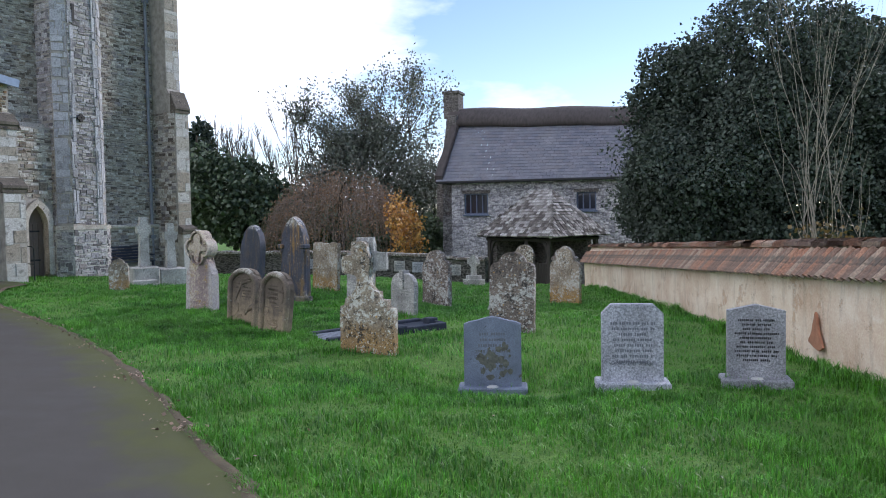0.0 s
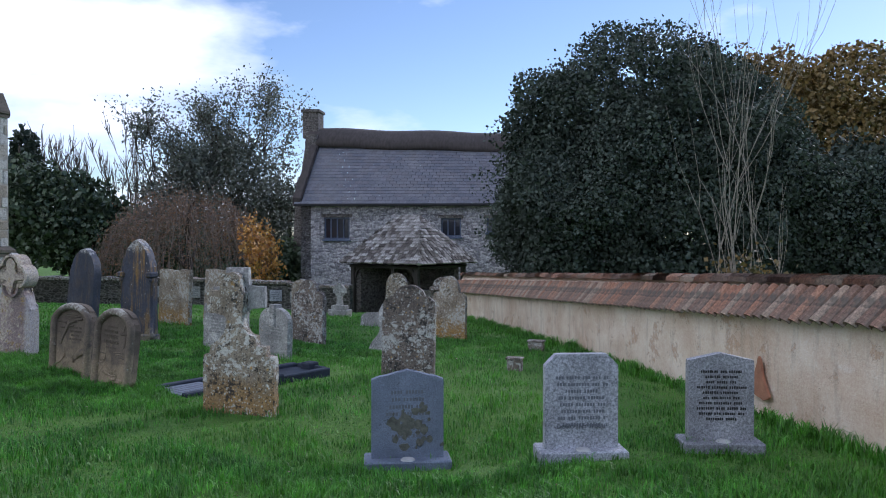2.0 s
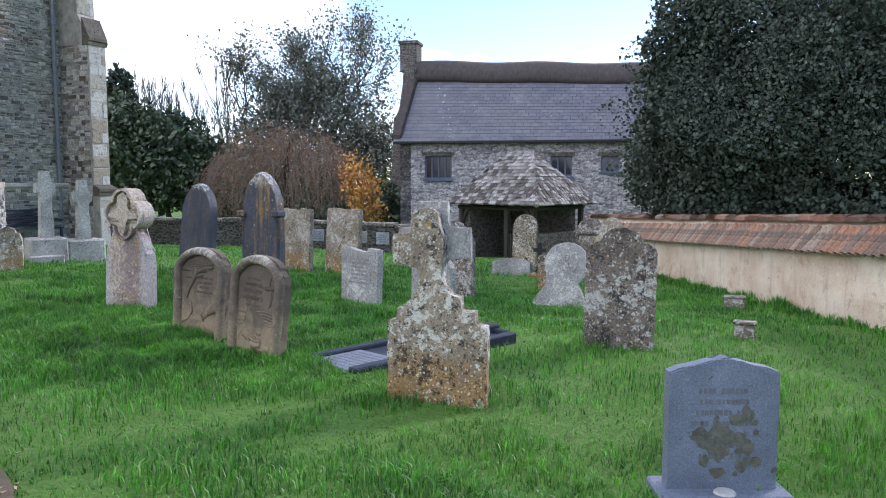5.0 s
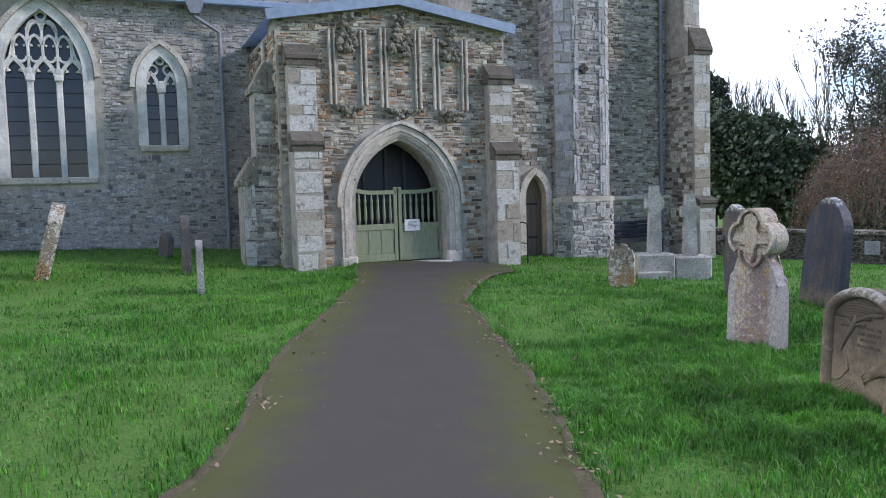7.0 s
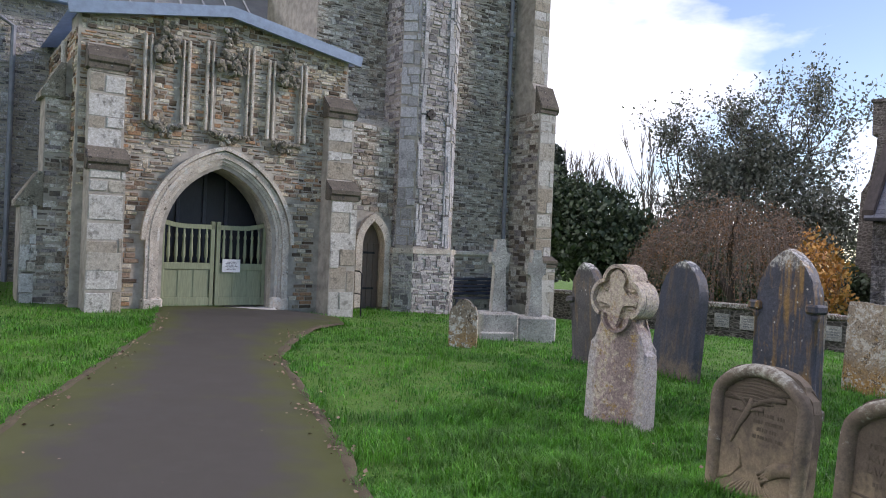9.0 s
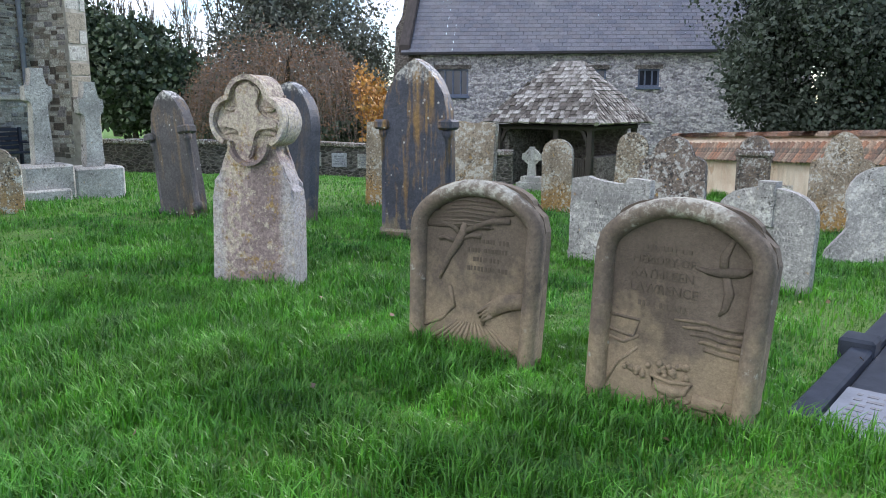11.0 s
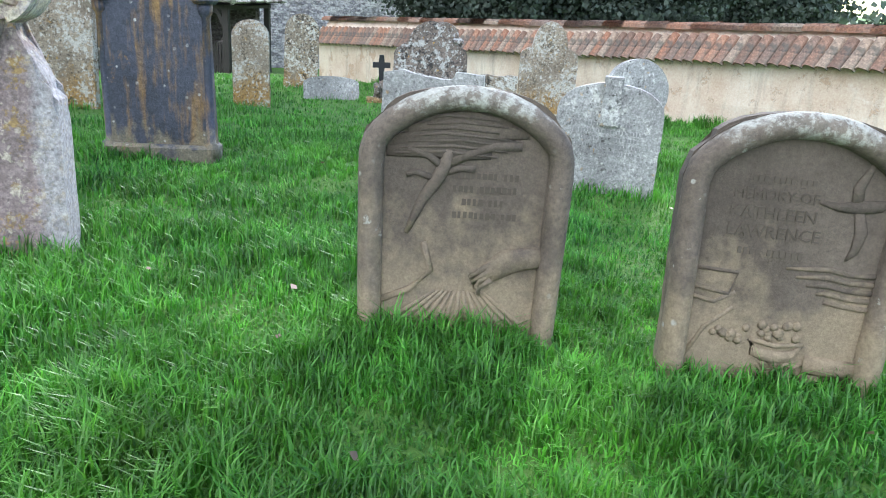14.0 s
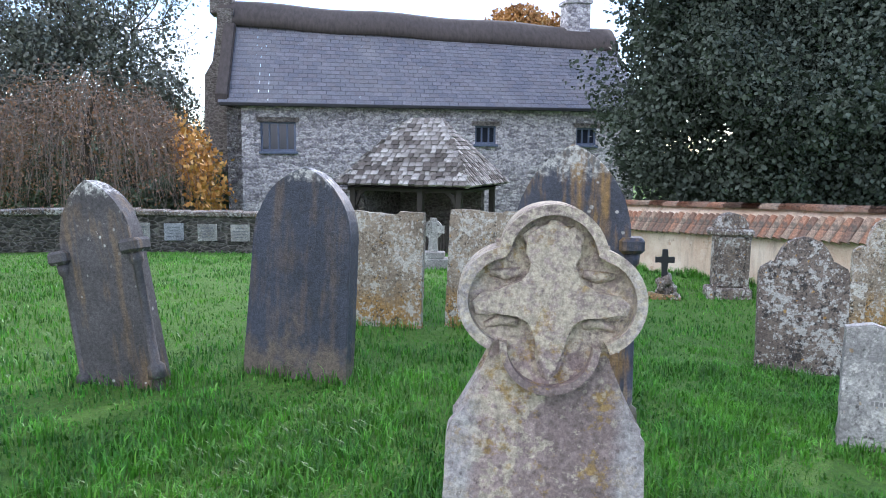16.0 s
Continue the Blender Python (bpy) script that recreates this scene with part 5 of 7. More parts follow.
# Thatch along the ridge and down the west verge.
bm = bmesh.new()
rows = []
for k in range(41):
    x = -0.6 + 16.0 * k / 40
    z = RZL + (RZR - RZL) * (x / 15) + 0.04 * math.sin(x * 1.3) + 0.12
    w = 0.05 * noise.noise(Vector((x * 1.7, 0, 0)))
    rows.append([bm.verts.new(p) for p in ((x, RB - 1.15, z - 1.12 + w), (x, RB - 1.2, z - 0.86 + w), (x, RB - 0.85, z - 0.5), (x, RB - 0.4, z - 0.14), (x, RB, z), (x, RB + 0.4, z - 0.14), (x, RB + 1.2, z - 0.9), (x, RB + 1.15, z - 1.1))])
for a, b in zip(rows, rows[1:]):
    for i in range(8):
        bm.faces.new((a[i], a[(i + 1) % 8], b[(i + 1) % 8], b[i]))
bm.faces.new(rows[0]), bm.faces.new(rows[-1][::-1])
part("thatched_ridge", bm, M_THATCH, house, "dark weathered thatch along the ridge", smooth=True)
bm = bmesh.new()
prism(bm, [(0.2, 3.2), (0.2, 3.6), (RB - 0.6, 7.05), (RB + 0.6, 7.05), (8.2, 3.6), (8.2, 3.2), (RB, 6.6)], -0.35, 0.1, 0.05)
bm.transform(Matrix(((0, 1, 0, 0), (1, 0, 0, 0), (0, 0, 1, 0), (0, 0, 0, 1))))
part("thatched_verge", bm, M_THATCH, house)
bm = bmesh.new()
prism(bm, [(-1.5, HZ), (0, HZ), (0, 7.0), (-0.55, 7.0), (-0.75, 5.0), (-1.1, 4.5), (-1.25, 1.0)], 3.0, 5.4, 0.05)
stack = part("chimney_breast", bm, M_STACK, house, "dark battered stone chimney breast")
part("chimney", box(boxed(-0.95, -0.1, 3.7, 4.7, 6.9, 8.25, 0.02), -1.02, -0.03, 3.62, 4.78, 8.25, 8.4, 0.02), M_STACK, stack)
part("chimney", box(boxed(13.4, 14.4, 3.7, 4.7, 6.2, 7.8, 0.02), 13.33, 14.47, 3.62, 4.78, 7.8, 7.95, 0.02), M_HOUSE, house, "pale stone chimney")

# ---- low wall with memorial plaques in front of the house ----
lowwall = thing("low_wall", Matrix.Identity(4), "low dark mossy stone wall with small memorial plaques", "wall", kind="structure")
LW0, LW1 = Vector((-16.0, 33.2)), Vector((-0.2, 29.0))
seg = (LW1 - LW0)
lwang = math.atan2(seg.y, seg.x)
lowwall.matrix_world = Matrix.Translation((LW0.x, LW0.y, 0)) @ Matrix.Rotation(lwang, 4, "Z")
LWZ = lambda s: ground_z(LW0.x + seg.x * s / seg.length, LW0.y + seg.y * s / seg.length)
bm = bmesh.new()
rows = []
for k in range(34):
    s = seg.length * k / 33
    z = LWZ(s)
    rows.append([bm.verts.new(p) for p in ((s, 0, z - 0.4), (s, 0, z + 0.85), (s, 0.4, z + 0.85), (s, 0.4, z - 0.4))])
for a, b in zip(rows, rows[1:]):
    for i in range(4):
        bm.faces.new((a[i], b[i], b[(i + 1) % 4], a[(i + 1) % 4]))
bm.faces.new(rows[0]), bm.faces.new(rows[-1])
part("wall_core", bm, M_LOWWALL, lowwall)
bm = bmesh.new()
s = 0.0
lrng = random.Random(5)
while s < seg.length - 0.3:
    w = lrng.uniform(0.35, 0.7)
    z = LWZ(s) + 0.85
    box(bm, s, min(s + w - 0.01, seg.length), -0.07, 0.47, z, z + lrng.uniform(0.1, 0.14), 0.02)
    s += w
tagged(part("coping_stone", bm, M_LICHENDK, lowwall), kind="stuff")
for k in range(9):
    s = 9.2 + k * 0.75
    z = LWZ(s)
    pq = thing("memorial_plaque", lowwall.matrix_world @ pose(s, -0.012, z + 0.28), "small grey memorial plaque on the low wall", "plaque", "plaques on the low wall")
    part("tablet", boxed(-0.22, 0.22, -0.03, 0.0, 0, 0.4, 0.006), M_GREYSTONE if k % 3 else M_GRANITE, pq)
    text_bars(pq, -0.17, 0.17, 0.06, 0.34, -0.031, 4, M_CUTGREY, lrng)

# ---- open shelter with a hipped stone-tiled roof ----
SL, SM = Vector((-0.5, 32.2)), Vector((2.25, 29.5))
sdir = (SM - SL)
sang = math.atan2(sdir.y, sdir.x)
LA, LB = sdir.length, 3.6
SZ = ground_z(1.5, 31)
EZ = 0.72
shelter = thing("lych_shelter", Matrix.Translation((SL.x, SL.y, 0)) @ Matrix.Rotation(sang, 4, "Z"), "open churchyard shelter with hipped lichened stone-tile roof", "shelter")
RX0, RX1, RYM, RTOP = LA * 0.38, LA * 0.62, LB / 2, 2.5
faces = [((0, 0), (LA, 0), (RX1, RYM), (RX0, RYM)), ((LA, 0), (LA, LB), (RX1, RYM), (RX1, RYM)), ((LA, LB), (0, LB), (RX0, RYM), (RX1, RYM)), ((0, LB), (0, 0), (RX0, RYM), (RX0, RYM))]
bm = bmesh.new()
for a, b, c, d in faces:
    vs = [bm.verts.new((*a, EZ)), bm.verts.new((*b, EZ)), bm.verts.new((*c, RTOP))]
    if c != d:
        vs.append(bm.verts.new((*d, RTOP)))
    bm.faces.new(vs)
bm.faces.new([bm.verts.new((*p[0], EZ - 0.05)) for p in faces])
sroof = part("roof", bm, M_OAK, shelter, "hipped roof of stone tiles")
TILES = [mesh_of(boxed(-w / 2, w / 2, 0, 0.24, 0, 0.06), "roof_tile", M_STILE) for w in (0.13, 0.17, 0.21)]
trng = random.Random(21)
count = 0
for fi, (a, b, c, d) in enumerate(faces):
    A, B, C_, D = (Vector((*p, z)) for p, z in ((a, EZ), (b, EZ), (c, RTOP), (d, RTOP)))
    courses = 15
    up = ((C_ + D) / 2 - (A + B) / 2).normalized()
    along = (B - A).normalized()
    nrm = along.cross(up)
    rest = bmesh.new()
    for r in range(courses):
        t = r / courses
        p, q = A.lerp(D, t), B.lerp(C_, t)
        ln = (q - p).length
        s = trng.uniform(0, 0.1)
        while s < ln - 0.03:
            k = trng.randrange(3)
            w = (0.13, 0.17, 0.21)[k]
            place = p + along * min(s + w / 2, ln - 0.02) + nrm * (0.045 + trng.uniform(0, 0.018)) - up * (0.03 + trng.uniform(-0.012, 0.012))
            m = Matrix((along, up * 0.985 - nrm * 0.16, nrm)).transposed().to_4x4()
            m.translation = place
            if fi < 2 and count < 300 and ln > 0.1:
                ob = new("roof_tile", TILES[k])
                ob.parent = sroof
                ob.matrix_local = m
                count += 1
            else:
                before = len(rest.verts)
                box(rest, -w / 2, w / 2, 0, 0.24, 0, 0.06)
                rest.verts.ensure_lookup_table()
                bmesh.ops.transform(rest, matrix=m, verts=rest.verts[before:])
            s += w + 0.02
    if rest.verts:
        tagged(part("tile_cladding", rest, M_STILE, sroof), kind="stuff")
    else:
        rest.free()
for p, q, z0, z1 in (((RX0, RYM), (RX1, RYM), RTOP, RTOP), ((0, 0), (RX0, RYM), EZ, RTOP), ((LA, 0), (RX1, RYM), EZ, RTOP), ((LA, LB), (RX1, RYM), EZ, RTOP), ((0, LB), (RX0, RYM), EZ, RTOP)):
    k = 6 if z0 == z1 else 14
    for i in range(k):
        a = Vector((p[0], p[1], z0)).lerp(Vector((q[0], q[1], z1)), i / k)
        b = Vector((p[0], p[1], z0)).lerp(Vector((q[0], q[1], z1)), (i + 1.08) / k)
        part("hip_tile", tube(bmesh.new(), [a + Vector((0, 0, 0.03)), b + Vector((0, 0, 0.045))], [0.085, 0.07], 6), M_STILE, sroof)
for x, y in ((0.35, 0.35), (LA * 0.62, 0.35), (LA - 0.35, 0.35), (LA - 0.35, LB - 0.35), (0.35, LB - 0.35)):
    part("post", boxed(x - 0.08, x + 0.08, y - 0.08, y + 0.08, SZ - 0.3, EZ - 0.02, 0.01), M_OAK, shelter, "dark oak post")
for x, s in ((0.43, 1), (LA - 0.43, -1)):
    part("brace", sweep(bmesh.new(), [(x, 0.35, EZ - 0.55), (x + s * 0.12, 0.35, EZ - 0.25), (x + s * 0.4, 0.35, EZ - 0.06)], 0.1, 0.08), M_OAK, shelter)
part("wall_plate", boxed(0.2, LA - 0.2, 0.28, 0.42, EZ - 0.16, EZ - 0.03), M_OAK, shelter)
part("wall_plate", boxed(LA - 0.42, LA - 0.28, 0.42, LB - 0.2, EZ - 0.16, EZ - 0.03), M_OAK, shelter)
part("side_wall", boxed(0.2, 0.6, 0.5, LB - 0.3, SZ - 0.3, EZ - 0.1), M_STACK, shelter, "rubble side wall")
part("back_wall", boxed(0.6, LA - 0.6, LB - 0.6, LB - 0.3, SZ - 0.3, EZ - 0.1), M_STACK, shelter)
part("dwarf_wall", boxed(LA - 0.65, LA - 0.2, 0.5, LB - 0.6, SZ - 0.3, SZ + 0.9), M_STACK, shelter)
bm = bmesh.new()
for k in range(14):
    x = LA * 0.64 + k * 0.075
    box(bm, x, x + 0.05, 0.33, 0.36, SZ - 0.1, SZ + 0.85)
tagged(part("picket_gate", bm, M_OAK, shelter, "dark slatted gate"), kind="stuff")


# ---- gravestones ----
def worn(outline, step=0.05, amount=0.004, seed=0, foot=0.02):
    """An outline cut into short lengths, with the small unevenness of weathered edges."""
    out = []
    for (x0, z0), (x1, z1) in zip(outline, outline[1:] + outline[:1]):
        k = max(1, int(math.hypot(x1 - x0, z1 - z0) / step))
        for i in range(k):
            x, z = x0 + (x1 - x0) * i / k, z0 + (z1 - z0) * i / k
            a = amount if z > foot else 0
            out.append((x + a * noise.noise(Vector((x * 17, z * 17, seed))), z + a * noise.noise(Vector((x * 15, z * 19, seed + 9)))))
    return out


def top_round(w, h, rise, k=12):
    return [(w / 2, h - rise)] + [(w / 2 * math.cos(math.pi * i / k), h - rise + rise * math.sin(math.pi * i / k)) for i in range(1, k)] + [(-w / 2, h - rise)]


def top_pointed(w, h, rise):
    return [(x, z) for x, z in arch_pts(-w / 2, w / 2, h - rise, h)][::-1]


def top_shouldered(w, h, rise):
    a = w / 2
    inner = a * 0.62
    pts = [(a, h - rise), (a - 0.02, h - rise + 0.05), (inner + 0.03, h - rise + 0.1), (inner, h - rise + 0.07)]
    pts += [(inner * math.cos(math.pi * i / 10), h - rise + 0.07 + (rise - 0.07) * math.sin(math.pi * i / 10)) for i in range(1, 10)]
    return pts + [(-x, z) for x, z in pts[3::-1]]


def top_segment(w, h, rise):
    a = w / 2
    pts = [(a, h - rise - 0.07), (a - 0.02, h - rise), (a - 0.075, h - rise + 0.045)]
    pts += [(a * 0.8 * math.cos(math.pi * i / 12), h - rise + 0.045 + (rise - 0.045) * math.sin(math.pi * i / 12)) for i in range(1, 12)]
    return pts + [(-x, z) for x, z in pts[2::-1]]


def top_flat(w, h, rise):
    return [(w / 2, h), (w * 0.22, h + 0.004), (w * 0.2, h - rise), (-w * 0.14, h - rise * 0.6), (-w * 0.3, h), (-w / 2, h - rise * 0.5)]


def top_gable(w, h, rise):
    return [(w / 2, h - rise), (0, h), (-w / 2, h - rise)]


def top_ogee(w, h, rise):
    a = w / 2
    pts = [(a * (1 - 0.0), h - rise), (a * 0.8, h - rise * 0.7), (a * 0.52, h - rise * 0.52), (a * 0.3, h - rise * 0.25), (a * 0.16, h - 0.02), (0, h)]
    return pts + [(-x, z) for x, z in pts[-2::-1]]


def top_chamfer(w, h, rise):
    return [(w / 2, h - rise), (w / 2 - rise, h), (-w / 2 + rise, h), (-w / 2, h - rise)]


TOPS = {"round": top_round, "pointed": top_pointed, "shouldered": top_shouldered, "segment": top_segment, "flat": top_flat, "gable": top_gable, "ogee": top_ogee, "chamfer": top_chamfer}
stone_no = [0]


def gravestone(x, y, rz, w, h, top, rise, material, label, thick=0.11, lean=0.0, tilt=0.0, taper=1.0, amount=0.006, bars=0, bar_mat=None, group="weathered gravestones"):
    """An upright gravestone; lean: to its right, tilt: backwards, in degrees; taper: foot width over head width."""
    stone_no[0] += 1
    t = thing("gravestone", Matrix.Translation((x, y, ground_z(x, y))) @ pose(0, 0, 0, 0, 0, rz) @ pose(0, 0, 0, -tilt, lean, 0), label, "gravestone", group)
    upper = TOPS[top](w, h, rise)
    outline = worn([(-w / 2 * taper, -0.2), (w / 2 * taper, -0.2)] + upper, 0.045, amount, stone_no[0])
    part("slab", prism(bmesh.new(), outline, -thick / 2, thick / 2, min(0.012, thick * 0.1)), material, t)
    if bars:
        text_bars(t, -w * 0.36, w * 0.36, h * 0.35, h - rise - 0.06, -thick / 2 - 0.001, bars, bar_mat or M_FAINT, random.Random(stone_no[0]))
    return t


def modern(x, y, rz, w, h, top, rise, material, label, letters, lines, words=()):
    """A recent headstone on a base with a flower holder and blackened lettering."""
    t = gravestone(x, y, rz, w, h, top, rise, material, label, 0.09, amount=0.0, group="modern headstones")
    part("base", boxed(-w / 2 - 0.06, w / 2 + 0.06, -0.16, 0.15, -0.1, 0.09, 0.012), material, t, "plinth of the same stone")
    part("flower_holder", tube(bmesh.new(), [(0, -0.1, 0.09), (0, -0.1, 0.102)], [0.06, 0.05], 14), M_PALE, t, "pale metal flower holder")
    r = random.Random(int(w * 1000) + lines)
    text_bars(t, -w * 0.38, w * 0.38, h * 0.3, h - rise - 0.07, -0.047, lines, letters, r)
    for body, size, z in words:
        lettering(body, size, 0, -0.05, z, t, letters)
    return t


hs = modern(-0.05, 8.6, -2, 0.59, 0.81, "ogee", 0.08, M_BLUESLATE, "blue-grey slate headstone with moss-stained worn inscription", M_CUTGREY, 7)
mrng, bm = random.Random(12), bmesh.new()
for k in range(46):
    cx, cz = mrng.gauss(0.02, 0.085), mrng.gauss(0.36, 0.085)
    q = mrng.uniform(0.012, 0.045)
    prism(bm, [(cx + q * mrng.uniform(0.6, 1.3) * math.cos(math.tau * i / 9), cz + q * mrng.uniform(0.6, 1.3) * math.sin(math.tau * i / 9)) for i in range(9)], -0.05 - 0.0001 * k, -0.04)
tagged(part("moss_crust", bm, M_MOSS, hs, "brown-green moss crust over the lettering"), kind="stuff")
modern(1.31, 8.25, -4, 0.59, 0.84, "chamfer", 0.09, M_GRANITE, "pale speckled granite headstone with cut corners and lettering", M_CUTGREY, 8, (("DOROTHY SHARP", 0.05, 0.25),))
modern(2.49, 8.24, -10, 0.53, 0.8, "gable", 0.06, M_GRANITEDK, "grey granite headstone with bold black lettering", M_LETTER, 10)

# Broken lichened cross on a stepped foot.
t = thing("broken_monument", Matrix.Translation((-1.53, 9.88, ground_z(-1.53, 9.88))) @ pose(0, 0, 0, 0, 0, -14) @ Matrix.Diagonal((0.93, 1, 0.97, 1)), "broken stone cross on a stepped foot, crusted with lichen", "gravestone")
F_OUT = [(-0.385, -0.2), (0.375, -0.2), (0.37, 0.56), (0.285, 0.57), (0.28, 0.665), (0.18, 0.67), (0.175, 0.765), (0.1, 0.775), (0.045, 0.85), (0.03, 0.95), (0.04, 1.07), (0.045, 1.18), (0.02, 1.24), (0.0, 1.36), (-0.06, 1.4), (-0.19, 1.385), (-0.195, 1.22), (-0.335, 1.21), (-0.34, 1.0), (-0.2, 0.985), (-0.135, 0.965), (-0.14, 0.84), (-0.205, 0.74), (-0.3, 0.68), (-0.31, 0.6), (-0.38, 0.585)]
part("slab", prism(bmesh.new(), worn(F_OUT, 0.03, 0.012, 3), -0.08, 0.05, 0.008), M_LICHEN, t)
part("back_cross", prism(bmesh.new(), worn([(-0.13, 0.3), (0.03, 0.3), (0.03, 1.02), (0.225, 1.04), (0.22, 1.25), (0.05, 1.255), (0.045, 1.44), (-0.19, 1.44), (-0.19, 1.25), (-0.33, 1.24), (-0.33, 1.03), (-0.13, 1.02)], 0.06, 0.006, 4), 0.053, 0.13, 0.01), M_GREYSTONE, t, "paler grey cross at the back of the slab")

# Two brown sandstone headstones with carved pictures.
def twin(x, y, rz, lean, tilt):
    t = thing("carved_headstone", Matrix.Translation((x, y, ground_z(x, y))) @ pose(0, 0, 0, 0, 0, rz) @ pose(0, 0, 0, -tilt, lean, 0), "brown sandstone headstone with raised border and carved picture", "gravestone", "pair of carved headstones")
    outl = [(-0.34, -0.2), (0.34, -0.2)] + top_segment(0.72, 0.87, 0.15)
    part("slab", prism(bmesh.new(), worn(outl, 0.05, 0.004, x), -0.05, 0.03, 0.008), M_SANDSTONE, t)
    half = [(0.3, -0.18), (0.306, 0.1), (0.313, 0.35), (0.318, 0.58), (0.318, 0.635), (0.308, 0.68), (0.285, 0.712), (0.25, 0.745), (0.19, 0.785), (0.12, 0.815), (0.06, 0.828)]
    line = [(-a, z) for a, z in half] + [(0.0, 0.832)] + half[::-1]
    bm, rings = bmesh.new(), []
    for k, (a, z) in enumerate(line):
        p, q = line[max(0, k - 1)], line[min(len(line) - 1, k + 1)]
        d = Vector((q[0] - p[0], 0, q[1] - p[1])).normalized()
        s = Vector((d.z, 0, -d.x))
        rad = 0.043 + 0.003 * noise.noise(Vector((k * 0.7, x, 0)))
        rings.append([bm.verts.new(Vector((a, -0.05, z)) + s * rad * math.cos(g) + Vector((0, -1.3 * rad * math.sin(g), 0))) for g in [math.tau * i / 12 for i in range(12)]])
    for u, w in zip(rings, rings[1:]):
        for i in range(12):
            bm.faces.new((u[i], u[(i + 1) % 12], w[(i + 1) % 12], w[i]))
    part("border", bm, M_LICHENTOP, t, "rolled border, lichened along the top", True)
    return t


def relief(t, name, pts, r, y=-0.052, label="", flat=0.75):
    bm = tube(bmesh.new(), [(x, 0, z) for x, z in pts], r if isinstance(r, list) else [r] * len(pts), 8)
    bm.transform(Matrix.Translation((0, y, 0)) @ Matrix.Diagonal((1, flat, 1, 1)))
    return part(name, bm, M_SANDSTONE, t, label, True)


ta = twin(-3.76, 12.0, -36, 0.6, 4)
relief(ta, "carved_tree_trunk", [(-0.19, 0.37), (-0.165, 0.43), (-0.14, 0.49), (-0.1, 0.55), (-0.07, 0.61), (-0.06, 0.66)], [0.008, 0.014, 0.018, 0.023, 0.024, 0.016])
for pts, w in (([(-0.08, 0.58), (-0.02, 0.6), (0.03, 0.6)], 0.012), ([(-0.07, 0.61), (0.01, 0.65), (0.09, 0.68), (0.18, 0.685)], 0.016), ([(-0.08, 0.6), (-0.13, 0.64), (-0.2, 0.655)], 0.014), ([(-0.1, 0.56), (-0.17, 0.58), (-0.2, 0.57)], 0.011)):
    relief(ta, "carved_branch", pts, w)
for x0, x1, z, w in ((-0.27, 0.08, 0.655, 0.034), (-0.25, 0.16, 0.695, 0.036), (-0.2, 0.2, 0.73, 0.034), (-0.12, 0.14, 0.762, 0.026)):
    relief(ta, "carved_foliage", [(x0, z - 0.012), (x0 * 0.6 + x1 * 0.4, z + 0.008), (x0 * 0.3 + x1 * 0.7, z), (x1, z - 0.006)], [w * 0.5, w, w * 0.9, w * 0.4], flat=0.22)
for k in range(7):
    z = 0.64 + 0.02 * k
    relief(ta, "carved_foliage_edge", [(-0.24 + 0.02 * k, z), (-0.08 + 0.03 * (k % 3), z + 0.014), (0.1 + 0.03 * (k % 2), z + 0.004)], [0.003, 0.006, 0.003], -0.058)
relief(ta, "carved_bar", [(0.285, 0.31), (0.22, 0.3), (0.16, 0.285), (0.11, 0.25), (0.07, 0.215)], [0.04, 0.04, 0.046, 0.04, 0.016], label="plain raised diagonal carving", flat=0.6)
for k in range(4):
    relief(ta, "carved_ridge", [(0.14 - 0.01 * k, 0.29 - 0.022 * k), (0.085 - 0.006 * k, 0.262 - 0.024 * k), (0.035 + 0.012 * k, 0.225 - 0.02 * k)], [0.014, 0.012, 0.007], -0.062)
for k in range(13):
    x1 = -0.29 + 0.048 * k
    relief(ta, "carved_furrow", [(-0.08 + 0.014 * k, 0.17), ((-0.08 + 0.014 * k + x1) / 2, 0.09), (x1, 0.01)], [0.005, 0.009, 0.013], flat=0.6)
relief(ta, "carved_hill", [(-0.28, 0.12), (-0.17, 0.17), (-0.1, 0.24), (-0.13, 0.34)], 0.012)
text_bars(ta, -0.06, 0.2, 0.42, 0.6, -0.051, 4, M_CUT, random.Random(5))
tb_ = twin(-3.07, 11.22, -43, 1.6, 5)
lettering("MEMORY OF", 0.046, -0.07, -0.05, 0.595, tb_, M_CUT)
lettering("KATHLEEN", 0.054, -0.07, -0.05, 0.535, tb_, M_CUT)
lettering("LAWRENCE", 0.054, -0.06, -0.05, 0.475, tb_, M_CUT)
text_bars(tb_, -0.16, 0.06, 0.64, 0.68, -0.051, 1, M_CUT, random.Random(6))
text_bars(tb_, -0.2, 0.08, 0.405, 0.45, -0.051, 1, M_CUT, random.Random(7))
relief(tb_, "carved_bird_body", [(0.06, 0.605), (0.12, 0.595), (0.18, 0.6), (0.24, 0.61), (0.275, 0.625)], [0.006, 0.014, 0.022, 0.018, 0.006], label="carved flying bird", flat=0.5)
relief(tb_, "carved_bird_wing", [(0.17, 0.605), (0.165, 0.66), (0.19, 0.72), (0.2, 0.75)], [0.018, 0.018, 0.01, 0.003], flat=0.35)
relief(tb_, "carved_bird_wing", [(0.18, 0.59), (0.2, 0.52), (0.19, 0.46), (0.17, 0.43)], [0.016, 0.02, 0.014, 0.004], flat=0.35)
for k in range(5):
    relief(tb_, "carved_field_line", [(0.0 + 0.035 * k, 0.385 - 0.024 * k), (0.13, 0.395 - 0.026 * k), (0.2, 0.385 - 0.026 * k), (0.29, 0.39 - 0.028 * k)], [0.004, 0.009, 0.008, 0.01], flat=0.5)
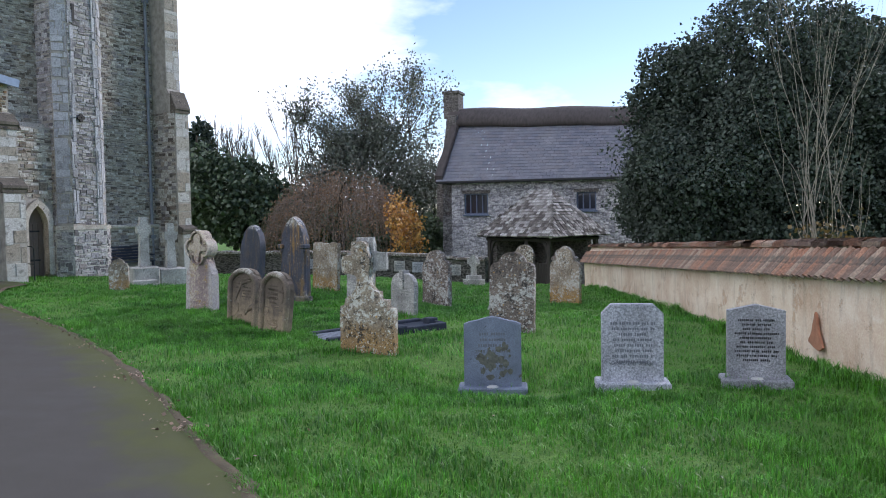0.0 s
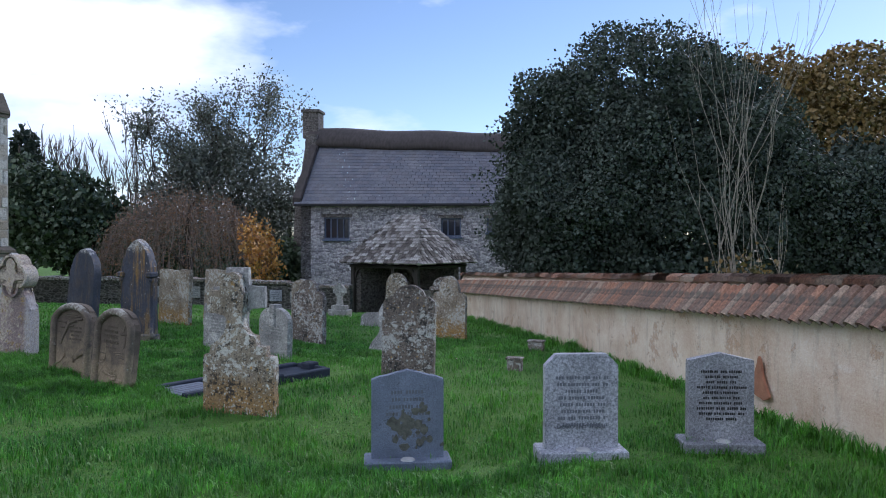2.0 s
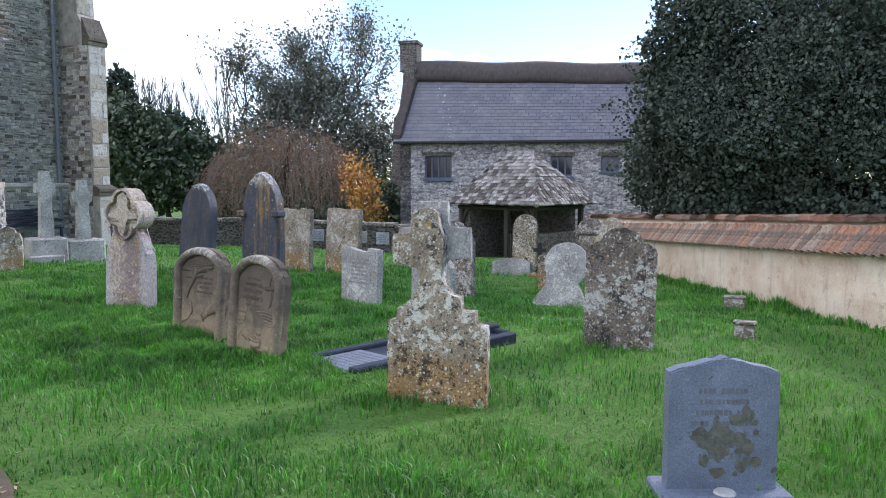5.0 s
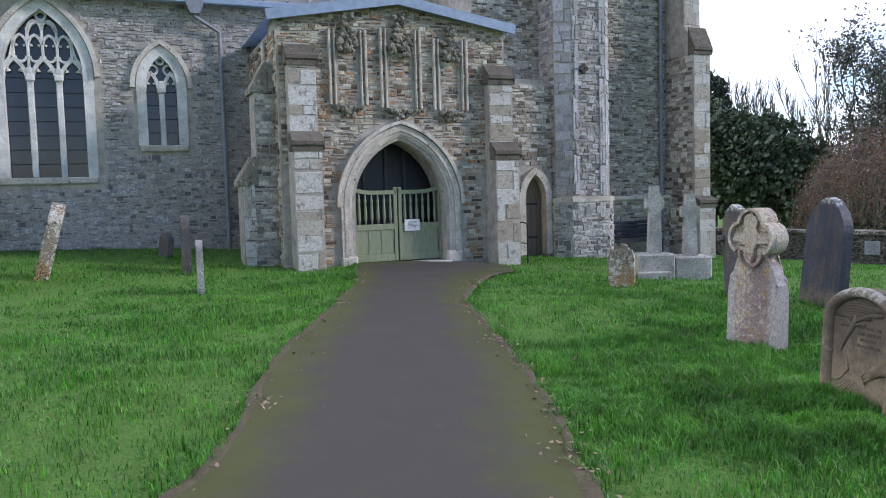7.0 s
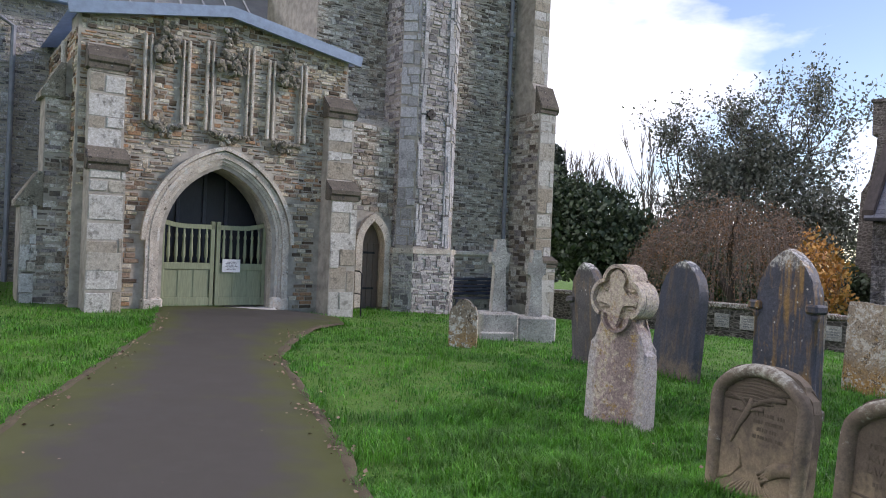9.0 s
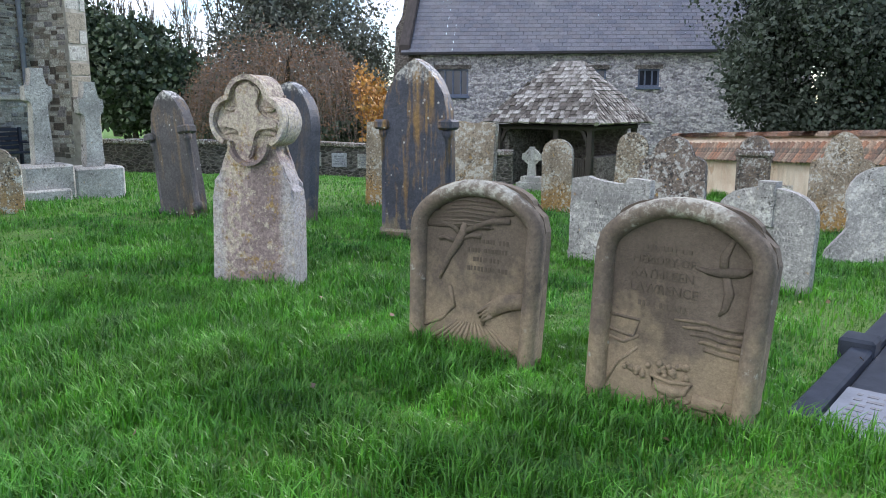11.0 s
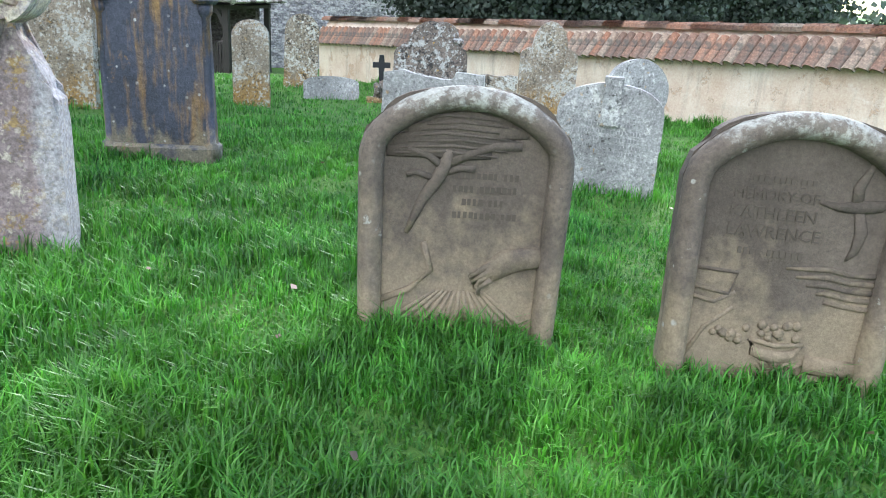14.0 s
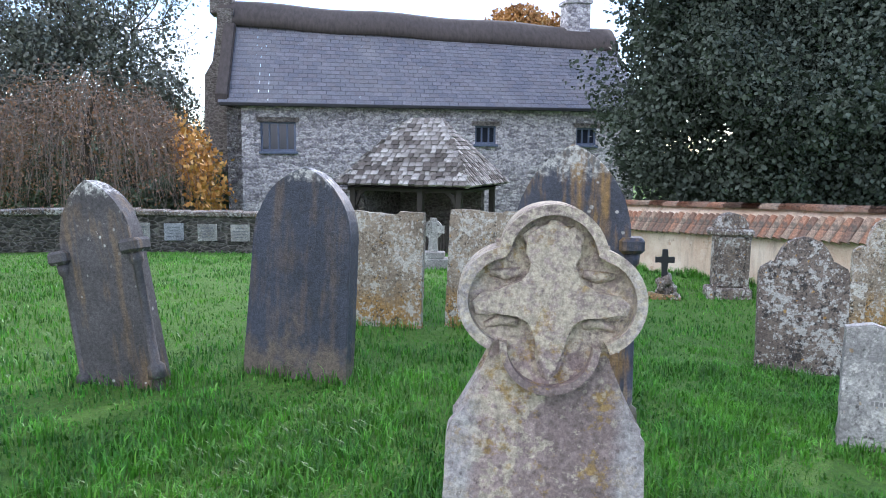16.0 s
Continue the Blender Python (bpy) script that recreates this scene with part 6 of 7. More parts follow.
for pts in ([(-0.3, 0.36), (-0.14, 0.355), (-0.16, 0.28), (-0.29, 0.3)], [(-0.3, 0.27), (-0.2, 0.25), (-0.14, 0.29)], [(-0.27, 0.05), (-0.22, 0.16), (-0.14, 0.24)]):
    relief(tb_, "carved_book_line", pts, 0.007, flat=0.5)
frng = random.Random(19)
for k in range(22):
    basket = k < 13
    x, z = (frng.uniform(-0.05, 0.08), frng.uniform(0.14, 0.21)) if basket else (frng.uniform(-0.19, -0.07), frng.uniform(0.13, 0.18))
    bm = bmesh.new()
    bmesh.ops.create_icosphere(bm, subdivisions=1, radius=frng.uniform(0.012, 0.02))
    bm.transform(Matrix.Translation((x, -0.052, z)) @ Matrix.Diagonal((1, 0.55, 1, 1)))
    part("carved_fruit", bm, M_SANDSTONE, tb_, smooth=True)
relief(tb_, "carved_basket", [(-0.07, 0.14), (-0.05, 0.1), (0.01, 0.085), (0.07, 0.1), (0.1, 0.14)], [0.008, 0.018, 0.024, 0.018, 0.008], flat=0.5)
relief(tb_, "carved_basket", [(-0.07, 0.14), (0.01, 0.125), (0.1, 0.14)], 0.008)
relief(tb_, "carved_log", [(0.11, 0.075), (0.27, 0.07)], 0.032, flat=0.5)
for k in range(4):
    relief(tb_, "carved_leaf", [(-0.02 + 0.03 * k, 0.055), (0.0 + 0.035 * k, 0.07)], [0.014, 0.004], flat=0.5)

# Gravestone with a trefoil cross head.
t = thing("cross_headstone", Matrix.Translation((-5.02, 13.55, ground_z(-5.02, 13.55))) @ pose(0, 0, 0, 0, 0, -27) @ pose(0, 0, 0, -1, 1, 0), "pale limestone cross headstone with trefoil head and lichen spots", "gravestone")
HC = 1.12


def head_radius(a):
    best = 0.05
    for cx, cz, r in ((0, 0.11, 0.16), (-0.128, -0.03, 0.162), (0.128, -0.03, 0.162), (0, -0.165, 0.15)):
        dx, dz = math.cos(a), math.sin(a)
        b = cx * dx + cz * dz
        disc = b * b - (cx * cx + cz * cz - r * r)
        if disc > 0:
            best = max(best, b + math.sqrt(disc))
    return best


def head_pts(d0, d1, k, step=3):
    return [(k * head_radius(radians(d)) * math.cos(radians(d)), HC + k * head_radius(radians(d)) * math.sin(radians(d))) for d in range(d0, d1, step)]


head = head_pts(-48, 229, 1.0)
shaft_r = [(0.325, -0.2), (0.318, 0.3), (0.312, 0.645), (0.282, 0.685), (0.262, 0.75), (0.225, 0.82), (0.178, 0.885), (0.164, 0.93)]
outline = shaft_r + head + [(-x, z) for x, z in shaft_r[::-1]]
part("slab", prism(bmesh.new(), worn(outline, 0.06, 0.003, 2), -0.055, 0.1, 0.016), M_LIMESTONE, t)
rim = [(a, -0.075, z) for a, z in head_pts(-44, 226, 0.93)]
part("rim", sweep(bmesh.new(), rim, 0.032, 0.07), M_LIMESTONE, t, "raised rolled rim")
part("lower_ring", sweep(bmesh.new(), [(0.142 * math.cos(a), -0.074, HC - 0.165 + 0.142 * math.sin(a)) for a in [radians(d) for d in range(178, 364, 6)]], 0.022, 0.06), M_LIMESTONE, t)
CROSS_HALF = [(0.0, -0.275), (0.03, -0.25), (0.045, -0.2), (0.038, -0.13), (0.06, -0.085), (0.1, -0.065), (0.145, -0.062), (0.19, -0.078), (0.228, -0.072), (0.24, -0.035), (0.21, -0.01), (0.14, 0.0), (0.085, 0.02), (0.062, 0.055), (0.07, 0.12), (0.095, 0.17), (0.06, 0.2), (0.03, 0.185), (0.012, 0.22)]
bm = prism(bmesh.new(), worn([(a, HC + z) for a, z in CROSS_HALF] + [(-a, HC + z) for a, z in CROSS_HALF[:0:-1]], 0.03, 0.003, 5), -0.098, -0.05, 0.012)
part("relief_cross", bm, M_LIMESTONE, t, "carved cross with flared drooping ends")
for sx in (-1, 1):
    for pts in ([(0.1, -0.105), (0.15, -0.095), (0.2, -0.115)], [(0.095, 0.055), (0.14, 0.045), (0.19, 0.05)]):
        part("carved_leaf", tube(bmesh.new(), [(sx * a, -0.058, HC + z) for a, z in pts], [0.014, 0.02, 0.01], 8), M_LIMESTONE, t, smooth=True)


def shafted(x, y, rz, w, h, rise, material, label, lean, tilt, shafts=True, thick=0.14):
    t = gravestone(x, y, rz, w, h, "pointed", rise, material, label, thick, lean, tilt, 1.08, 0.004, group="tall slate gravestones")
    if shafts:
        for s in (-1, 1):
            zc = h * 0.62
            a = s * (w / 2 + 0.005)
            part("column", tube(bmesh.new(), [(a, -0.05, z) for z in (0.02, 0.1, 0.12, zc - 0.08, zc - 0.06, zc)], [0.06, 0.055, 0.03, 0.028, 0.045, 0.05], 10), material, t, smooth=True)
            part("capital", boxed(a - 0.07, a + 0.07, -0.13, 0.04, zc, zc + 0.09, 0.02), material, t)
    if shafts and w > 0.6:
        part("foot", boxed(-w / 2 * 1.12, w / 2 * 1.12, -thick * 0.8, thick * 0.8, -0.15, 0.1, 0.02), material, t)
    return t


shafted(-3.8, 15.25, -36, 0.66, 1.62, 0.52, M_DARKSLATE, "tall dark slate gravestone with ochre lichen and side columns", -0.5, 1)
shafted(-5.12, 16.6, -40, 0.72, 1.43, 0.48, M_BLACKSLATE, "dark blue-black slate gravestone with pointed top", 2.5, 4, False)
shafted(-6.2, 16.75, -36, 0.52, 1.34, 0.4, M_BROWNSLATE, "brown-grey slate gravestone leaning to one side, with columns", -11, 3)
gravestone(-2.38, 14.15, -44, 0.66, 0.7, "flat", 0.05, M_GREYSTONE, "pale grey inscribed gravestone with broken top", 0.09, 0.5, 2, bars=7)
gravestone(-2.98, 18.05, -36, 0.74, 1.16, "flat", 0.02, M_OCHRE, "square-topped gravestone mottled with ochre lichen", 0.1, 2, 2)
gravestone(-3.9, 18.45, -36, 0.84, 1.12, "flat", 0.03, M_OCHRE, "broad square-topped gravestone with ochre lichen", 0.1, 1, 2)
gravestone(-1.12, 15.95, -37, 0.68, 1.12, "shouldered", 0.3, M_LICHENDK, "round-headed gravestone mottled with black and white lichen", 0.11, -1, 2)
gravestone(0.25, 11.8, -16, 0.66, 1.16, "shouldered", 0.24, M_LICHENDK, "broad lichen-mottled gravestone with rounded head", 0.12, 1, 1)
gravestone(1.56, 17.2, -36, 0.72, 1.24, "shouldered", 0.42, M_OCHRE, "tall grey gravestone with curved peak and orange lichen foot", 0.1, 0, 1)
t = thing("gravestone", Matrix.Translation((0.25, 14.72, ground_z(0.25, 14.72))) @ pose(0, 0, 0, 0, 0, -26) @ pose(0, 0, 0, -5, 7, 0), "leaning grey disc-headed gravestone with flared foot", "gravestone", "weathered gravestones")
disc = [(0.3 * math.cos(a), 0.58 + 0.3 * math.sin(a)) for a in [math.radians(d) for d in range(-52, 233, 15)]]
part("slab", prism(bmesh.new(), worn([(-0.4, -0.2), (0.4, -0.2), (0.37, 0.05), (0.23, 0.28)] + disc + [(-0.23, 0.28), (-0.37, 0.05)], 0.06, 0.006, 77), -0.06, 0.05, 0.01), M_GREYSTONE, t)
gravestone(0.5, 16.9, -34, 0.42, 0.6, "flat", 0.02, M_LICHEN, "small square lichened gravestone", 0.1, 1, 1)

t = gravestone(-1.5, 13.4, -50, 0.68, 0.72, "round", 0.18, M_GREYSTONE, "round-topped grey gravestone with small raised cross", 0.09, 1, 1, bars=5)
part("raised_cross", prism(bmesh.new(), [(-0.06, 0.45), (0.06, 0.45), (0.06, 0.76), (-0.06, 0.76)], -0.08, 0.06, 0.008), M_GREYSTONE, t)
gravestone(-1.42, 19.5, -32, 0.46, 1.08, "round", 0.2, M_OCHRE, "round-headed pale gravestone with yellow lichen", 0.09, 0, 1)
gravestone(0.93, 22.95, -30, 0.6, 1.3, "pointed", 0.3, M_LICHEN, "tall pointed gravestone with pale lichen", 0.1, 2, 1)
gravestone(0.34, 20.66, -26, 0.84, 0.34, "round", 0.1, M_GREYSTONE, "low grey scroll-shaped gravestone", 0.2, 0, 14)
gravestone(-8.05, 16.75, 20, 0.4, 0.68, "shouldered", 0.2, M_LICHEN, "stubby worn gravestone with pale lichen", 0.14, 0, 1)
gravestone(-12.95, 12.4, -33, 0.5, 0.82, "round", 0.1, M_GREYSTONE, "thin pale gravestone standing edge-on", 0.1, 1, 0)
gravestone(-15.1, 13.5, -30, 0.6, 1.05, "pointed", 0.25, M_BROWNSLATE, "dark slate gravestone with white lichen tip", 0.16, 0, 0)
gravestone(-15.95, 11.3, -25, 0.55, 1.3, "pointed", 0.3, M_LICHEN, "tilted lichened gravestone beside the nave", 0.22, 2, 15)
gravestone(-15.5, 10.25, -20, 0.55, 1.15, "shouldered", 0.25, M_LICHEN, "tilted lichened gravestone in the grass", 0.2, 2, 9)
gravestone(-17.0, 14.2, -10, 0.5, 0.5, "round", 0.15, M_BROWNSLATE, "low round gravestone against the nave wall", 0.12, 0, 6)

# Pillar monument and the little black cross on rocks.
t = thing("pillar_monument", Matrix.Translation((1.81, 19.81, ground_z(1.81, 19.81))) @ pose(0, 0, 0, 0, 0, -30), "dark pedestal monument with moulded cornice", "monument")
for nm, a, z0, z1 in (("foot", 0.3, -0.1, 0.16), ("die", 0.22, 0.16, 0.9), ("cornice", 0.29, 0.9, 1.0)):
    part(nm, boxed(-a, a, -a * 0.7, a * 0.7, z0, z1, 0.03), M_LICHENDK, t)
part("cap", prism(bmesh.new(), top_round(0.44, 1.22, 0.2) + [(-0.22, 1.0), (0.22, 1.0)][::1], -0.14, 0.14, 0.02), M_LICHENDK, t)
for s in (-1, 1):
    part("corner_column", tube(bmesh.new(), [(s * 0.22, -0.16, z) for z in (0.16, 0.24, 0.82, 0.9)], [0.05, 0.03, 0.03, 0.05], 8), M_LICHENDK, t)
t = thing("small_cross", Matrix.Translation((0.83, 20.0, ground_z(0.83, 20.0))) @ pose(0, 0, 0, 0, 0, -28) @ Matrix.Scale(0.82, 4), "small black cross on a rocky white-spotted base", "monument")
bm = bmesh.new()
prism(bm, [(-0.045, 0.4), (0.045, 0.4), (0.045, 0.64), (0.16, 0.63), (0.16, 0.73), (0.045, 0.72), (0.04, 0.86), (-0.04, 0.86), (-0.045, 0.72), (-0.16, 0.73), (-0.16, 0.63), (-0.045, 0.64)], -0.035, 0.035, 0.008)
part("cross", bm, M_IRON, t)
bm = bmesh.new()
rr = random.Random(2)
for k in range(14):
    z = 0.05 + 0.36 * k / 14
    w = 0.22 * (1 - z * 1.6)
    bmesh.ops.create_icosphere(bm, subdivisions=1, radius=rr.uniform(0.06, 0.1), matrix=Matrix.Translation((rr.uniform(-w, w), rr.uniform(-0.1, 0.1), z)))
tagged(part("rocks", bm, M_LICHENDK, t), kind="stuff")
part("base", boxed(-0.27, 0.27, -0.17, 0.17, -0.1, 0.1, 0.03), M_LICHEN, t)

# Two stone crosses on a shared plinth near the tower.
PC = (-8.13, 18.84)
ZP = ground_z(*PC)
plinth = thing("cross_plinth", Matrix.Translation((PC[0], PC[1], ZP)) @ pose(0, 0, 0, 0, 0, 40), "long weathered stone kerb block under two crosses", "plinth")
part("block", boxed(-0.62, 0.0, -0.25, 0.25, -0.2, 0.46, 0.03), M_CROSS, plinth)
part("block", boxed(0.005, 0.66, -0.22, 0.3, -0.2, 0.4, 0.03), M_CROSS, plinth)
part("kerb", boxed(-0.66, -0.1, -0.36, -0.254, -0.2, 0.16, 0.02), M_CROSS, plinth)
for x, h in ((-0.3, 1.2), (0.33, 1.1)):
    cr = thing("stone_cross", plinth.matrix_world @ pose(x, 0, 0.46 if x < 0 else 0.4), "weathered grey stone cross with short arms", "cross", "stone crosses")
    part("shaft", prism(bmesh.new(), worn([(-0.12, 0), (0.12, 0), (0.085, h - 0.42), (0.16, h - 0.4), (0.16, h - 0.22), (0.085, h - 0.22), (0.075, h), (-0.075, h), (-0.085, h - 0.22), (-0.16, h - 0.22), (-0.16, h - 0.4), (-0.085, h - 0.42)], 0.08, 0.006, x), -0.09, 0.09, 0.015), M_CROSS, cr)

# Ringed cross beyond the stones.
t = thing("ringed_cross", Matrix.Translation((-0.55, 25.1, ground_z(-0.55, 25.1))) @ pose(0, 0, 0, 0, 0, -30) @ Matrix.Scale(0.74, 4), "grey ringed stone cross on a stepped base", "cross")
part("base", box(boxed(-0.42, 0.42, -0.25, 0.25, -0.1, 0.28, 0.02), -0.3, 0.3, -0.18, 0.18, 0.28, 0.45, 0.02), M_GREYSTONE, t)
part("shaft", prism(bmesh.new(), [(-0.13, 0.45), (0.13, 0.45), (0.09, 0.95), (0.29, 0.93), (0.29, 1.13), (0.09, 1.11), (0.08, 1.33), (-0.08, 1.33), (-0.09, 1.11), (-0.29, 1.13), (-0.29, 0.93), (-0.09, 0.95)], -0.07, 0.07, 0.012), M_GREYSTONE, t)
part("ring", sweep(bmesh.new(), [(0.22 * math.cos(math.tau * k / 18), 0, 1.03 + 0.22 * math.sin(math.tau * k / 18)) for k in range(18)], 0.06, 0.1, True), M_GREYSTONE, t)

# Slate ledger grave with raised kerbs.
LEDGER_TURN = -46
lg = thing("ledger_grave", Matrix.Translation((-1.66, 11.53, ground_z(-1.66, 11.53))) @ pose(0, 0, 0, 0, 0, LEDGER_TURN), "flat grave of polished dark slate with raised kerb", "grave")
part("slab", boxed(-0.25, 0.25, -1.0, 0.95, -0.08, 0.035, 0.01), M_WETSLATE, lg)
for x0, x1, y0, y1 in ((-0.36, -0.253, -1.05, 0.98), (0.253, 0.36, -1.05, 0.98), (-0.25, 0.25, 0.953, 1.02)):
    part("kerb", boxed(x0, x1, y0, y1, -0.1, 0.075, 0.012), M_WETSLATE, lg)
for x, y in ((-0.33, 0.12), (0.33, 0.12), (0.0, 0.96)):
    part("kerb_block", boxed(x - 0.085, x + 0.085, y - 0.085, y + 0.085, -0.05, 0.115, 0.015), M_WETSLATE, lg)
tab = part("inscribed_tablet", boxed(-0.245, 0.245, -1.05, -0.5, 0.02, 0.05, 0.004), M_TABLET, lg, "paler inscribed tablet")
bm = bmesh.new()
lr = random.Random(9)
for k in range(7):
    x = -0.19
    while x < 0.19:
        w = lr.uniform(0.02, 0.07)
        box(bm, x, min(0.2, x + w), -0.99 + k * 0.066, -0.965 + k * 0.066, 0.05, 0.052)
        x += w + 0.02
tagged(part("inscription", bm, M_SOFTCUT, tab), kind="stuff")
for x, y, w in ((2.72, 14.95, 0.26), (1.75, 12.4, 0.2)):
    t = thing("flower_vase", Matrix.Translation((x, y, ground_z(x, y))) @ pose(0, 0, 0, 0, 0, -25), "small dark square stone flower vase in the grass", "vase", "stone flower vases")
    part("block", boxed(-w / 2, w / 2, -w / 3, w / 3, -0.05, 0.15, 0.012), M_LICHENDK, t)
    part("rim", boxed(-w / 2 - 0.015, w / 2 + 0.015, -w / 3 - 0.015, w / 3 + 0.015, 0.15, 0.175, 0.006), M_LICHENDK, t)

# Bench against the tower, and the iron handrail by the porch.
bench = thing("bench", CH @ pose(7.6, TY - 0.55, ground_z(*((CH @ Vector((7.6, TY - 0.5, 0))).xy))), "dark slatted bench against the tower wall", "bench")
for k in range(5):
    part("back_slat", boxed(-0.8, 0.8, 0.3, 0.33, 0.5 + k * 0.095, 0.57 + k * 0.095, 0.006), M_BENCH, bench)
for k in range(4):
    part("seat_slat", boxed(-0.8, 0.8, -0.12 + k * 0.1, -0.04 + k * 0.1, 0.42, 0.45, 0.006), M_BENCH, bench)
for x in (-0.72, 0.72):
    for y in (-0.08, 0.28):
        part("leg", boxed(x - 0.03, x + 0.03, y - 0.03, y + 0.03, -0.1, 0.42 if y < 0 else 0.96, 0.006), M_BENCH, bench)
    part("armrest", boxed(x - 0.035, x + 0.035, -0.14, 0.3, 0.62, 0.66, 0.008), M_BENCH, bench)
rail = thing("handrail", CH @ pose(2.75, -0.35, ground_z(*((CH @ Vector((2.75, -0.35, 0))).xy))), "thin rusty iron handrail beside the porch", "handrail")
part("post", tube(bmesh.new(), [(0, 0, -0.1), (0, 0, 0.85), (0.0, 0.1, 0.9), (0, 0.75, 0.9)], [0.016] * 4, 6), M_IRON, rail)
part("post", tube(bmesh.new(), [(0, 0.75, -0.1), (0, 0.75, 0.9)], [0.016] * 2, 6), M_IRON, rail)
part("crossbar", tube(bmesh.new(), [(0, 0, 0.45), (0, 0.75, 0.45)], [0.012] * 2, 6), M_IRON, rail)


# ---- trees and shrubs ----
def quads_mesh(name, centres, size, material, rs, droop=0.0, aspect=1.0, tri=False):
    """Many small leaves or clumps, each a bent quad turned at random."""
    n = len(centres)
    a = rs.normal(size=(n, 3))
    a[:, 2] -= droop
    a[:, 2] *= 0.25 if tri else 1.0
    a /= np.linalg.norm(a, axis=1)[:, None]
    b = np.cross(a, rs.normal(size=(n, 3)) * (0.25, 0.25, 1.0) if tri else rs.normal(size=(n, 3)))
    b /= np.linalg.norm(b, axis=1)[:, None] + 1e-9
    c = np.cross(a, b)
    s = (size * rs.uniform(0.6, 1.4, n))[:, None]
    tip, side = a * s * aspect, b * s * 0.5
    v = np.stack([centres - tip * 0.5, centres + side + c * s * 0.12, centres + tip * 0.5, centres - side + c * s * 0.12], 1).reshape(-1, 3)
    me = bpy.data.meshes.new(name)
    me.vertices.add(4 * n)
    me.vertices.foreach_set("co", v.ravel())
    me.loops.add(4 * n)
    me.loops.foreach_set("vertex_index", np.arange(4 * n))
    me.polygons.add(n)
    me.polygons.foreach_set("loop_start", np.arange(0, 4 * n, 4))
    me.update(calc_edges=True)
    me.materials.append(material)
    return me


def lobes_points(rs, lobes, n, hollow=0.55, jag=0.25):
    """Points in the outer shells of overlapping lobes (x, y, z, rx, ry, rz), ragged at the edge."""
    vol = np.array([l[3] * l[4] + l[4] * l[5] + l[3] * l[5] for l in lobes])
    pick = rs.choice(len(lobes), n, p=vol / vol.sum())
    L = np.array(lobes)[pick]
    d = rs.normal(size=(n, 3))
    d /= np.linalg.norm(d, axis=1)[:, None]
    wob = 1 + jag * np.sin(d[:, 0] * 9 + pick) * np.cos(d[:, 1] * 8 + pick * 2) * np.sin(d[:, 2] * 7 + pick)
    r = (hollow + (1 - hollow) * rs.uniform(0, 1, n) ** 0.6) * wob
    return L[:, :3] + d * r[:, None] * L[:, 3:]


def grow(bm, rs, base, direction, length, radius, depth, spread=0.6, split=3, lift=0.15, tips=None, thin=0.0):
    pts, radii = [Vector(base)], [radius]
    d = Vector(direction).normalized()
    for k in range(4):
        d = (d + Vector(rs.normal(size=3)) * 0.13 + Vector((0, 0, lift * 0.3))).normalized()
        pts.append(pts[-1] + d * length / 4)
        radii.append(radius * (1 - 0.14 * (k + 1)))
    tube(bm, pts, radii, 6 if radius > 0.04 else 4)
    if tips is not None and depth <= 1:
        tips.extend(pts[1:])
    if depth > 0:
        for k in range(split):
            at = pts[rs.randint(2, 5)]
            side = Vector(rs.normal(size=3))
            grow(bm, rs, at, d + side.normalized() * spread, length * rs.uniform(0.55, 0.75), max(thin, radius * 0.5), depth - 1, spread, split, lift, tips, thin)


def tree(x, y, lobes, n, leaf, material, label, seed, trunk=0.2, height=4.0, bark=None, depth=3, droop=0.0, hollow=0.55, category="tree", name="tree", jag=0.25, aspect=1.3, thin=0.0, lift=0.15, spread=0.75, tip_leaves=0, leaders=1):
    rs = np.random.RandomState(seed)
    z = ground_z(x, y)
    t = thing(name, Matrix.Translation((x, y, z)), label, category)
    bm = bmesh.new()
    tips = []
    for k in range(leaders):
        a = math.tau * k / leaders
        q = (0.26 if k % 2 else 0.1) if leaders > 1 else 0.0
        grow(bm, rs, (q * math.cos(a), q * math.sin(a), -0.2), (0.02 + q * 1.3 * math.cos(a), 0.02 + q * 1.3 * math.sin(a), 1), height * (1 - 0.1 * (k % 2)), trunk, depth, spread, 3, lift, tips, thin)
    part("trunk", bm, bark or M_BARK, t, smooth=True)
    if tip_leaves:
        at = np.repeat(np.array([tuple(p) for p in tips]), tip_leaves, axis=0)
        ob = new("crown", quads_mesh("crown", at + rs.normal(size=at.shape) * 0.3, leaf, material, rs, droop, aspect))
        ob.parent = t
    elif n:
        me = quads_mesh("crown", lobes_points(rs, lobes, n, hollow, jag), leaf, material, rs, droop, aspect)
        ob = new("crown", me)
        ob.parent = t
    return t


rs = np.random.RandomState(3)
# Great dark evergreen behind the wall.
ev = [(0, 0, 3.6, 4.6, 4.2, 3.4), (-2.0, -1.0, 2.8, 2.5, 2.4, 2.6), (2.6, -0.6, 3.4, 3.4, 3.2, 3.2), (0.4, -0.4, 6.6, 3.2, 3.0, 2.6), (-1.6, 0.2, 5.6, 2.6, 2.4, 2.4), (2.4, 0.4, 6.2, 2.6, 2.4, 2.2), (4.4, 0.2, 2.8, 2.5, 2.6, 2.6), (-2.7, -0.4, 4.8, 1.6, 1.5, 1.7), (0.8, -2.8, 2.4, 2.8, 1.8, 2.4), (6.4, -2.0, 2.4, 2.6, 2.4, 2.4), (4.0, 0.2, 4.9, 2.0, 2.2, 2.2), (-0.4, -2.6, 4.6, 1.9, 1.4, 1.7), (2.6, -2.9, 4.9, 1.7, 1.3, 1.5), (-2.4, -2.6, 3.4, 1.6, 1.3, 1.5), (4.4, -2.4, 3.4, 1.6, 1.4, 1.6)]
erng = np.random.RandomState(44)
clumps = []
